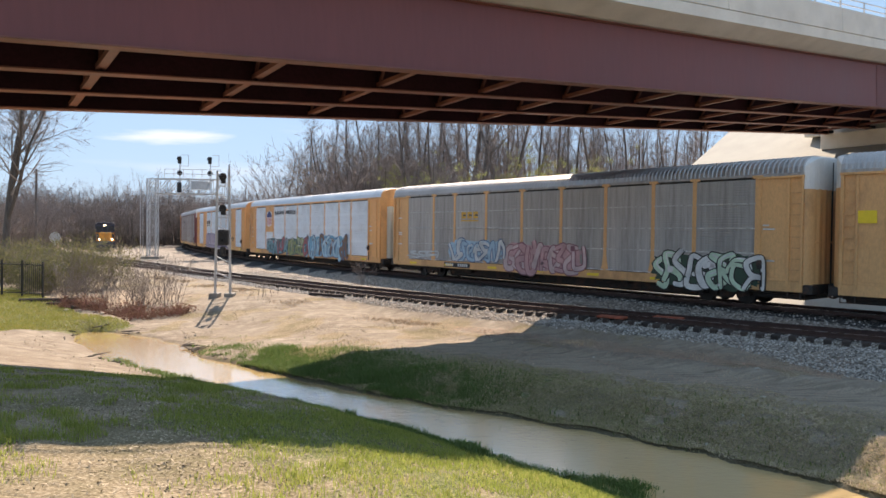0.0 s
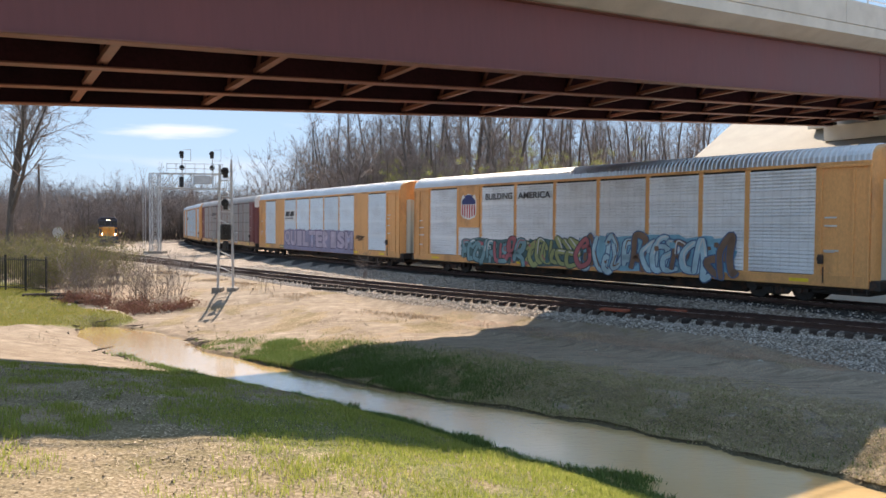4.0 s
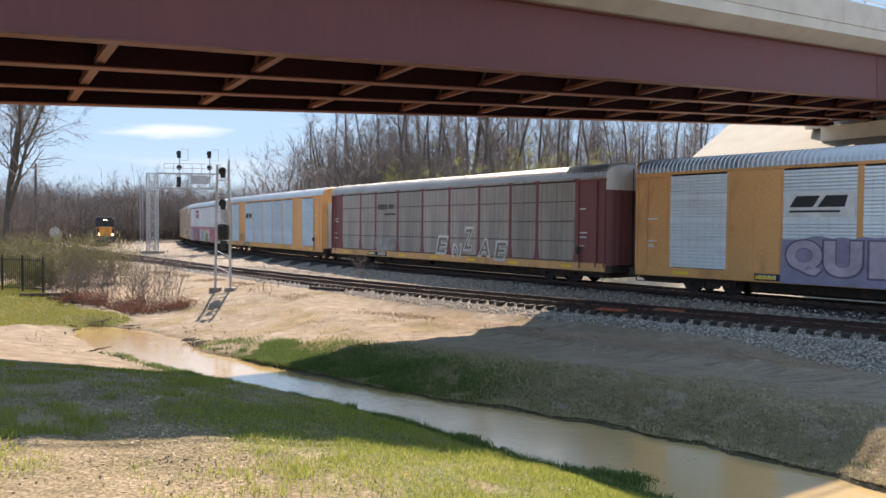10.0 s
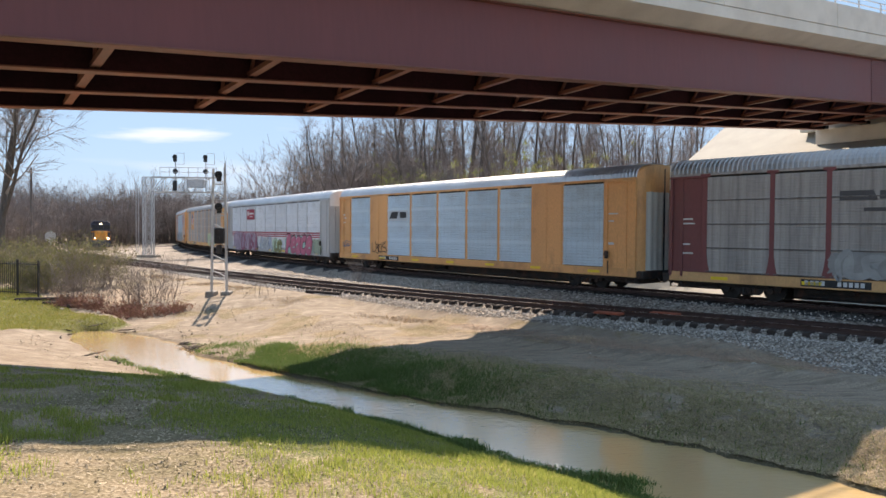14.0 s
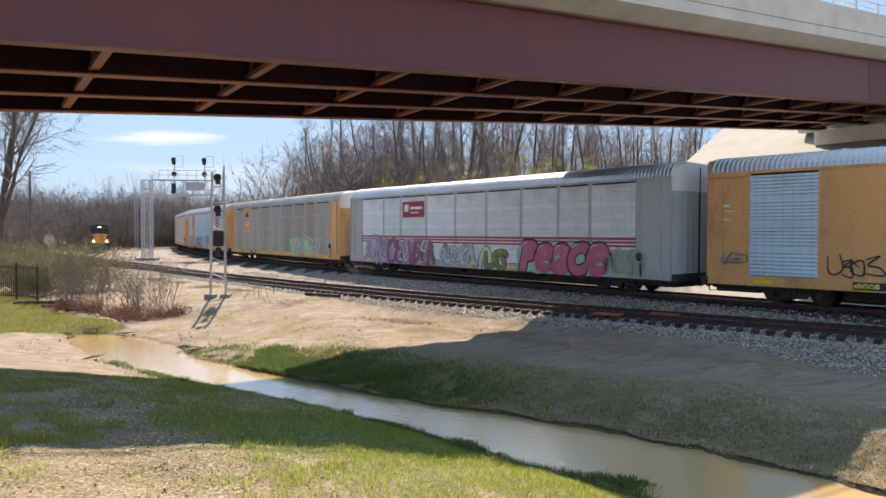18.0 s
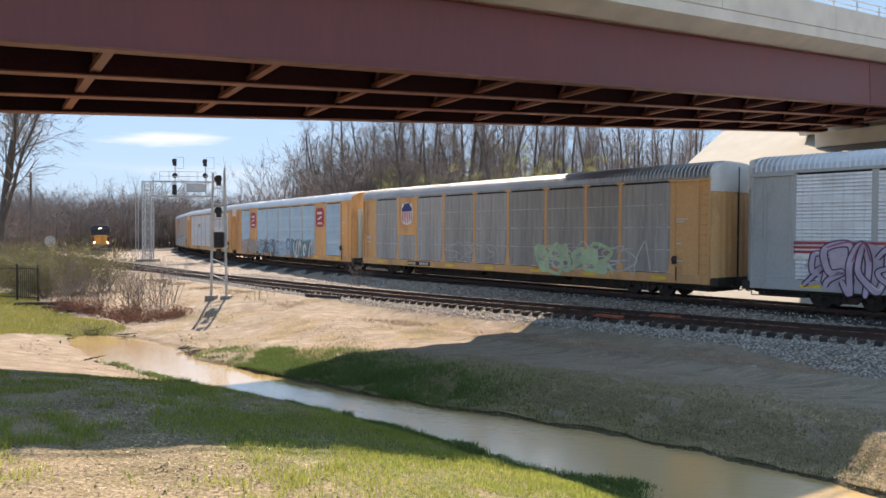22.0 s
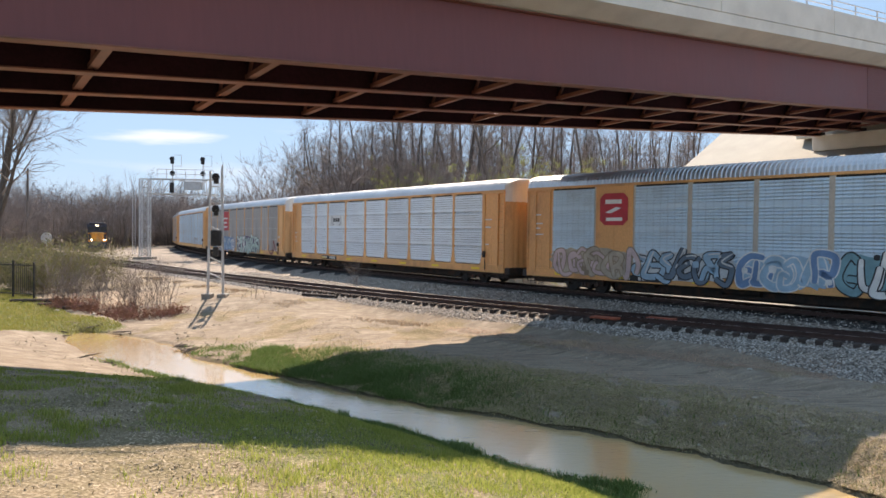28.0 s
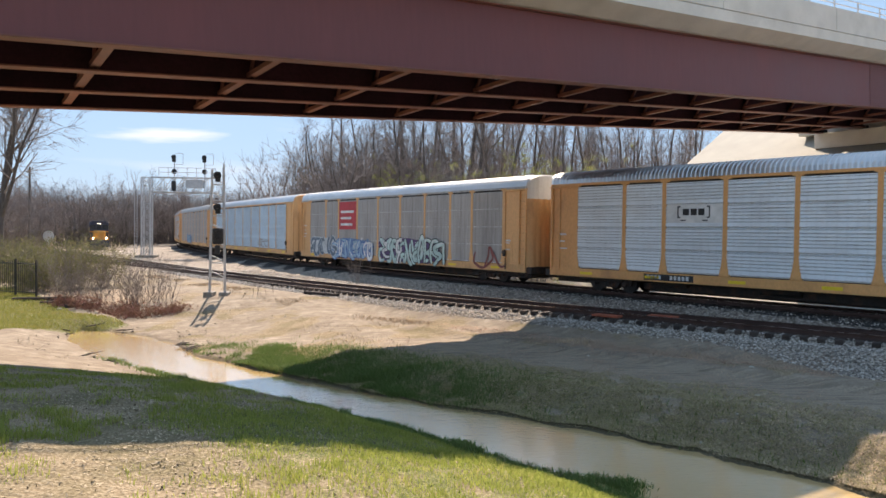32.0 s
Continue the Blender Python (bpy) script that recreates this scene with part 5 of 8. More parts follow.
def thicket_meshes(seed, height, stems):
    rnd = random.Random(seed)
    trunk, crown = Tubes(), Tubes()
    for k in range(stems):
        p = Vector((rnd.gauss(0, 1.5), rnd.gauss(0, 1.5), -0.2))
        d = tilted(Vector((0, 0, 1)), radians(abs(rnd.gauss(0, 16))), rnd)
        q, qr, _ = grow(trunk, p, d, height * rnd.uniform(0.6, 1.05), rnd.uniform(0.03, 0.07), 5, 4, rnd, 0.1, 0.03, 0.3)
        for m in range(9):
            v = rnd.uniform(0.25, 0.98) * (len(q) - 1)
            j = int(v)
            e = tilted((q[min(j + 1, 5)] - q[j if j < 5 else 4]).normalized(), radians(rnd.uniform(25, 60)), rnd)
            s, _, _ = grow(crown, q[j].lerp(q[min(j + 1, 5)], v - j), e, height * rnd.uniform(0.14, 0.32), 0.018, 3, 3, rnd, 0.16, 0.06, 0.5)
            for w in range(8):
                a = rnd.randrange(1, len(s))
                grow(crown, s[a], tilted((s[a] - s[a - 1]).normalized(), radians(rnd.uniform(15, 60)), rnd), rnd.uniform(0.5, 1.2), 0.012, 1, 3, rnd, 0.1, 0.03, 0.5)
    return trunk.mesh("stem_clump", M_BARK), crown.mesh("twig_mass", M_TWIG)


THICKET = [thicket_meshes(60 + k, h, 17) for k, h in enumerate((7.5, 9.0, 8.0, 6.5))]


def under_bridge(p):
    r = p - Vector((BR_P.x, BR_P.y))
    s, o = r.x * 0.825 + r.y * 0.565, -r.x * 0.565 + r.y * 0.825
    return o < 16 or (s > 14 and o < 31)


def far_woods(places, rnd):
    """Distant bare trees as one mass of trunks and one of twigs."""
    kinds = [tree_meshes(80 + k, h, r, 13, 0.28, 36, 5.0, 5, 3, 0.02) for k, (h, r) in enumerate([(19, 0.28), (21, 0.32), (17, 0.22), (20, 0.26)])]
    root = tagged(empty("far_woods"), "grey-brown mass of distant bare woodland", "woods", kind="stuff")
    for q, (name, mat) in enumerate((("trunk_mass", M_BARK), ("twig_mass", M_TWIG))):
        data = []
        for pair in kinds:
            me = pair[q]
            co, lp = np.zeros(len(me.vertices) * 3), np.zeros(len(me.loops), int)
            me.vertices.foreach_get("co", co)
            me.loops.foreach_get("vertex_index", lp)
            data.append((co.reshape(-1, 3), lp.reshape(-1, 4)))
        rr = random.Random(17)
        vs, fs, n = [], [], 0
        for p, sc in places:
            co, fa = data[rr.randrange(len(data))]
            t = rr.uniform(0, 6.283)
            c, sn = math.cos(t) * sc, math.sin(t) * sc
            vs.append(np.stack([co[:, 0] * c - co[:, 1] * sn + p.x, co[:, 0] * sn + co[:, 1] * c + p.y, co[:, 2] * sc + gz(p.x, p.y)], 1))
            fs.append(fa + n)
            n += len(co)
        o = part(name, mesh_of(name, np.concatenate(vs).tolist(), np.concatenate(fs).tolist()), mat, root)
        o["kind"] = "stuff"


def scatter_woods():
    rnd = random.Random(7)
    first = [tree_thing(m, "tall bare grey-brown woodland tree") for m in WOODS]
    low = [tree_thing(m, "slender bare scrub tree at the edge of the woods") for m in SCRUB]
    used = set()
    n = 0

    def plant(kinds, p, sc, label=""):
        k = rnd.randrange(len(kinds))
        m = pose(p.x, p.y, gz(p.x, p.y), rnd.uniform(-2, 2), rnd.uniform(-2, 2), rnd.uniform(0, 360)) @ Matrix.Diagonal((sc, sc, sc, 1))
        src = kinds[k]
        if src.name not in used:
            used.add(src.name)
            src.matrix_basis = m
            return
        o = copy_thing(src, pose(0, 0, 0))
        o.matrix_basis = m
    s = -62.0
    while s < 34:
        for off in (15, 21, 28, 36, 46):
            o = off + rnd.uniform(-3, 3)
            p, _ = main_at(s * (1 + off / 300) + rnd.uniform(-2.5, 2.5), o)
            if under_bridge(p):
                continue
            plant(first, p, rnd.uniform(0.8, 1.1) * (0.95 if p.x < 2 else 1.0))
            if p.x < -4 and off < 40:
                p, _ = main_at(s * (1 + off / 300) + rnd.uniform(-2.5, 2.5), o + rnd.uniform(2, 5))
                plant(first, p, rnd.uniform(0.7, 0.95))
        s += 2.5
    s = -66.0
    while s < 26:
        for off in (11.5, 15):
            p, _ = main_at(s + rnd.uniform(-1.5, 1.5), off + rnd.uniform(-1.5, 1.5))
            if under_bridge(p):
                continue
            plant(low, p, rnd.uniform(0.75, 1.1))
        s += 2.0
    # deeper woods behind, and the far woods left of the line
    far = []
    for k in range(130):
        az, d = radians(rnd.uniform(-13.2, 20)), rnd.uniform(94, 150)
        p = Vector((d * math.sin(az), d * math.cos(az)))
        if not under_bridge(p) and ARC_R - math.hypot(p.x - ARC_C.x, p.y - ARC_C.y) > 14:
            far.append((p, rnd.uniform(0.75, 1.05)))
    for k in range(30):
        az, d = radians(rnd.uniform(12.5, 19.5)), rnd.uniform(98, 150)
        far.append((Vector((d * math.sin(az), d * math.cos(az))), rnd.uniform(0.8, 1.05)))
    for k in range(170):
        far.append((Vector((rnd.uniform(-175, -20), rnd.uniform(150, 215))), rnd.uniform(0.5, 0.8)))
    far_woods(far, rnd)
    # thick brush round the woods' edge and left of the lines
    dense = [tree_thing(m, "dense brown thicket of bare stems and twigs", "thicket", "thickets along the line") for m in THICKET]
    for k in range(34):
        p, _ = main_at(-68 + k * 1.55, 12 + rnd.uniform(-1.5, 9))
        if not under_bridge(p):
            plant(dense, p, rnd.uniform(0.9, 1.5) * (1.15 if k < 16 else 0.8))
    for k in range(60):
        u = rnd.random()
        p = Vector((-105 + 72 * u + rnd.uniform(-3, 3), 78 + 58 * u + rnd.uniform(-14, 22)))
        if SID_R - math.hypot(p.x - SID_C.x, p.y - SID_C.y) > -6 or (-62 < p.x < -46 and 95 < p.y < 130):
            continue
        plant(dense, p, rnd.uniform(0.6, 1.0))
    for k in range(46):
        p = Vector((rnd.uniform(-170, -62), rnd.uniform(150, 185)))
        plant(dense, p, rnd.uniform(1.0, 1.5))
    for k in range(20):
        p, _ = main_at(-66 + k * 1.4, 14 + rnd.uniform(-1, 10))
        plant(dense, p, rnd.uniform(1.1, 1.5))
    for k in range(44):
        p = Vector((rnd.uniform(-72, -40), rnd.uniform(60, 78)))
        if p.x > -0.60 * p.y:
            continue
        plant(dense, p, rnd.uniform(0.55, 0.95))
    for k in range(40):
        p = Vector((rnd.uniform(-100, -58), rnd.uniform(126, 150)))
        plant(dense, p, rnd.uniform(0.9, 1.35))
    for k in range(26):
        p = Vector((rnd.uniform(-66, -30), rnd.uniform(165, 200)))
        plant(dense, p, rnd.uniform(1.1, 1.6))
    for k in range(110):
        plant(dense, Vector((rnd.uniform(-180, -25), rnd.uniform(150, 210))), rnd.uniform(1.15, 1.7))
    for k in range(60):
        u = rnd.random()
        p = Vector((-92 + 55 * u + rnd.uniform(-4, 4), 82 + 62 * u + rnd.uniform(-7, 14)))
        d = SID_R - math.hypot(p.x - SID_C.x, p.y - SID_C.y)
        if d > -7:
            continue
        plant(low, p, rnd.uniform(0.65, 1.05))


scatter_woods()


def big_tree():
    m = tree_meshes(95, 18.5, 0.33, 46, 0.34, 46, 6.4, 11, 7, 0.013, 0.02, True)
    t = tree_thing(m, "large spreading bare tree by the fence", group="")
    p = Vector((-37.2, 60.0))
    t.matrix_basis = pose(p.x, p.y, gz(p.x, p.y), 0, 0, 40)
    o = copy_thing(t, pose(-42.5, 62.0, gz(-42.5, 62), 0, 0, 200))
    o["label"] = "large bare tree with a forked trunk"


big_tree()


def shrub_thing(name, seed, x, y, height, stems, leaves, twig_m, leaf_m, label, spread_deg=32, leaf=0.05, r=0.014):
    t, lv = shrub_mesh(seed, height, stems, leaves, leaf, spread_deg, r)
    root = tagged(empty(name, pose(x, y, gz(x, y), 0, 0, seed * 37)), label, "shrub", "shrubs beside the siding")
    part("stem_clump", t.mesh("stem_clump", twig_m), twig_m, root)
    if leaves:
        part("foliage", lv.mesh("foliage", leaf_m), leaf_m, root, "small fresh leaves")
    return root


def shrubs():
    rnd = random.Random(5)
    k = 0
    for x, y, h in ((-21.0, 41.0, 3.1), (-22.8, 42.5, 2.8), (-25.5, 44, 2.8), (-28.5, 45, 2.7), (-31.5, 46, 2.6), (-20.3, 43.5, 3.0), (-24, 47, 3.0), (-22, 39.6, 2.2), (-24.2, 41, 2.4), (-26.8, 47.5, 3.0), (-34, 48, 2.8), (-29.5, 48.5, 3.0)):
        shrub_thing("leafing_shrub", 100 + k, x, y, h * 1.05, 30, 18, M_TWIG, M_LEAF2, "twiggy shrub coming into yellow-green leaf", leaf=0.055)
        k += 1
    for x, y, h in ((-17.6, 36.6, 2.6), (-16.4, 37.4, 2.9), (-18.6, 36.0, 2.2), (-15.2, 36.6, 2.6), (-14.6, 37.6, 3.0), (-19.9, 37.4, 2.4)):
        shrub_thing("bare_shrub", 130 + k, x, y, h, 26, 0, M_TWIG, None, "bare upright grey-brown shrub on the bank", 20, r=0.012)
        k += 1
    for x, y, h in ((-16.0, 34.6, 0.8), (-14.8, 34.4, 0.8), (-17.2, 34.9, 0.9), (-13.7, 34.6, 0.7), (-15.5, 35.4, 0.9), (-12.9, 35.1, 0.6), (-18.4, 35.2, 0.8)):
        shrub_thing("low_brush", 160 + k, x, y, h * 0.8, 60, 2, M_REDTWIG, M_DEADLEAF, "low tangle of reddish-brown dead stems", 55, r=0.012)
        k += 1
    p, _ = siding_at(-16.5, 5.0)
    shrub_thing("bare_shrub", 201, p.x, p.y, 2.2, 12, 0, M_TWIG, None, "small bare shrub between the tracks", 30, r=0.012)
    p, _ = siding_at(-13.4, -3.8)
    shrub_thing("bare_shrub", 203, -9.6, 37.5, 1.3, 7, 0, M_TWIG, None, "thin bare sapling beside the signal mast", 20, r=0.01)
    # leafing understorey behind the train
    for i in range(20):
        s = -44 + i * 1.9
        p, _ = main_at(s + rnd.uniform(-1, 1), 10.5 + rnd.uniform(-1, 3))
        shrub_thing("understorey_shrub", 220 + i, p.x, p.y, rnd.uniform(7.5, 10.5), 9, 110, M_TWIG, M_LEAF, "understorey sapling with pale green spring leaves", 22, 0.045, 0.03)


shrubs()


# ---------------------------------------------------------------- signals
def signal_head(bm_back, p, d, r=0.3):
    """A black round target with a hooded lamp, facing d."""
    p, d = Vector(p), Vector(d).normalized()
    cyl(bm_back, p, p + d * 0.03, r, n=20)
    cyl(bm_back, p - d * 0.2, p, r * 0.45, n=12)
    cyl(bm_back, p + d * 0.03, p + d * 0.3, r * 0.36, r * 0.33, n=14, caps=False)


def lattice(root, x0, x1, y0, y1, z0, z1, leg, n, label, mat=None):
    """A four-legged braced tower; each leg and brace is a part."""
    mat = mat or M_GALV
    for x in (x0, x1):
        for y in (y0, y1):
            bm = bmesh.new()
            bar(bm, (x, y, z0), (x, y, z1), leg, leg)
            part("leg", bm, mat, root)
    h = (z1 - z0) / n
    for k in range(n):
        za, zb = z0 + k * h, z0 + (k + 1) * h
        for y in (y0, y1):
            rod("brace", root, (x0, y, za), (x1, y, zb), leg * 0.5)
            rod("brace", root, (x1, y, za), (x0, y, zb), leg * 0.5)
            rod("strut", root, (x0, y, zb), (x1, y, zb), leg * 0.6)
        for x in (x0, x1):
            rod("brace", root, (x, y0, za), (x, y1, zb), leg * 0.5)


def rod(name, root, p, q, w, mat=None):
    bm = bmesh.new()
    bar(bm, p, q, w, w)
    return part(name, bm, mat or M_GALV, root)


def cantilever():
    base = Vector((-34.4, 84.0))
    root = tagged(empty("signal_cantilever", pose(base.x, base.y, gz(base.x, base.y), 0, 0, 4)), "galvanised lattice signal cantilever reaching over the main line", "signal gantry")
    lattice(root, -0.5, 0.5, -0.45, 0.45, 0.3, 9.5, 0.115, 9, "")
    part("footing", bm_box(-1.1, 1.1, -1.0, 1.0, -0.4, 0.32, bev=0.05), M_OLD_CONCRETE, root, "weathered concrete footing")
    # truss
    for y in (-0.5, 0.5):
        for z in (7.75, 9.5):
            bm = bmesh.new()
            bar(bm, (0.6, y, z), (8.2, y, z), 0.13, 0.13)
            part("chord", bm, M_GALV, root)
    for k in range(6):
        x = 0.6 + k * 1.27
        for y in (-0.5, 0.5):
            rod("brace", root, (x, y, 7.75), (x + 1.27, y, 9.5), 0.07)
            rod("strut", root, (x + 1.27, y, 7.75), (x + 1.27, y, 9.5), 0.07)
        rod("brace", root, (x, -0.5, 7.75), (x + 1.27, 0.5, 7.75), 0.07)
    part("walkway", bm_box(0.4, 8.4, -1.1, -0.5, 7.72, 7.8), M_GALV, root)
    bm = bmesh.new()
    for k in range(7):
        x = 1.7 + k * 1.08
        bar(bm, (x, -1.1, 9.5), (x, -1.1, 10.6), 0.05, 0.05)
    for z in (10.05, 10.6):
        bar(bm, (1.7, -1.1, z), (8.2, -1.1, z), 0.05, 0.05)
    part("handrail", bm, M_GALV, root)
    part("equipment_box", bm_box(4.6, 6.6, -0.6, 0.2, 8.3, 9.3, bev=0.03), M_GALV, root, "pale steel equipment box")
    bm = bmesh.new()
    for x in (-1.25, -0.95):
        bar(bm, (x, -0.5, 0.6), (x, -0.5, 8.2), 0.05, 0.05)
    for k in range(25):
        bar(bm, (-1.25, -0.5, 0.7 + 0.3 * k), (-0.95, -0.5, 0.7 + 0.3 * k), 0.035, 0.035)
    part("ladder", bm, M_GALV, root, "galvanised access ladder")
    for x in (3.3, 6.8):
        bm = bmesh.new()
        bar(bm, (x, -0.5, 7.75), (x, -0.5, 12.1), 0.1, 0.1)
        part("signal_mast", bm, M_GALV, root)
        bm = bmesh.new()
        signal_head(bm, (x, -0.82, 11.85), (0.25, -1, 0), 0.27)
        box(bm, x - 0.22, x + 0.22, -0.8, -0.6, 11.3, 12.15, 0.06)
        part("signal_head", bm, M_BLACK, root, "black hooded signal head")
        bm = bmesh.new()
        signal_head(bm, (x, -0.62, 10.2), (0.25, -1, 0), 0.3)
        if x < 5:
            box(bm, x - 0.25, x + 0.25, -0.9, -0.62, 7.9, 9.1, 0.06)
        part("signal_head", bm, M_BLACK, root, "black hooded signal head")
        bm = bmesh.new()
        for z in (11.0, 12.3):
            bar(bm, (x + 0.2, -0.9, z), (x + 1.1, -0.9, z), 0.04, 0.04)
        bar(bm, (x + 1.1, -0.9, 11.0), (x + 1.1, -0.9, 12.3), 0.04, 0.04)
        part("head_cage", bm, M_GALV, root)


def near_mast():
    z0 = gz(-11.8, 38)
    root = tagged(empty("signal_mast", pose(-11.76, 38.0, z0, 0, 0, 0)), "galvanised two-legged signal mast with black signal heads", "signal")
    top = 6.75
    for x, zt in ((-0.4, top), (0.36, top + 0.1)):
        bm = bmesh.new()
        bar(bm, (x * 1.08, 0, 0.1), (x * 0.8, 0, zt), 0.11, 0.11)
        part("leg", bm, M_GALV, root)
        part("footing", bm_box(x * 1.08 - 0.25, x * 1.08 + 0.25, -0.35, 0.35, -0.3, 0.2, bev=0.04), M_OLD_CONCRETE, root, "weathered concrete footing block")
    for k in range(14):
        z = 0.9 + k * 0.42
        bm = bmesh.new()
        f = 1.08 - 0.28 * z / top
        bar(bm, (-0.4 * f, 0, z), (0.36 * f, 0, z - (0.35 if k % 2 else 0.0)), 0.05, 0.05)
        part("rung", bm, M_GALV, root)
    bm = bmesh.new()
    cyl(bm, (0.3, 0, top), (0.3, 0, top + 0.3), 0.05, n=8)
    part("finial", bm, M_GALV, root)
    for z, r in ((6.42, 0.2), (4.72, 0.2)):
        bm = bmesh.new()
        signal_head(bm, (0.02, -0.22, z), (0.3, -1, 0), r)
        box(bm, -0.1, 0.14, -0.2, 0.0, z - 0.35, z + 0.2, 0.03)
        part("signal_head", bm, M_BLACK, root, "black hooded signal head")
    bm = bmesh.new()
    box(bm, -0.22, 0.3, -0.3, 0.0, 2.75, 3.6, 0.05)
    for z in (3.4, 3.05):
        signal_head(bm, (0.04, -0.32, z), (0.3, -1, 0), 0.2)
    box(bm, -0.1, 0.16, -0.3, -0.05, 2.2, 2.7, 0.05)
    part("signal_box", bm, M_BLACK, root, "black signal cabinet")


cantilever()
near_mast()


# ---------------------------------------------------------------- locomotive on the spur
M_LOCO_ORANGE = paint("orange_yellow_paint", (0.62, 0.25, 0.03), 0.4)
M_LOCO_BLUE = paint("dark_blue_paint", (0.02, 0.028, 0.055), 0.35)
M_GLASS = material("dark_glass", (0.015, 0.018, 0.022), 0.08, 0, 0.1, 2, 0, 20)
M_LAMP = material("lit_headlight", (1.0, 0.86, 0.62), 0.3, 0, 0.0, 2, 0, 20, emit=7)


def locomotive():
    x, y = -57.6, 120.0
    root = tagged(empty("locomotive", pose(x, y, -0.35, 0, 0, -62) @ Matrix.Diagonal((0.9, 0.9, 0.9, 1))), "orange and dark blue diesel locomotive with lit headlights", "locomotive")
    part("frame", bm_box(-11, 11, -1.5, 1.5, 1.0, 1.45, bev=0.05), M_LOCO_BLUE, root, "dark blue frame")
    part("long_hood", bm_box(-10, 6.6, -0.95, 0.95, 1.45, 4.3, bev=0.12), M_LOCO_BLUE, root, "dark blue engine hood")
    cab = part("cab", bm_box(6.4, 8.9, -1.55, 1.55, 1.45, 4.55, bev=0.1), M_LOCO_BLUE, root, "dark blue cab")
    part("cab_front_band", bm_box(8.9, 8.95, -1.5, 1.5, 2.75, 2.95), M_LOCO_ORANGE, cab)
    for y0, y1 in ((-1.4, -0.5), (-0.38, 0.38), (0.5, 1.4)):
        part("windscreen", bm_box(8.9, 8.94, y0, y1, 3.3, 4.05, bev=0.01), M_GLASS, cab, "dark cab window")
    part("nose", bm_box(8.9, 10.6, -1.0, 1.0, 1.45, 3.05, bev=0.15), M_LOCO_ORANGE, root, "orange-yellow short nose")
    part("cab_roof", bm_box(6.3, 9.15, -1.25, 1.25, 4.52, 4.8, bev=0.12), M_LOCO_BLUE, cab)
    part("walkway_step", bm_box(9.2, 10.9, -1.5, 1.5, 1.45, 1.62, bev=0.03), M_LOCO_ORANGE, root)
    part("pilot", bm_box(10.6, 11.1, -1.5, 1.5, 0.25, 1.45, bev=0.05), M_LOCO_BLUE, root)
    for yy in (-1.05, 1.05):
        bm = bmesh.new()
        cyl(bm, (11.1, yy, 1.75), (11.2, yy, 1.75), 0.13, n=14)
        part("ditch_light", bm, M_LAMP, root, "lit white ditch light")
        bm = bmesh.new()
        bar(bm, (11.0, yy * 1.35, 1.45), (11.0, yy * 1.35, 2.5), 0.05, 0.05)
        bar(bm, (11.0, yy * 1.35, 2.5), (9.0, yy * 1.35, 2.5), 0.05, 0.05)
        part("handrail", bm, M_LOCO_ORANGE, root)
    bm = bmesh.new()
    for yy in (-0.14, 0.14):
        cyl(bm, (8.95, yy, 4.25), (9.02, yy, 4.25), 0.07, n=12)
    part("headlight", bm, M_LAMP, root, "lit white headlight")
    for xc in (-7, 7):
        tr = part("truck", bm_box(xc - 1.9, xc + 1.9, -1.2, 1.2, 0.35, 0.95, bev=0.08), M_TRUCK, root)
        for xw in (-1.6, 0, 1.6):
            for yy in (-0.76, 0.76):
                w = part("wheel", WHEEL, M_TRUCK, tr)
                w.matrix_basis = pose(xc + xw, yy, 0.47, 0, 0, 0 if yy < 0 else 180)


locomotive()


# ---------------------------------------------------------------- fence, pole and sign at the left
def fence():
    root = tagged(empty("picket_fence"), "black steel picket fence along the lawn", "fence")
    a, b = Vector((-33.0, 41.0)), Vector((-20.9, 37.0))
    n = 9
    for k in range(n + 1):
        p = a.lerp(b, k / n)
        bm = bmesh.new()
        bar(bm, (p.x, p.y, gz(p.x, p.y) - 0.1), (p.x, p.y, gz(p.x, p.y) + 1.95), 0.08, 0.08)
        part("post", bm, M_BLACK, root)
    bm = bmesh.new()
    for z in (0.25, 1.75):
        bar(bm, (a.x, a.y, gz(a.x, a.y) + z), (b.x, b.y, gz(b.x, b.y) + z), 0.04, 0.05)
    part("rail", bm, M_BLACK, root)
    for k in range(90):
        p = a.lerp(b, (k + 0.5) / 90)
        bm = bmesh.new()
        z = gz(p.x, p.y)
        bar(bm, (p.x, p.y, z + 0.1), (p.x, p.y, z + 1.85), 0.022, 0.022)
        part("picket", bm, M_BLACK, root)


def pole_and_sign():
    root = tagged(empty("utility_pole", pose(-46.0, 80.0, gz(-46, 80))), "weathered grey timber utility pole", "pole")
    bm = bmesh.new()
    cyl(bm, (0, 0, -0.2), (0.1, 0, 10.4), 0.17, 0.11, n=10)
    part("pole", bm, M_BARK, root)
    bm = bmesh.new()
    cyl(bm, (0, -0.12, 9.2), (0, -0.3, 9.2), 0.08, n=8)
    part("insulator", bm, M_GALV, root)
    root = tagged(empty("round_sign", pose(-38.3, 70.0, gz(-38.3, 70))), "round pale sign on a thin post in the brush", "sign")
    bm = bmesh.new()
    bar(bm, (0, 0, -0.2), (0, 0, 3.3), 0.07, 0.07)
    part("post", bm, M_GALV, root)
    bm = bmesh.new()
    cyl(bm, (0, -0.05, 2.7), (0, -0.08, 2.7), 0.55, n=24)
    part("disc", bm, M_GALV, root)


fence()
pole_and_sign()


# ---------------------------------------------------------------- marks and graffiti on the cars
_flat = {}


def flat(name, c, rough=0.6):
    if name not in _flat:
        _flat[name] = material(name, c, rough, 0, 0.16, 1.6, 0, 40, tuple(v * 0.55 for v in c), 0.45, 2.2)
    return _flat[name]


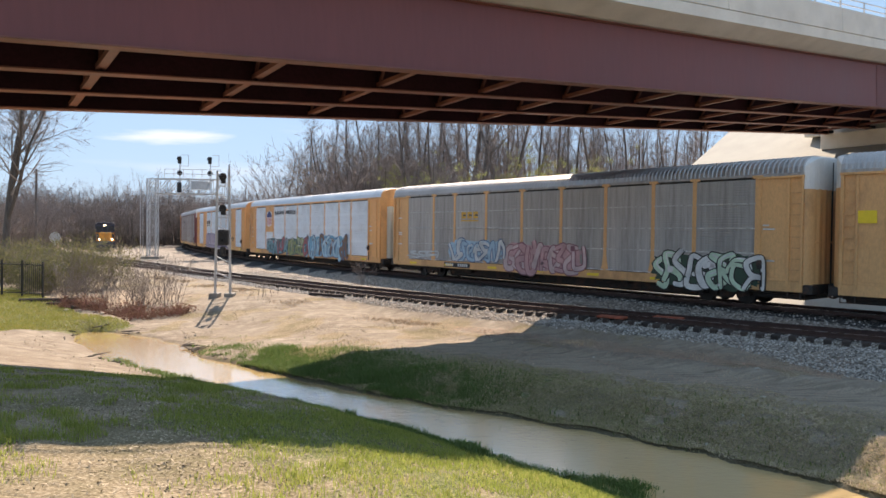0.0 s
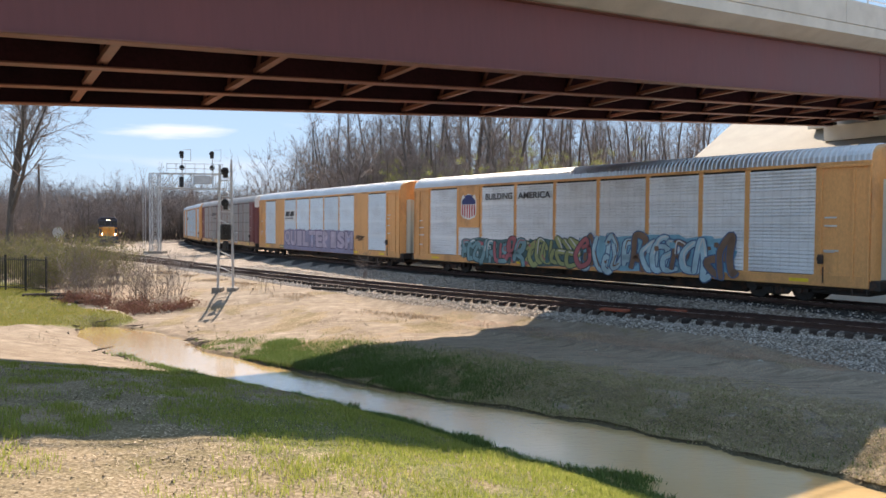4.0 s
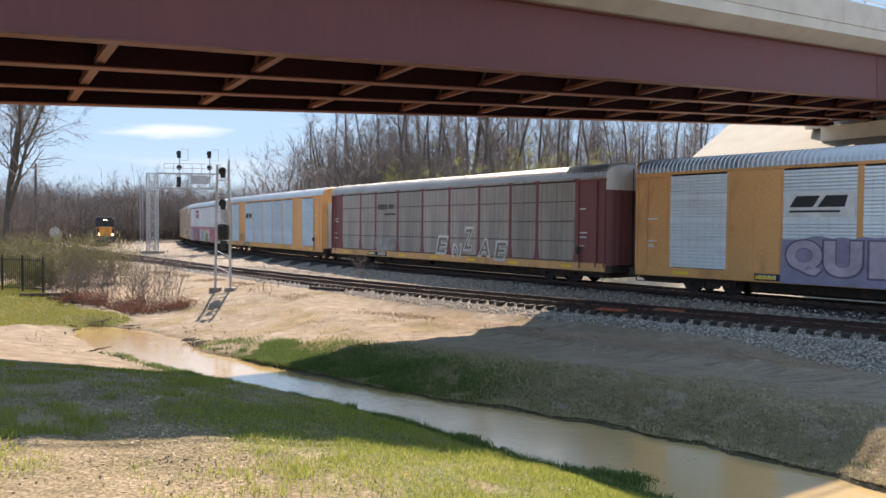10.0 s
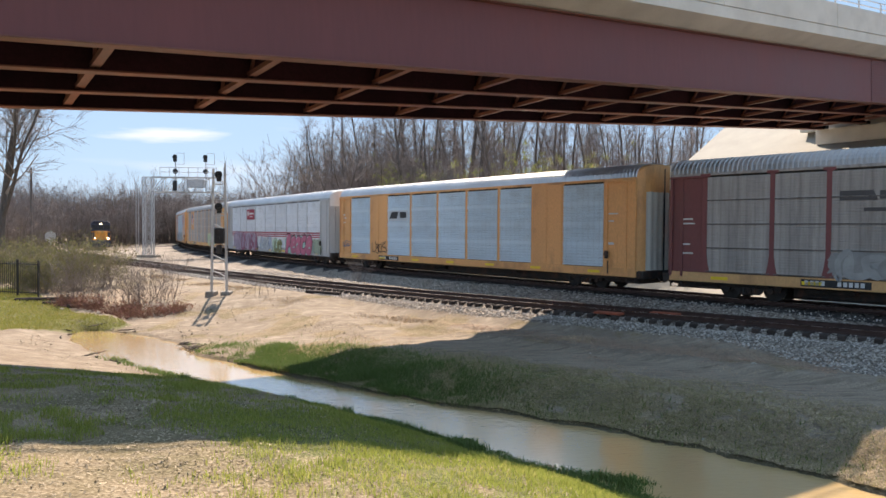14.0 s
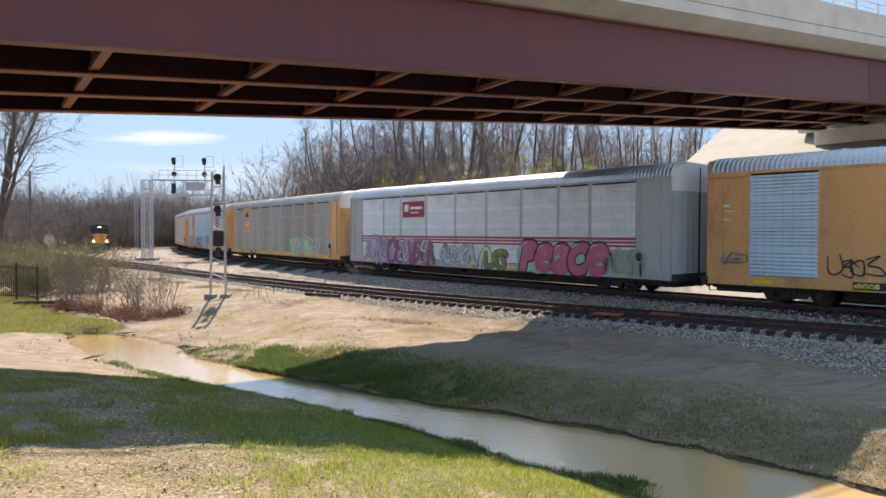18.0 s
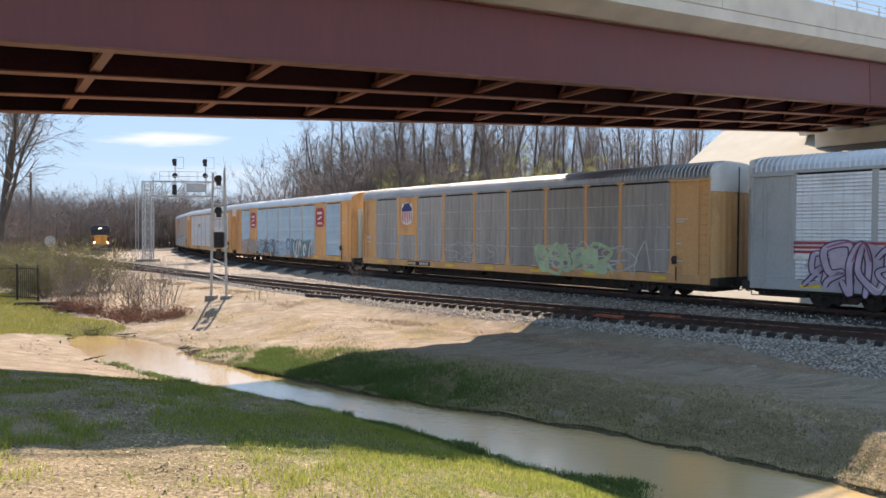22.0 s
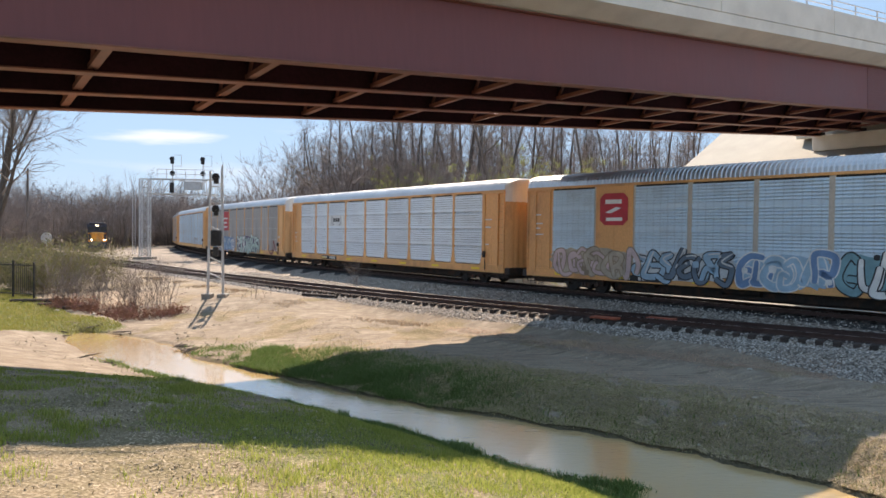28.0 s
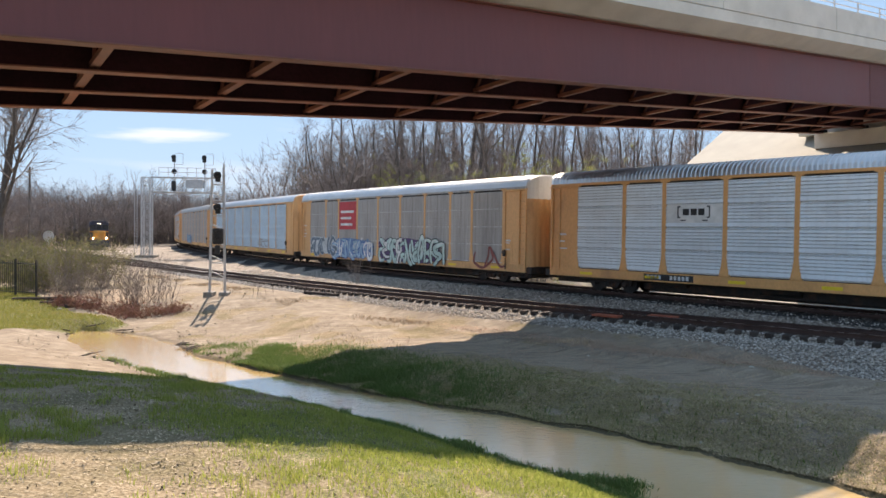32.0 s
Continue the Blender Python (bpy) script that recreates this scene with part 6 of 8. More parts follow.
INK = flat("black_ink", (0.02, 0.02, 0.022))
CHALK = flat("chalky_white_spray", (0.62, 0.63, 0.62))
NEAR_Y = -HALF_W - 0.055


def sheet(name, polys, mat, parent, y, label=""):
    """Flat painted shapes on the near side: each is an outline in metres from the trailing corner and the rail."""
    verts, faces = [], []
    for poly in polys:
        k = len(verts)
        verts += [(x - SIDE_L / 2, y, z) for x, z in poly]
        faces.append(tuple(range(k, k + len(poly))))
    me = mesh_of(name, verts, faces)
    bm = bmesh.new()
    bm.from_mesh(me)
    bmesh.ops.triangulate(bm, faces=bm.faces[:])
    for f in bm.faces:
        if f.normal.y > 0:
            f.normal_flip()
    bm.to_mesh(me)
    bm.free()
    return part(name, me, mat, parent, label)


def rect(x0, x1, z0, z1):
    return [(x0, z0), (x1, z0), (x1, z1), (x0, z1)]


def letters(text, x0, x1, z0, z1, mat, parent, y, name="lettering", label="", grow_by=0.0, shear=0.0, bold=0.0):
    cu = bpy.data.curves.new("lettering", "FONT")
    cu.body, cu.size, cu.shear, cu.offset = text, 1.0, shear, bold
    cu.fill_mode = "FRONT" if hasattr(cu, "fill_mode") else cu.fill_mode
    tmp = new("lettering", cu)
    me = bpy.data.meshes.new_from_object(tmp.evaluated_get(bpy.context.evaluated_depsgraph_get()))
    bpy.data.objects.remove(tmp)
    co = np.zeros(len(me.vertices) * 3)
    me.vertices.foreach_get("co", co)
    co = co.reshape(-1, 3)
    lo, hi = co.min(0), co.max(0)
    u, v = (co[:, 0] - lo[0]) / (hi[0] - lo[0]), (co[:, 1] - lo[1]) / (hi[1] - lo[1])
    out = np.stack([x0 + u * (x1 - x0) - SIDE_L / 2, np.full(len(u), y), z0 + v * (z1 - z0)], 1)
    me.vertices.foreach_set("co", out.ravel())
    me.update()
    me.materials.clear()
    return part(name, me, mat, parent, label)


def stroke(pts, w):
    """Pieces of a painted stroke along pts."""
    out = []
    for (xa, za), (xb, zb) in zip(pts, pts[1:]):
        dx, dz = xb - xa, zb - za
        n = math.hypot(dx, dz) or 1
        nx, nz = -dz / n * w / 2, dx / n * w / 2
        ex, ez = dx / n * w * 0.3, dz / n * w * 0.3
        out.append([(xa + nx - ex, za + nz - ez), (xb + nx + ex, zb + nz + ez), (xb - nx + ex, zb - nz + ez), (xa - nx - ex, za - nz - ez)])
    return out


def blob(x0, x1, z0, z1, rnd, rag=0.18, n=34):
    pts = []
    for i in range(n):
        t = 2 * math.pi * i / n
        c, s = math.cos(t), math.sin(t)
        ex, ez = math.copysign(abs(c) ** 0.45, c), math.copysign(abs(s) ** 0.55, s)
        k = 1 - rag * rnd.random()
        pts.append(((x0 + x1) / 2 + ex * (x1 - x0) / 2 * (0.5 + k / 2), (z0 + z1) / 2 + ez * (z1 - z0) / 2 * k))
    return pts


def ribbon_mesh(name, pts, w, y, taper=0.25, rnd=None):
    """One painted stroke that follows a smooth curve through pts, rounded at its ends."""
    P = [pts[0]] + list(pts) + [pts[-1]]
    line = []
    for k in range(1, len(P) - 2):
        p0, p1, p2, p3 = (Vector(v) for v in P[k - 1:k + 3])
        for q in range(7):
            t = q / 7
            line.append(0.5 * (2 * p1 + (p2 - p0) * t + (2 * p0 - 5 * p1 + 4 * p2 - p3) * t * t + (3 * p1 - p0 - 3 * p2 + p3) * t ** 3))
    line.append(Vector(P[-1]))
    n, verts, faces = len(line), [], []
    for k, p in enumerate(line):
        d = (line[min(k + 1, n - 1)] - line[max(k - 1, 0)])
        d = d.normalized() if d.length > 1e-6 else Vector((1, 0))
        u = k / (n - 1)
        ww = w / 2 * (1 - taper * abs(2 * u - 1)) * (0.55 if k in (0, n - 1) else 1)
        for sg in (1, -1):
            verts.append((p.x - d.y * ww * sg - SIDE_L / 2, y, p.y + d.x * ww * sg))
        if k:
            faces.append((2 * k - 2, 2 * k - 1, 2 * k + 1, 2 * k))
    return mesh_of(name, verts, faces)


SHAPES = (
    ((0.1, 0.9), (0.75, 1.0), (0.2, 0.62), (0.85, 0.42), (0.75, 0.02), (0.05, 0.1)),
    ((0.9, 0.85), (0.45, 1.0), (0.08, 0.6), (0.2, 0.08), (0.8, 0.05), (0.92, 0.38), (0.5, 0.45)),
    ((0.02, 0.0), (0.12, 0.6), (0.35, 1.05), (0.6, 0.5), (0.72, 0.02), (0.95, 0.15)),
    ((0.1, 1.0), (0.14, 0.4), (0.3, 0.0), (0.75, 0.1), (0.85, 0.55), (0.8, 1.02)),
    ((0.15, 0.02), (0.12, 0.55), (0.2, 0.98), (0.8, 0.9), (0.7, 0.5), (0.25, 0.45), (0.65, 0.3), (0.95, 0.0)),
    ((0.0, 0.55), (0.3, 0.95), (0.75, 0.85), (0.9, 0.4), (0.55, 0.02), (0.15, 0.2), (0.2, 0.7), (0.6, 0.62)),
)


def graffiti(car, x0, x1, z0, z1, back, fill, line, seed, n=None, gloss=None, label="spray-painted graffiti piece", width=0.26):
    """A piece of sprayed shapes that spell nothing: a cloud behind, overlapping curved strokes with outlines, and bubbles."""
    rnd = random.Random(seed)
    thick = width > 0.18
    n = n or max(2, int((x1 - x0) / (0.52 if thick else 0.8)))
    w = (x1 - x0) / n
    root = None
    if back is not None:
        root = sheet("graffiti", [blob(x0 - 0.25, x1 + 0.25, z0 - 0.05, z1 + 0.1, rnd, 0.26, 60)], back, car, NEAR_Y, label)
    lean = rnd.uniform(-0.12, 0.22)
    fills = [fill, fill, gloss] if (gloss is not None and thick) else [fill, fill, back] if back is not None else [fill]
    for k in range(n):
        a = x0 + k * w - 0.12 * w + rnd.uniform(-0.08, 0.08)
        ww = w * rnd.uniform(1.3, 1.9)
        lo, hi = z0 + (z1 - z0) * rnd.uniform(-0.02, 0.14), z1 - (z1 - z0) * rnd.uniform(-0.02, 0.2)
        shape = SHAPES[rnd.randrange(len(SHAPES))]
        if rnd.random() < 0.5:
            shape = tuple((1 - u, v) for u, v in shape)
        pts = [(a + (u + rnd.uniform(-0.16, 0.16)) * ww + lean * (v - 0.5), lo + (v + rnd.uniform(-0.13, 0.13)) * (hi - lo)) for u, v in shape]
        wd = width * (rnd.uniform(0.8, 1.25) if thick else 1)
        y = NEAR_Y - 0.003 - 0.003 * k
        if line is not None:
            e = part("graffiti_outline", ribbon_mesh("graffiti_outline", pts, wd + 0.09, y, 0.15), line, car)
            root = root or e
            if root is e:
                e["label"] = label
        f = part("graffiti_stroke", ribbon_mesh("graffiti_stroke", pts, wd, y - 0.0012, 0.3), rnd.choice(fills), car)
        if root is None:
            root = f
            f["label"] = label
        if gloss is not None and thick:
            part("graffiti_highlight", ribbon_mesh("graffiti_highlight", [(x + 0.06, z + 0.07) for x, z in pts[1:4]], 0.07, y - 0.0024), gloss if rnd.random() < 0.5 else CHALK, car)
    if back is not None and thick:
        for k in range(int((x1 - x0) * 0.9)):
            cx, cz, r = rnd.uniform(x0, x1), rnd.uniform(z0, z1 + 0.1), rnd.uniform(0.05, 0.16)
            sheet("graffiti_bubble", [blob(cx - r, cx + r, cz - r, cz + r, rnd, 0.1, 12)], rnd.choice([back, gloss or line or fill]), car, NEAR_Y - 0.0032 - 0.003 * n)


def bubble_letters(text, x0, x1, z0, z1, fill, line, car, rnd, shear=0.25):
    """Fat leaning letters that overlap, each with a dark rim."""
    w = (x1 - x0) / len(text)
    for k, ch in enumerate(text):
        dz, h = rnd.uniform(-0.06, 0.08), rnd.uniform(0.94, 1.05)
        a, b = x0 + k * w - 0.10 * w, x0 + (k + 1) * w + 0.12 * w
        zt = z0 + (z1 - z0) * h
        y = NEAR_Y - 0.004 - 0.003 * k
        letters(ch, a - 0.11, b + 0.11, z0 + dz - 0.11, zt + dz + 0.11, line, car, y, "graffiti_outline", shear=shear, bold=0.13)
        letters(ch, a, b, z0 + dz, zt + dz, fill, car, y - 0.0014, "graffiti_letter", shear=shear, bold=0.085)
        part("graffiti_highlight", ribbon_mesh("graffiti_highlight", [(a + 0.25, zt + dz - 0.3), (a + 0.4, zt + dz - 0.14), (a + 0.62, zt + dz - 0.1)], 0.06, y - 0.0024), CHALK, car)


def shield(car, x0, x1, z0, z1, seed=0):
    def outline(k):
        xm, hw, h = (x0 + x1) / 2, (x1 - x0) / 2 * k, (z1 - z0)
        zc = (z0 + z1) / 2
        return [(xm + a * hw, zc + b * h * k) for a, b in ((0, -0.5), (0.75, -0.42), (1, -0.3), (1, 0.25), (0.8, 0.45), (0.5, 0.42), (0, 0.5), (-0.5, 0.42), (-0.8, 0.45), (-1, 0.25), (-1, -0.3), (-0.75, -0.42))]
    e = sheet("emblem", [outline(1.0)], flat("emblem_white", (0.7, 0.7, 0.68)), car, NEAR_Y, "shield emblem with a blue top and red stripes")
    zc = (z0 + z1) / 2 + (z1 - z0) * 0.12
    top = [(x, z) for x, z in outline(0.9) if z > zc]
    xs = [p[0] for p in outline(0.9)]
    sheet("emblem_field", [[(min(xs), zc - 0.05)] + [(max(xs), zc - 0.05)] + sorted([p for p in top if p[0] >= (x0 + x1) / 2], key=lambda p: p[1]) + sorted([p for p in top if p[0] < (x0 + x1) / 2], key=lambda p: -p[1])],
          flat("emblem_blue", (0.03, 0.045, 0.16)), e, NEAR_Y - 0.003)
    n, w = 6, (max(xs) - min(xs)) / 11.5
    bars = []
    for i in range(n):
        xa = min(xs) + 0.02 + i * 2 * w
        u = abs((xa + w / 2) - (x0 + x1) / 2) / ((x1 - x0) / 2)
        bars.append(rect(xa, xa + w, z0 + 0.08 + 0.16 * u * (z1 - z0), zc - 0.08))
    sheet("emblem_stripe", bars, flat("emblem_red", (0.50, 0.035, 0.05)), e, NEAR_Y - 0.003)


def plate_over(car, x0, x1, z0, z1, mat, label="flat painted plate"):
    p = part("emblem_plate", bm_box(x0 - SIDE_L / 2, x1 - SIDE_L / 2, NEAR_Y + 0.004, NEAR_Y + 0.05, z0, z1, bev=0.004), mat, car, label)
    return p


def marks(car, seed, dark=True):
    """The stencilled data on the side sill and the end panels, as bars."""
    rnd = random.Random(seed)
    y = -HALF_W - 0.033
    p = sheet("number_board", [rect(5.2, 7.6, 0.74, 1.02)], INK, car, y, "black board with white stencilled bars") if dark else None
    x = 5.35
    while x < 7.4:
        if not 6.1 < x < 6.45:
            sheet("stencil_bar", [rect(x, x + 0.13, 0.80, 0.97)], CHALK, p or car, y - 0.003)
        x += 0.19
    bars = []
    for x0 in (0.4, 25.1):
        for k in range(4):
            z = rnd.uniform(1.6, 3.9)
            bars.append(rect(x0, x0 + rnd.uniform(0.25, 0.55), z, z + 0.06))
    for r_ in bars:
        sheet("small_notice", [r_], CHALK, car, NEAR_Y - 0.025)


c_ = dict(enumerate(CARS))
def block_letters(text, x0, x1, z0, z1, mat, parent, y, name, bold, pad=0.06):
    """Lettering in which each letter fills its own cell."""
    w = (x1 - x0) / len(text)
    for k, ch in enumerate(text):
        letters(ch, x0 + k * w + pad + (0.12 * w if ch == "I" else 0), x0 + (k + 1) * w - pad - (0.12 * w if ch == "I" else 0), z0, z1, mat, parent, y, name, bold=bold)


# A: mostly past; a warning plate
sheet("warning_plate", [rect(0.35, 0.95, 3.3, 3.75)], M_YMARK, c_[0], NEAR_Y, "yellow warning plate")
# B: grey, ochre mark, four pieces
B = c_[1]
mark_ = flat("ochre_mark", (0.66, 0.38, 0.06))
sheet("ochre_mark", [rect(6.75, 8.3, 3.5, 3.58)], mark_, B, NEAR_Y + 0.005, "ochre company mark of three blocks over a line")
for x_ in (6.8, 7.33, 7.86):
    sheet("ochre_mark_block", [rect(x_, x_ + 0.4, 3.66, 4.05)], mark_, B, NEAR_Y + 0.005)
    sheet("ochre_mark_slot", [rect(x_ + 0.14, x_ + 0.4, 3.8, 3.9)], flat("dark_mark", (0.09, 0.085, 0.075)), B, NEAR_Y + 0.003)
graffiti(B, 5.8, 10.2, 1.15, 2.35, flat("sky_blue_spray", (0.30, 0.46, 0.58)), flat("pale_spray", (0.52, 0.56, 0.57)), flat("navy_spray", (0.06, 0.12, 0.24)), 1, gloss=flat("sky_blue_spray", (0.3, 0.46, 0.58)))
graffiti(B, 10.6, 16.0, 0.85, 2.3, flat("dusty_pink_spray", (0.50, 0.30, 0.31)), flat("pale_pink_spray", (0.55, 0.42, 0.42)), flat("plum_spray", (0.24, 0.10, 0.13)), 2)
graffiti(B, 1.5, 4.0, 1.2, 1.7, None, flat("pale_spray", (0.52, 0.56, 0.57)), None, 3, width=0.1)
graffiti(B, 20.2, 24.9, 0.55, 2.05, flat("dark_green_spray", (0.03, 0.07, 0.045)), flat("mint_spray", (0.50, 0.66, 0.50)), INK, 4, gloss=flat("emblem_white", (0.7, 0.7, 0.68)))
marks(B, 11)
# C: shield, slogan, dark teal and red piece
C = c_[2]
plate_over(C, 4.2, 6.05, 2.75, 5.12, C_YEL)
shield(C, 4.45, 5.8, 3.2, 4.75)
letters("BUILDING", 6.6, 8.75, 4.33, 4.68, INK, C, NEAR_Y, label="black slogan lettering", bold=0.02)
letters("AMERICA", 9.2, 11.55, 4.33, 4.68, INK, C, NEAR_Y, bold=0.02)
graffiti(C, 4.6, 9.5, 0.75, 2.1, flat("dark_teal_spray", (0.06, 0.14, 0.15)), flat("teal_spray", (0.16, 0.32, 0.36)), flat("ink_green_spray", (0.02, 0.05, 0.06)), 5, gloss=flat("brick_pink_spray", (0.42, 0.12, 0.14)))
graffiti(C, 9.5, 13.8, 0.75, 2.2, flat("dark_teal_spray", (0.06, 0.14, 0.15)), flat("moss_spray", (0.30, 0.34, 0.14)), flat("ink_green_spray", (0.02, 0.05, 0.06)), 6, gloss=flat("brick_pink_spray", (0.42, 0.12, 0.14)))
graffiti(C, 13.4, 21.6, 0.75, 2.45, flat("cyan_spray", (0.17, 0.42, 0.56)), flat("aqua_pale_spray", (0.36, 0.56, 0.64)), flat("navy_spray", (0.06, 0.12, 0.24)), 7, gloss=flat("brown_spray", (0.2, 0.12, 0.08)))
marks(C, 12, False)
# D: lilac block lettering
D = c_[3]
rag = random.Random(3)
top_edge = [(19.95 - 0.35 * k, 2.42 + rag.uniform(-0.05, 0.12)) for k in range(39)]
sheet("graffiti", [[(6.2, 0.7), (20.0, 0.7)] + top_edge + [(6.25, 2.4)]], flat("lilac_spray", (0.27, 0.25, 0.36)), D, NEAR_Y, "block of lilac sprayed lettering")
block_letters("QUILTERISM", 6.4, 19.9, 0.98, 2.42, flat("plum_shadow_spray", (0.13, 0.10, 0.17)), D, NEAR_Y - 0.003, "graffiti_outline", 0.085, -0.04)
block_letters("QUILTERISM", 6.4, 19.9, 1.06, 2.36, flat("pale_lilac_spray", (0.45, 0.38, 0.47)), D, NEAR_Y - 0.006, "graffiti_fill", 0.06, 0.035)
sheet("mark_panel", [rect(6.35, 8.8, 3.25, 4.15)], flat("emblem_white", (0.7, 0.7, 0.68)), D, NEAR_Y + 0.012, "white panel with a black company mark")
sheet("mark_shape", [[(6.5, 3.62), (6.75, 4.05), (7.6, 4.05), (7.35, 3.62)], [(7.5, 3.62), (7.8, 4.05), (8.55, 4.05), (8.45, 3.62)], rect(6.5, 8.3, 3.42, 3.5)], INK, D, NEAR_Y + 0.009)
marks(D, 13)
# E: chalky outline pieces
E = c_[4]
sheet("mark_shape", [[(6.5, 3.95), (6.5, 4.3), (7.6, 4.3), (7.75, 3.95)], rect(7.8, 8.5, 3.98, 4.28), rect(7.3, 8.7, 3.55, 3.68)], flat("faded_black", (0.07, 0.065, 0.065)), E, NEAR_Y + 0.012, "faded black company mark")
graffiti(E, 6.3, 8.6, 1.15, 2.0, flat("faint_spray", (0.26, 0.26, 0.25)), flat("faint_pale_spray", (0.33, 0.33, 0.32)), None, 8)
for ch_, x0_, x1_, z0_, z1_ in (("E", 13.3, 14.55, 1.12, 2.2), ("N", 14.95, 15.85, 0.98, 1.75), ("Z", 16.0, 16.95, 1.4, 2.75), ("A", 17.35, 18.4, 1.08, 2.1), ("E", 18.75, 19.85, 0.95, 2.0)):
    letters(ch_, x0_ - 0.05, x1_ + 0.05, z0_ - 0.05, z1_ + 0.05, CHALK, E, NEAR_Y - 0.003, "graffiti_outline", "chalky white letter outline", shear=0.18, bold=0.055)
    letters(ch_, x0_ + 0.09, x1_ - 0.09, z0_ + 0.09, z1_ - 0.09, flat("sooty_fill", (0.20, 0.19, 0.18)), E, NEAR_Y - 0.006, "graffiti_fill", shear=0.18, bold=0.01)
marks(E, 14)
# F
Fc = c_[5]
sheet("mark_panel", [rect(6.4, 8.7, 3.4, 4.1)], flat("pale_blue_panel", (0.5, 0.56, 0.6)), Fc, NEAR_Y + 0.012, "pale panel with a black company mark")
sheet("mark_shape", [[(6.5, 3.55), (6.8, 4.0), (7.6, 4.0), (7.4, 3.55)], rect(7.75, 8.5, 3.58, 3.98)], INK, Fc, NEAR_Y + 0.009)
graffiti(Fc, 4.35, 6.05, 1.2, 1.95, None, INK, None, 21, n=4, width=0.06)
graffiti(Fc, 0.3, 1.3, 1.5, 2.0, None, flat("slate_spray", (0.12, 0.17, 0.22)), None, 26, n=3, width=0.06)
graffiti(D, 20.35, 21.5, 1.75, 2.1, None, INK, None, 27, n=3, width=0.06)
marks(Fc, 15)
# G: red sign, stripes, pink piece
G = c_[6]
sheet("red_sign", [rect(6.4, 8.75, 3.75, 4.75)], flat("sign_red", (0.36, 0.025, 0.05)), G, NEAR_Y, "red company sign with a white mark")
sheet("sign_mark", [blob(6.6, 7.1, 4.1, 4.6, random.Random(2), 0.1, 16), rect(7.25, 8.55, 4.25, 4.42), rect(7.25, 8.2, 4.0, 4.08)], flat("emblem_white", (0.7, 0.7, 0.68)), G, NEAR_Y - 0.003)
for k in range(3):
    sheet("red_stripe", [rect(1.4, 24.8, 2.10 + 0.17 * k, 2.20 + 0.17 * k)], flat("stripe_red", (0.42, 0.05, 0.07)), G, NEAR_Y + 0.006, "thin red stripe")
sheet("white_band", [rect(1.4, 24.8, 1.86, 2.02)], flat("emblem_white", (0.7, 0.7, 0.68)), G, NEAR_Y + 0.006)
graffiti(G, 1.9, 9.6, 0.75, 2.45, flat("pale_lilac_spray", (0.45, 0.38, 0.47)), flat("mauve_spray", (0.50, 0.40, 0.52)), flat("dark_plum_spray", (0.06, 0.035, 0.07)), 22, n=13, width=0.2, gloss=flat("magenta_spray", (0.36, 0.10, 0.17)))
graffiti(G, 10.4, 13.6, 0.9, 2.0, flat("pale_spray", (0.52, 0.56, 0.57)), flat("ice_blue_spray", (0.42, 0.50, 0.60)), flat("navy_spray", (0.06, 0.12, 0.24)), 23)
graffiti(G, 14.0, 16.0, 0.75, 1.9, flat("mint_spray", (0.50, 0.66, 0.50)), flat("olive_spray", (0.24, 0.23, 0.08)), flat("dark_green_spray", (0.03, 0.07, 0.045)), 24)
sheet("graffiti", [blob(17.1, 23.7, 0.6, 2.35, random.Random(8), 0.12)], flat("aqua_spray", (0.30, 0.52, 0.46)), G, NEAR_Y, "rounded pink graffiti lettering on an aqua cloud")
bubble_letters("PeaCe", 17.4, 23.2, 0.66, 2.25, flat("hot_pink_spray", (0.52, 0.13, 0.21)), flat("wine_spray", (0.07, 0.012, 0.03)), G, random.Random(6))
graffiti(G, 23.6, 25.0, 0.8, 2.0, flat("faded_green_spray", (0.30, 0.38, 0.28)), flat("faint_spray", (0.26, 0.26, 0.25)), None, 25, n=4, width=0.07)
# H: shield, white outline and pale green
H = c_[7]
plate_over(H, 4.2, 6.05, 2.7, 5.12, C_YEL)
shield(H, 4.5, 5.75, 3.35, 4.85)
graffiti(H, 9.2, 13.4, 1.2, 2.3, None, flat("pale_line_spray", (0.50, 0.51, 0.50)), None, 31, n=5, width=0.055)
graffiti(H, 16.8, 21.2, 0.9, 2.2, None, flat("pale_green_spray", (0.45, 0.62, 0.40)), None, 32, n=6, width=0.24)
for k_, (bx_, bz_, br_) in enumerate(((17.0, 1.9, 0.42), (18.6, 1.95, 0.38), (20.4, 1.75, 0.45), (21.0, 1.2, 0.4), (17.3, 1.15, 0.36))):
    sheet("graffiti_blob", [blob(bx_ - br_, bx_ + br_, bz_ - br_, bz_ + br_, random.Random(k_), 0.3, 26)], flat("pale_green_spray", (0.45, 0.62, 0.40)), H, NEAR_Y + 0.002)
graffiti(H, 17.0, 23.4, 1.0, 2.3, None, CHALK, None, 33, n=8, width=0.055)
marks(H, 16)
# I: two red emblems
I = c_[8]
for x0 in (4.35, 20.3):
    sheet("red_emblem", [[(x0 + 0.25, 3.3), (x0 + 1.3, 3.3), (x0 + 1.55, 3.55), (x0 + 1.55, 4.55), (x0 + 1.3, 4.8), (x0 + 0.25, 4.8), (x0, 4.55), (x0, 3.55)]], flat("emblem_red", (0.50, 0.035, 0.05)), I, NEAR_Y, "red eight-sided company emblem")
    sheet("emblem_bar", [rect(x0 + 0.3, x0 + 1.2, 4.3, 4.5), [(x0 + 0.3, 3.9), (x0 + 0.9, 4.15), (x0 + 1.2, 4.1), (x0 + 0.6, 3.85)], rect(x0 + 0.35, x0 + 1.25, 3.5, 3.66)], flat("emblem_white", (0.7, 0.7, 0.68)), I, NEAR_Y - 0.003)
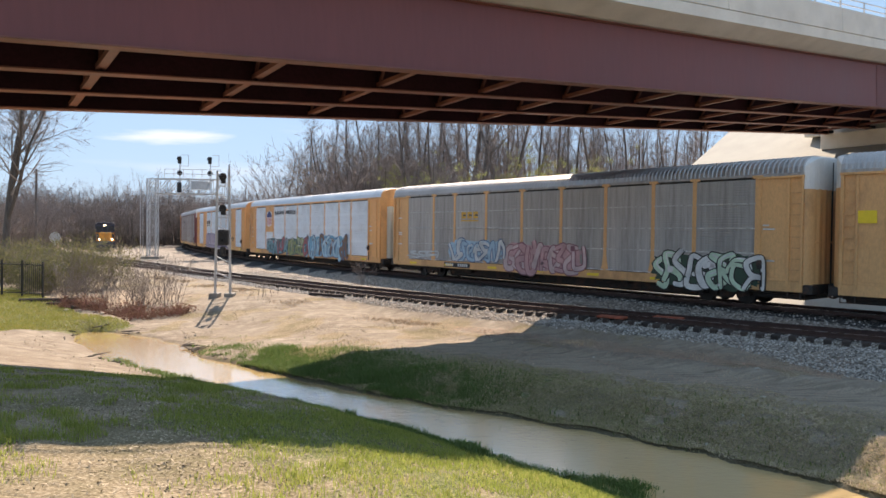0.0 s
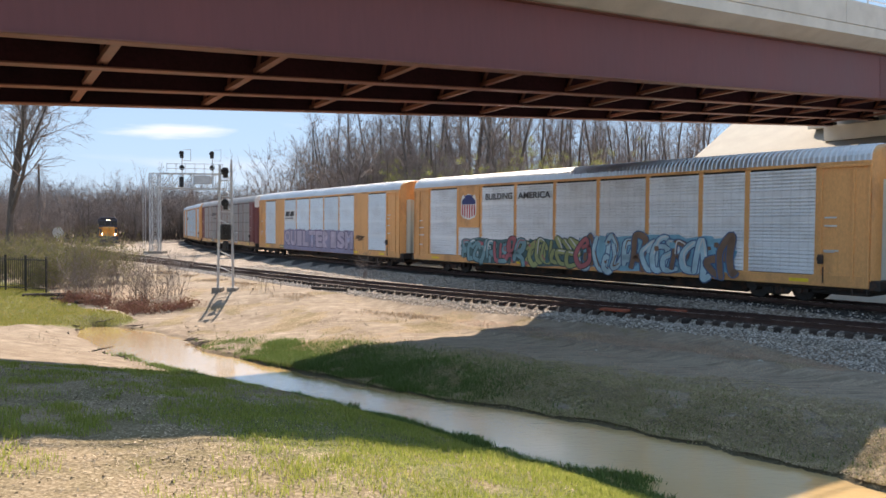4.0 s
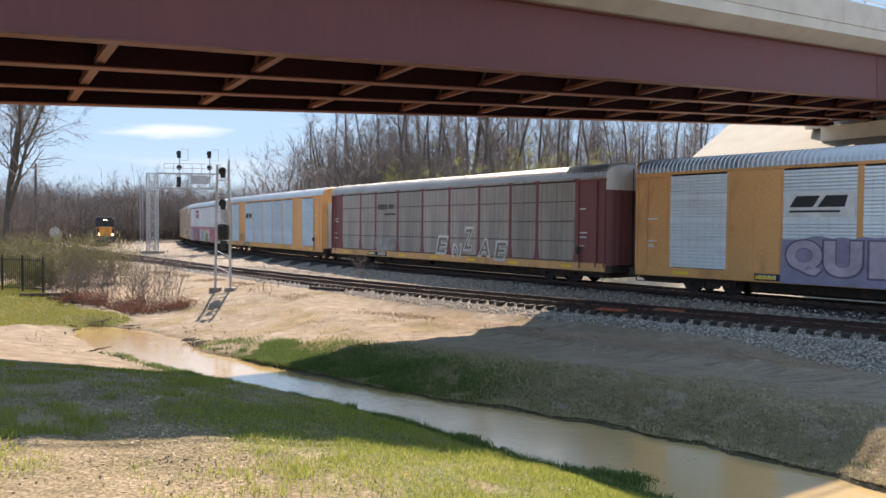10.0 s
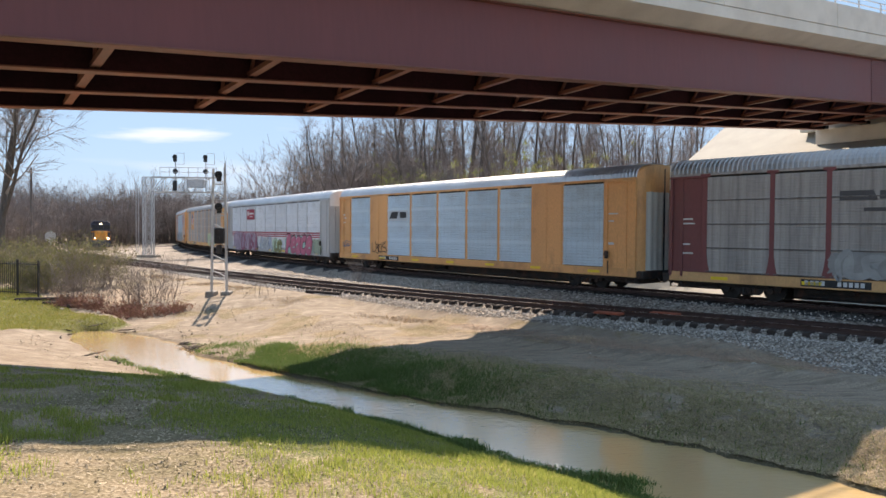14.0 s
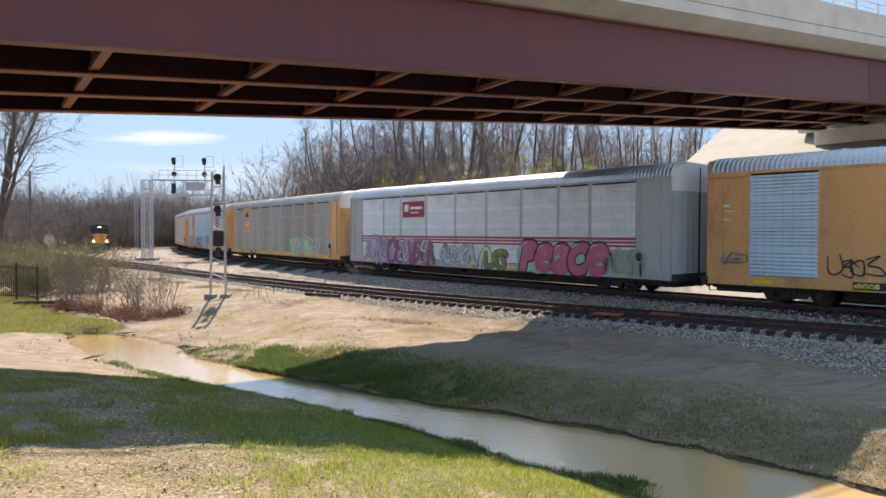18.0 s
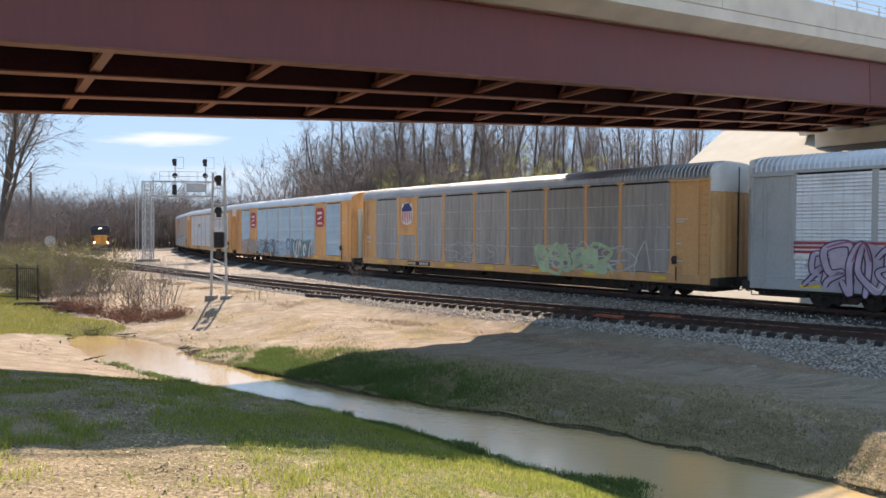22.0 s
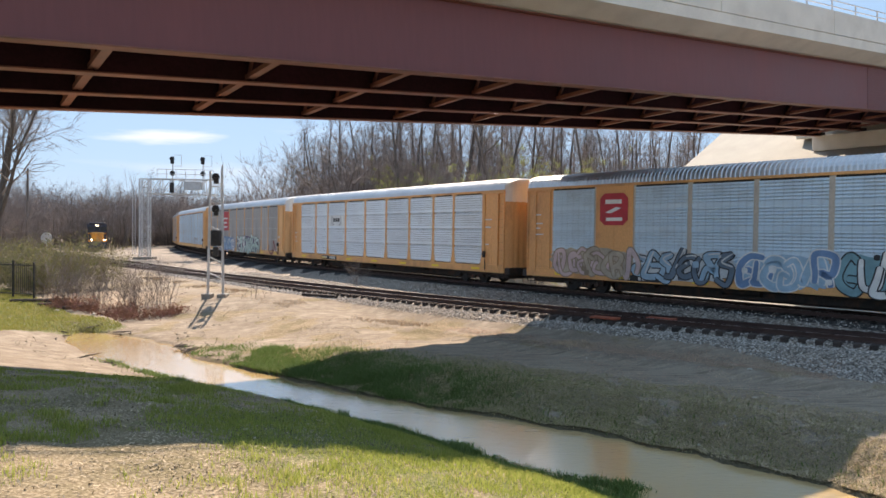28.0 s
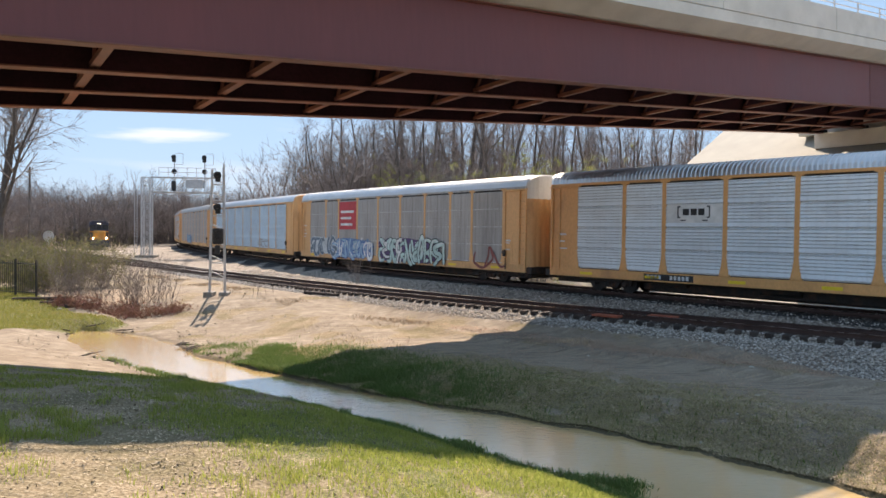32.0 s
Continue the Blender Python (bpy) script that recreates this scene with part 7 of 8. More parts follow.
graffiti(I, 1.5, 6.2, 0.9, 2.15, flat("sand_spray", (0.42, 0.36, 0.28)), flat("pale_pink_spray", (0.55, 0.42, 0.42)), flat("sand_dark_spray", (0.26, 0.2, 0.14)), 41, width=0.2)
graffiti(I, 6.3, 10.8, 0.9, 2.1, flat("pale_spray", (0.52, 0.56, 0.57)), flat("slate_spray", (0.12, 0.17, 0.22)), INK, 42, gloss=flat("sky_blue_spray", (0.3, 0.46, 0.58)))
graffiti(I, 11.2, 14.6, 0.85, 2.1, flat("sky_blue_spray", (0.30, 0.46, 0.58)), flat("denim_spray", (0.14, 0.25, 0.42)), flat("emblem_white", (0.7, 0.7, 0.68)), 43)
graffiti(I, 15.0, 19.4, 0.85, 2.2, flat("teal_spray", (0.16, 0.32, 0.36)), flat("emblem_white", (0.7, 0.7, 0.68)), INK, 44)
marks(I, 17)
# J: white plate with bracket mark
J = c_[9]
sheet("mark_panel", [rect(6.3, 8.85, 3.3, 4.1)], flat("emblem_white", (0.7, 0.7, 0.68)), J, NEAR_Y + 0.012, "white plate with a bracketed black mark")
sheet("mark_shape", [rect(6.8, 6.86, 3.5, 4.02), rect(6.8, 6.95, 3.96, 4.02), rect(6.8, 6.95, 3.5, 3.56), rect(8.24, 8.3, 3.5, 4.02), rect(8.15, 8.3, 3.96, 4.02), rect(8.15, 8.3, 3.5, 3.56),
                     rect(7.05, 7.35, 3.62, 3.9), rect(7.42, 7.7, 3.62, 3.9), rect(7.77, 8.05, 3.62, 3.9), rect(6.95, 7.2, 3.38, 3.43), rect(7.95, 8.2, 3.38, 3.43)], INK, J, NEAR_Y + 0.009)
marks(J, 18)
# K: red sign, blue and mint pieces
K = c_[10]
sheet("red_sign", [rect(6.3, 8.85, 2.9, 4.95)], flat("sign_bright_red", (0.50, 0.05, 0.06)), K, NEAR_Y, "red sign with three white lines")
sheet("sign_line", [rect(6.55, 8.5, 4.12, 4.3), rect(6.55, 8.1, 3.65, 3.83), rect(6.55, 8.3, 3.18, 3.36)], flat("emblem_white", (0.7, 0.7, 0.68)), K, NEAR_Y - 0.003)
graffiti(K, 1.6, 5.6, 1.0, 2.3, flat("pale_spray", (0.52, 0.56, 0.57)), flat("slate_spray", (0.12, 0.17, 0.22)), flat("pale_spray", (0.52, 0.56, 0.57)), 51)
graffiti(K, 5.2, 11.2, 0.85, 2.15, flat("denim_spray", (0.14, 0.25, 0.42)), flat("sky_blue_spray", (0.30, 0.46, 0.58)), flat("royal_blue_spray", (0.04, 0.12, 0.36)), 52, gloss=flat("emblem_white", (0.7, 0.7, 0.68)))
graffiti(K, 12.0, 19.2, 0.75, 2.3, flat("purple_spray", (0.10, 0.06, 0.15)), flat("mint_pale_spray", (0.46, 0.62, 0.58)), INK, 53, gloss=flat("emblem_white", (0.7, 0.7, 0.68)))
graffiti(K, 22.3, 24.7, 0.8, 1.9, None, flat("brick_red_spray", (0.26, 0.08, 0.07)), None, 54, width=0.16)
marks(K, 19)
graffiti(c_[11], 17, 20, 1.2, 2.0, None, flat("faint_pale_spray", (0.33, 0.33, 0.32)), None, 55, width=0.1)
graffiti(c_[12], 7, 12, 0.9, 2.0, flat("denim_spray", (0.14, 0.25, 0.42)), flat("sky_blue_spray", (0.30, 0.46, 0.58)), None, 56)


# ---------------------------------------------------------------- loose cover: grass, straw, stones
M_GRASS = leafy("young_grass", (0.31, 0.36, 0.085), 0.6)
M_LAWN = leafy("mown_lawn", (0.30, 0.31, 0.085), 0.4)
M_WEED = leafy("olive_weeds", (0.42, 0.38, 0.19), 0.3, 0.5)
M_HUSK = material("pale_dead_leaves", (0.46, 0.36, 0.25), 0.9, 0, 0.25, 2, 0, 30, island=True)
M_RANK = leafy("rank_grass", (0.15, 0.225, 0.07), 0.4)
M_LITTER = material("dead_leaves", (0.42, 0.265, 0.19), 0.9, 0, 0.3, 2, 0, 30, island=True)
M_CLOD = material("dry_soil_clod", (0.38, 0.31, 0.23), 0.95, 0, 0.3, 3, 0, 30, island=True, obj_random=0.4)
M_CHIP = material("straw_and_chips", (0.33, 0.262, 0.175), 0.9, 0, 0.3, 2, 0, 30, island=True, obj_random=0.45)


def stuff(name, verts, faces, mat, label, category):
    me = bpy.data.meshes.new(name)
    me.from_pydata(np.asarray(verts).tolist(), [], np.asarray(faces).tolist())
    me.materials.append(mat)
    return tagged(new(name, me), label, category, kind="stuff")


def blades(rng, x, y, h, w):
    """A bent, tapered blade (two triangles' worth) at each place."""
    n = len(x)
    z = ground_z(x, y)
    t = rng.uniform(0, 2 * np.pi, n)
    lean = rng.normal(0, 0.35, (n, 2)) * h[:, None]
    cx, sx = np.cos(t) * w, np.sin(t) * w
    v = np.empty((n, 5, 3))
    v[:, 0] = np.stack([x - cx, y - sx, z - 0.01], 1)
    v[:, 1] = np.stack([x + cx, y + sx, z - 0.01], 1)
    v[:, 2] = np.stack([x + cx * 0.7 + lean[:, 0] * 0.35, y + sx * 0.7 + lean[:, 1] * 0.35, z + h * 0.6], 1)
    v[:, 3] = np.stack([x - cx * 0.7 + lean[:, 0] * 0.35, y - sx * 0.7 + lean[:, 1] * 0.35, z + h * 0.6], 1)
    v[:, 4] = np.stack([x + lean[:, 0], y + lean[:, 1], z + h], 1)
    k = np.arange(n)[:, None] * 5
    return v.reshape(-1, 3), np.concatenate([k + [0, 1, 2], k + [0, 2, 3], k + [3, 2, 4]], 0)


def leaves(rng, x, y, ln, wd, tilt, lift=0.01):
    """A small pointed leaf, bent along its midrib and lying at a random tilt, at each place."""
    n = len(x)
    z = ground_z(x, y) + lift
    t = rng.uniform(0, 2 * np.pi, n)
    c, s = np.cos(t), np.sin(t)
    tip, roll = rng.normal(0, tilt, n) * ln, np.abs(rng.normal(0, tilt, n)) * wd
    v = np.empty((n, 4, 3))
    for k, (p, q) in enumerate(((-1, 0), (0.1, -1), (1, 0), (0.1, 1))):
        v[:, k] = np.stack([x + p * ln * c - q * wd * s, y + p * ln * s + q * wd * c, z + p * tip + abs(q) * roll], 1)
    return v.reshape(-1, 3), np.arange(n * 4).reshape(n, 4)


def sample(rng, n, x0, x1, y0, y1):
    x, y = rng.uniform(x0, x1, n), rng.uniform(y0, y1, n)
    return x, y


def cover():
    rng = np.random.default_rng(4)
    x, y = sample(rng, 780000, -16, 9, 5.5, 20)
    a, b = x * E1.x + y * E1.y, x * N1.x + y * N1.y
    near, far = ditch_edges(a)
    m = masks(x, y)
    patch = m["grass"] + 0.30 * vnoise(x, y, 0.6, 30) + 0.30 * vnoise(x, y, 1.3, 31) + 0.22 * vnoise(x, y, 3.3, 32)
    tuft = vnoise(x, y, 0.9, 33) * 0.5 + vnoise(x, y, 2.6, 34) * 0.5
    keep = (b < near - 0.15) & (a > -18.3 + 1.5 * vnoise(x, y, 0.8, 39)) & ((patch > 0.12 + 0.95 * rng.random(len(x))) | ((tuft > 0.46) & (rng.random(len(x)) < 0.4)))
    x, y, tuft = x[keep], y[keep], tuft[keep]
    h = rng.uniform(0.025, 0.08, len(x)) * (1 + 1.1 * np.clip(tuft, 0, 1))
    stuff("grass", *blades(rng, x, y, h, rng.uniform(0.0035, 0.007, len(x))), M_GRASS, "young bright green grass growing through straw", "grass")
    # rank grass on the water's edges and the far bank
    a = np.where(rng.random(150000) < 0.45, rng.uniform(-22, -11, 150000), rng.uniform(-26, 8, 150000))
    near, far = ditch_edges(a)
    side = rng.random(len(a)) < 0.45
    d = np.abs(rng.normal(0, 1, len(a)))
    b = np.where(side, near - 0.02 - d * 0.22, far + 0.04 + d * 1.1)
    x, y = a * E1.x + b * N1.x, a * E1.y + b * N1.y
    keep = (vnoise(x, y, 0.9, 41) + 0.7 * vnoise(x, y, 2.7, 43) > -0.75 + 1.2 * rng.random(len(a))) & ((a > -24) | (rng.random(len(a)) < 0.1)) & (~side | (a > -18.5) | (rng.random(len(a)) < 0.12)) & (side | (rng.random(len(a)) > 0.93 * smooth(a, -14.5, -10)))
    x, y = x[keep], y[keep]
    h = rng.uniform(0.05, 0.17, len(x)) * (0.7 + 0.6 * np.clip(vnoise(x, y, 1.2, 42) + 0.5, 0, 1))
    stuff("bank_grass", *blades(rng, x, y, h, rng.uniform(0.006, 0.012, len(x))), M_RANK, "rank grass on the banks of the ditch", "grass")
    # ragged tufts hanging over the near brink, and clumps standing in the water
    verts, faces, k0 = [], [], 0
    for a0, off, hh in [(-19.5 + 0.27 * k, rng.uniform(-0.38, 0.35), rng.uniform(0.07, 0.25) * (1.0 if k < 40 else 0.6)) for k in range(62)] + [(-6.1, -0.75, 0.15), (-5.8, -0.55, 0.17), (-6.5, -0.4, 0.18), (-5.9, -0.95, 0.13), (-6.4, -0.75, 0.14), (-6.9, -0.45, 0.15), (-7.3, -0.3, 0.16)]:
        m_ = 240
        ta = a0 + rng.normal(0, 0.15, m_)
        tb = ditch_edges(ta)[0] - off + rng.normal(0, 0.09, m_)
        v_, f_ = blades(rng, ta * E1.x + tb * N1.x, ta * E1.y + tb * N1.y, hh * rng.uniform(0.5, 1.2, m_), rng.uniform(0.006, 0.011, m_))
        v_ = v_.copy()
        if off < 0:
            base = v_.reshape(-1, 5, 3)
            base[:, :, 2] += np.maximum(0, WATER_Z - 0.02 - base[:, 0, 2])[:, None]
        verts.append(v_)
        faces.append(f_ + k0)
        k0 += len(v_)
    stuff("brink_tufts", np.concatenate(verts), np.concatenate(faces), M_RANK, "ragged dark grass tufts on the brink of the ditch", "grass")
    # weedy cover of the far bank
    a = np.concatenate([rng.uniform(-21, 9, 170000), rng.uniform(-15, 4, 150000)])
    near, far = ditch_edges(a)
    b = far + 0.05 + np.abs(rng.normal(0.0, 2.2, len(a)))
    x, y = a * E1.x + b * N1.x, a * E1.y + b * N1.y
    ds = SID_R - np.hypot(x - SID_C.x, y - SID_C.y)
    keep = (ds < -5.0) & (b - far < 4.6 + 0.8 * vnoise(a, b, 0.6, 71)) & (vnoise(x, y, 1.4, 72) + 0.5 * vnoise(x, y, 4.0, 74) > -1.0 + 0.85 * rng.random(len(a)))
    x, y, a = x[keep], y[keep], a[keep]
    dry = rng.random(len(x)) < 0.2 + 0.4 * smooth(a, -9, -2)
    for pick, name, mat, label, category in ((~dry, "bank_weeds", M_WEED, "low olive weeds on the far bank", "weeds"), (dry, "bank_litter", M_HUSK, "pale dead leaves among the weeds on the far bank", "leaf litter")):
        n = int(pick.sum())
        stuff(name, *leaves(rng, x[pick], y[pick], rng.uniform(0.012, 0.034, n), rng.uniform(0.005, 0.013, n), 0.45, rng.uniform(0.004, 0.035, n)), mat, label, category)
    # pale dead stems strewn over the far bank, thicker towards its dry end
    a = np.concatenate([rng.uniform(-16, 6, 9000), rng.uniform(-5, 8, 9000)])
    b = ditch_edges(a)[1] + rng.uniform(0.2, 5.2, len(a))
    x, y = a * E1.x + b * N1.x, a * E1.y + b * N1.y
    keep = (SID_R - np.hypot(x - SID_C.x, y - SID_C.y) < -4.6) & (vnoise(x, y, 0.9, 73) > -0.7 + 1.2 * rng.random(len(a)))
    x, y = x[keep], y[keep]
    n = len(x)
    v, f = blades(rng, x, y, rng.uniform(0.02, 0.05, n), rng.uniform(0.003, 0.006, n))
    v = v.reshape(n, 5, 3)
    t, ln = rng.uniform(0, 2 * np.pi, n), rng.uniform(0.06, 0.24, n)
    for k, u in ((2, 0.6), (3, 0.6), (4, 1.0)):
        v[:, k, 0] += np.cos(t) * ln * u
        v[:, k, 1] += np.sin(t) * ln * u
    stuff("dead_stems", v.reshape(-1, 3), f, M_DRY, "pale dead stems lying on the far bank", "straw")
    # lawn at the left
    x, y = sample(rng, 90000, -32, -13, 27, 41)
    keep = masks(x, y)["grass"] + 0.2 * vnoise(x, y, 0.8, 51) > 0.55
    x, y = x[keep], y[keep]
    stuff("lawn_grass", *blades(rng, x, y, rng.uniform(0.05, 0.12, len(x)), rng.uniform(0.008, 0.014, len(x))), M_LAWN, "sunlit olive-green lawn by the fence", "grass")
    # dry weeds along the toe of the ballast
    s = rng.uniform(-30, 16, 16000)
    o = -rng.normal(4.3, 0.5, len(s))
    ang = SID_HEAD - np.pi / 2 + s / SID_R
    x, y = SID_C.x + (SID_R - o) * np.cos(ang), SID_C.y + (SID_R - o) * np.sin(ang)
    keep = vnoise(s, o, 0.5, 61) > 0.05 + 0.35 * rng.random(len(s))
    x, y = x[keep], y[keep]
    stuff("dry_weeds", *blades(rng, x, y, rng.uniform(0.05, 0.15, len(x)), rng.uniform(0.005, 0.01, len(x))), M_DRY, "dry tan weeds along the ballast", "weeds")
    # straw and wood chips on the near slope
    x, y = sample(rng, 70000, -13, 7, 5, 15)
    a, b = x * E1.x + y * E1.y, x * N1.x + y * N1.y
    near, far = ditch_edges(a)
    keep = (b < near - 1.2) & (masks(x, y)["grass"] + 0.3 * vnoise(x, y, 1.1, 31) < 0.62) & (vnoise(x, y, 0.8, 35) + 0.5 * vnoise(x, y, 2.3, 36) > -0.5 + 0.9 * rng.random(len(x)))
    x, y = x[keep], y[keep]
    n = len(x)
    z = ground_z(x, y) + 0.006
    t, ln, wd = rng.uniform(0, np.pi, n), rng.uniform(0.008, 0.034, n), rng.uniform(0.003, 0.010, n)
    c, s_ = np.cos(t), np.sin(t)
    tip = rng.normal(0, 0.009, n)
    v = np.empty((n, 4, 3))
    for k, (p, q) in enumerate(((-1, -1), (1, -1), (1, 1), (-1, 1))):
        v[:, k] = np.stack([x + p * ln * c - q * wd * s_, y + p * ln * s_ + q * wd * c, z + p * tip + q * 0.001], 1)
    stuff("straw", v.reshape(-1, 3), np.arange(n * 4).reshape(n, 4), M_CHIP, "scattered straw and wood chips on the slope", "straw")
    # curled dead leaves on the near slope
    x, y = sample(rng, 30000, -13, 7, 5, 16)
    a, b = x * E1.x + y * E1.y, x * N1.x + y * N1.y
    keep = (b < ditch_edges(a)[0] - 0.9) & (vnoise(x, y, 0.6, 37) + 0.6 * vnoise(x, y, 2.0, 38) > 0.1 + 0.8 * rng.random(len(x)))
    x, y = x[keep], y[keep]
    n = len(x)
    stuff("fallen_leaves", *leaves(rng, x, y, rng.uniform(0.012, 0.032, n), rng.uniform(0.007, 0.017, n), 0.22, 0.006), M_HUSK, "curled pale brown dead leaves on the near slope", "leaf litter")
    # dead leaves and twigs on the bank below the ballast
    n = 90000
    s, o = rng.uniform(-26, 14, n), -rng.uniform(2.3, 8.5, n)
    ang = SID_HEAD - np.pi / 2 + s / SID_R
    x, y = SID_C.x + (SID_R - o) * np.cos(ang), SID_C.y + (SID_R - o) * np.sin(ang)
    a, b = x * E1.x + y * E1.y, x * N1.x + y * N1.y
    dens = np.exp(-((o + 4.0) / 1.0) ** 2) + 0.08 + 0.45 * vnoise(x, y, 0.8, 81)
    keep = (a > -24) & (dens * smooth(a, -22, -15) > rng.random(n) * 1.1) & (b > ditch_edges(a)[1] + 0.5)
    x, y = x[keep], y[keep]
    n = len(x)
    stuff("leaf_litter", *leaves(rng, x, y, rng.uniform(0.014, 0.038, n), rng.uniform(0.007, 0.018, n), 0.4, 0.008), M_LITTER, "brown dead leaves and twigs on the bank below the ballast", "leaf litter")
    # clods and crumbs on the bare bank, dark twigs washed up along the water
    n = 8000
    a, b = rng.uniform(-36, -15, n), rng.uniform(8.5, 25, n)
    near, far = ditch_edges(a)
    x, y = a * E1.x + b * N1.x, a * E1.y + b * N1.y
    keep = ((b > far + 0.1) | ((b < near - 0.1) & (a < -20))) & (vnoise(x, y, 0.55, 91) + 0.6 * vnoise(x, y, 1.9, 92) > 0.1 + 0.9 * rng.random(n)) & (SID_R - np.hypot(x - SID_C.x, y - SID_C.y) < -3.2)
    x, y = x[keep], y[keep]
    n = len(x)
    r = rng.uniform(0.012, 0.04, n) * np.where(rng.random(n) < 0.06, 2.0, 1.0)
    base = np.array([(1, 0, 0), (0, 1, 0), (-1, 0, 0), (0, -1, 0), (0, 0, 0.7), (0, 0, -0.6)])
    v = base[None] * r[:, None, None] * rng.uniform(0.6, 1.3, (n, 6, 1)) + np.stack([x, y, ground_z(x, y) + 0.006], 1)[:, None]
    tri = np.array([(0, 1, 4), (1, 2, 4), (2, 3, 4), (3, 0, 4), (1, 0, 5), (2, 1, 5), (3, 2, 5), (0, 3, 5)])
    stuff("dirt_clods", v.reshape(-1, 3), (np.arange(n)[:, None, None] * 6 + tri[None]).reshape(-1, 3), M_CLOD, "crumbs and clods of dry soil on the bank", "soil")
    # ballast stones on the siding's shoulder and between the rails
    n = 46000
    s = rng.uniform(-34, 15, n)
    o = np.where(rng.random(n) < 0.75, -rng.uniform(0.6, 5.2, n), rng.uniform(-0.6, 6.0, n))
    ang = SID_HEAD - np.pi / 2 + s / SID_R
    x, y = SID_C.x + (SID_R - o) * np.cos(ang), SID_C.y + (SID_R - o) * np.sin(ang)
    keep = (masks(x, y)["gravel"] + 0.3 * rng.random(n) > 0.6) & (np.abs(np.abs(o) - 0.7535) > 0.12)
    x, y = x[keep], y[keep]
    n = len(x)
    z = ground_z(x, y) + 0.012
    r = rng.uniform(0.02, 0.05, n)
    base = np.array([(1, 0, 0), (0, 1, 0), (-1, 0, 0), (0, -1, 0), (0, 0, 0.75), (0, 0, -0.6)])
    v = base[None] * r[:, None, None] * rng.uniform(0.6, 1.3, (n, 6, 1))
    t = rng.uniform(0, 2 * np.pi, n)
    c, s_ = np.cos(t)[:, None], np.sin(t)[:, None]
    v = np.stack([v[..., 0] * c - v[..., 1] * s_ + x[:, None], v[..., 0] * s_ + v[..., 1] * c + y[:, None], v[..., 2] + z[:, None]], 2)
    tri = np.array([(0, 1, 4), (1, 2, 4), (2, 3, 4), (3, 0, 4), (1, 0, 5), (2, 1, 5), (3, 2, 5), (0, 3, 5)])
    stuff("ballast_stones", v.reshape(-1, 3), (np.arange(n)[:, None, None] * 6 + tri[None]).reshape(-1, 3), M_BALLAST, "loose grey ballast stones along the siding", "gravel")


cover()


# ---------------------------------------------------------------- boards, rocks and litter
def boards():
    p, h = siding_at(6.6)
    for s, o in ((5.6, -1.0), (7.3, 0.35)):
        p, h = siding_at(s, o)
        root = tagged(new("orange_board", from_bm(bm_box(-0.55, 0.55, -0.22, 0.22, -0.17, -0.09, bev=0.012), "orange_board")), "faded orange painted board lying in the siding", "board")
        root.data.materials.append(M_TIE_RED)
        root.matrix_basis = pose(p.x, p.y, SID_Z + 0.02, 0, 0, h + 3)
    p, h = siding_at(-10.6, -2.2)
    ob = tagged(new("old_tie", from_bm(bm_box(-1.2, 1.2, -0.11, 0.11, 0, 0.2, bev=0.02), "old_tie")), "discarded dark timber tie beside the siding", "timber")
    ob.data.materials.append(M_TIE)
    ob.matrix_basis = pose(p.x, p.y, gz(p.x, p.y) - 0.03, 0, 0, h + 12)


def rock(name, x, y, r, seed, label, mat):
    rnd = random.Random(seed)
    bm = bmesh.new()
    bmesh.ops.create_icosphere(bm, subdivisions=2, radius=1)
    for v in bm.verts:
        k = 1 + 0.22 * noise.noise(v.co * 1.7 + Vector((seed, 0, 0))) + rnd.uniform(-0.04, 0.04)
        v.co = Vector((v.co.x * r * 1.25 * k, v.co.y * r * k, max(-0.3 * r, v.co.z * r * 0.72 * k)))
    ob = tagged(new(name, from_bm(bm, name)), label, "rock")
    ob.data.materials.append(mat)
    ob.matrix_basis = pose(x, y, gz(x, y) + 0.12 * r, 0, 0, seed * 50)


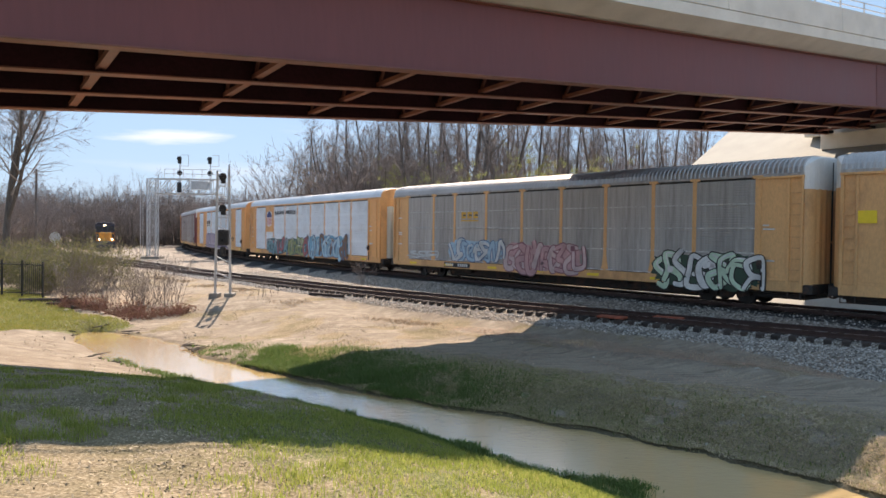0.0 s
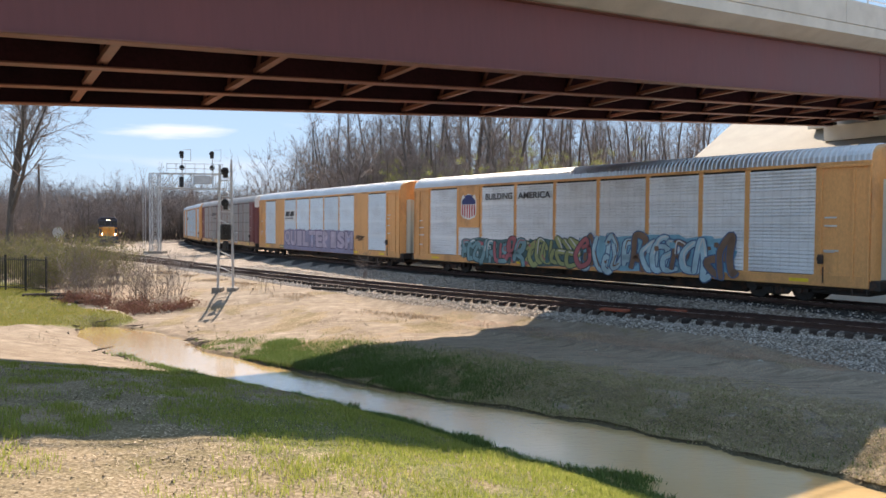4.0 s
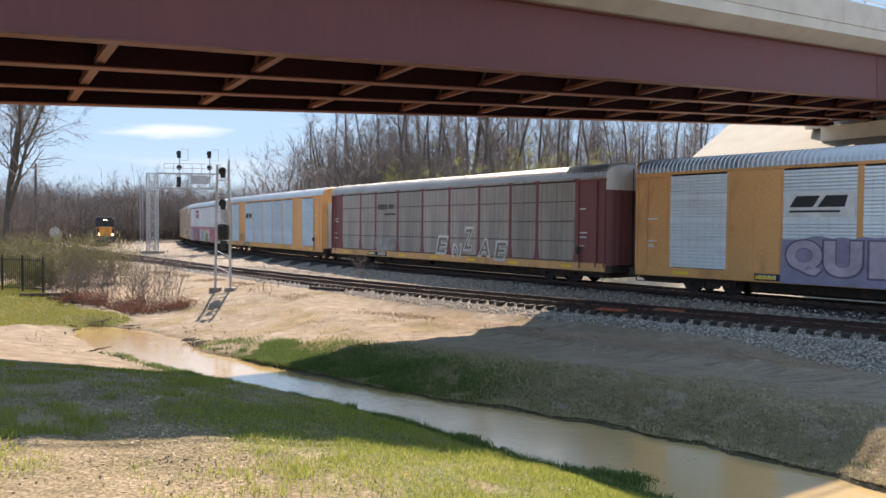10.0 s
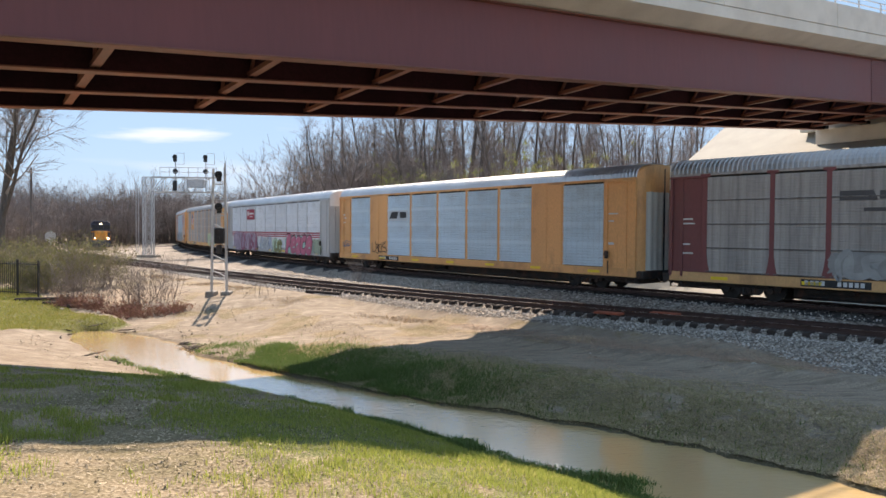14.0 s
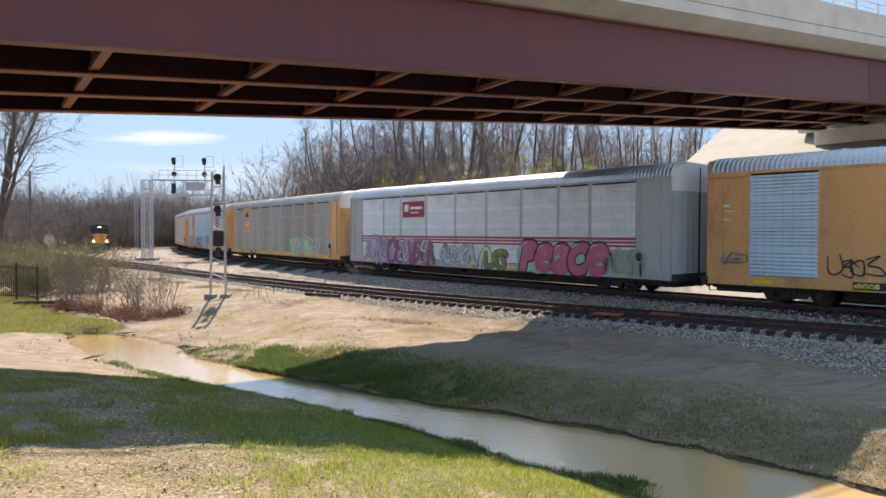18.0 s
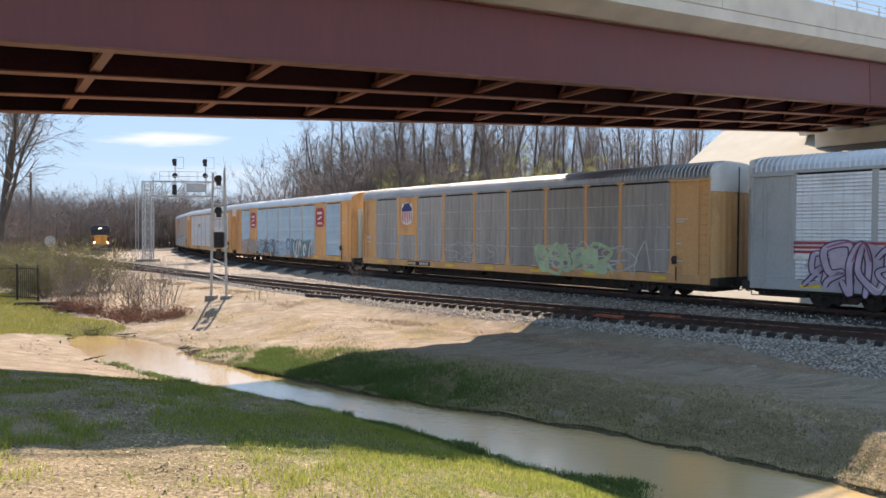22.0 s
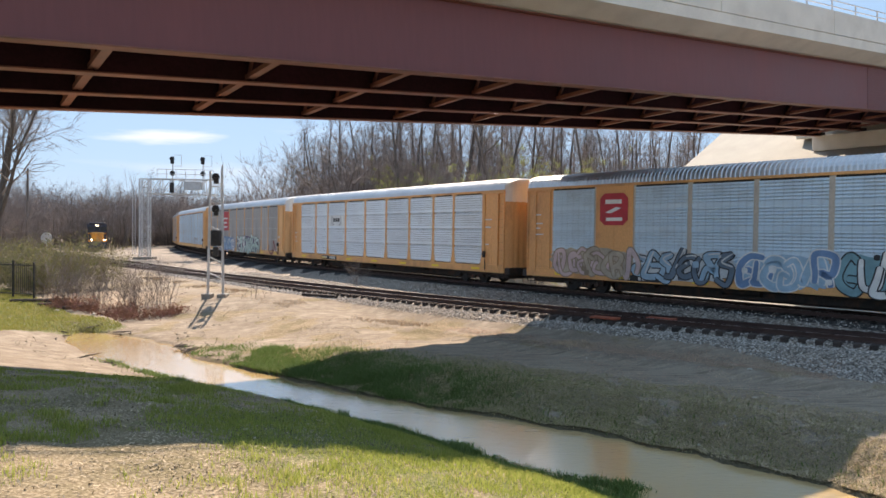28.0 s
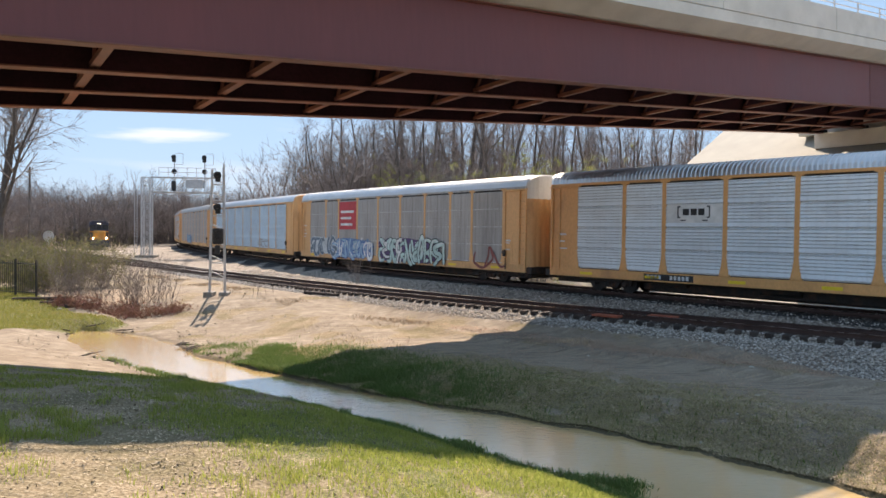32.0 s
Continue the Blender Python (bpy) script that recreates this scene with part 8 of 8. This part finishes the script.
def washed_twigs():
    rnd = random.Random(12)
    for k in range(26):
        a = rnd.choice((rnd.uniform(-26.5, -22.5), rnd.uniform(-26, -21), rnd.uniform(-33, -30)))
        n_, f_ = (float(v[0]) for v in ditch_edges(np.array([a])))
        b = (f_ + rnd.uniform(-0.1, 0.35)) if (a < -22.4 and rnd.random() < 0.6) else n_ - rnd.uniform(-0.1, 0.5)
        x, y, ln = a * E1.x + b * N1.x, a * E1.y + b * N1.y, rnd.uniform(0.15, 0.5)
        bm = bmesh.new()
        cyl(bm, (-ln, 0, 0), (0, rnd.uniform(-0.06, 0.06), 0.02), 0.02, 0.028, 6)
        cyl(bm, (0, 0, 0.02), (ln, rnd.uniform(-0.15, 0.15), rnd.uniform(0, 0.08)), 0.026, 0.01, 6)
        ob = tagged(new("dead_branch", from_bm(bm, "dead_branch")), "dark dead branch washed up by the water", "branch", "washed-up branches")
        ob.data.materials.append(M_TIE)
        ob.matrix_basis = pose(x, y, max(gz(x, y), WATER_Z) + 0.01, 0, 0, rnd.uniform(0, 180))


washed_twigs()
boards()
for x_, y_, h_, n_ in ((-20.2, 36.2, 22, 1.3), (-18.6, 35.6, 14, 1.2), (-17.6, 35.2, 40, 0.8)):
    ob_ = tagged(new("dead_log", from_bm(bm_box(-n_, n_, -0.11, 0.11, -0.02, 0.2, bev=0.05), "dead_log")), "dark rotting log at the edge of the brush", "log")
    ob_.data.materials.append(M_TIE)
    ob_.matrix_basis = pose(x_, y_, gz(x_, y_) - 0.02, 0, 0, h_)
M_ROCK = material("pale_limestone", (0.46, 0.43, 0.36), 0.9, 0, 0.2, 3, 0.4, 20)
rock("boulder", -17.7, 36.0, 0.46, 3, "pale limestone boulder at the edge of the brush", M_ROCK)
for k_, (x_, y_, r_) in enumerate(((5.0, 23.0, 0.09), (8.1, 17.6, 0.12), (5.7, 15.0, 0.08), (6.9, 16.0, 0.07), (9.2, 20.4, 0.13), (-16.3, 33.9, 0.15), (-18.2, 34.2, 0.2))):
    rock("stone", x_, y_, r_ * 0.55, 20 + k_, "pale loose stone on the bank", M_ROCK)


# ---------------------------------------------------------------- what moves
def motions():
    for c, i in zip(CARS, CAR_INDEX):
        walk(c, [(t, car_pose(i, t)) for t in range(0, 33)])


motions()
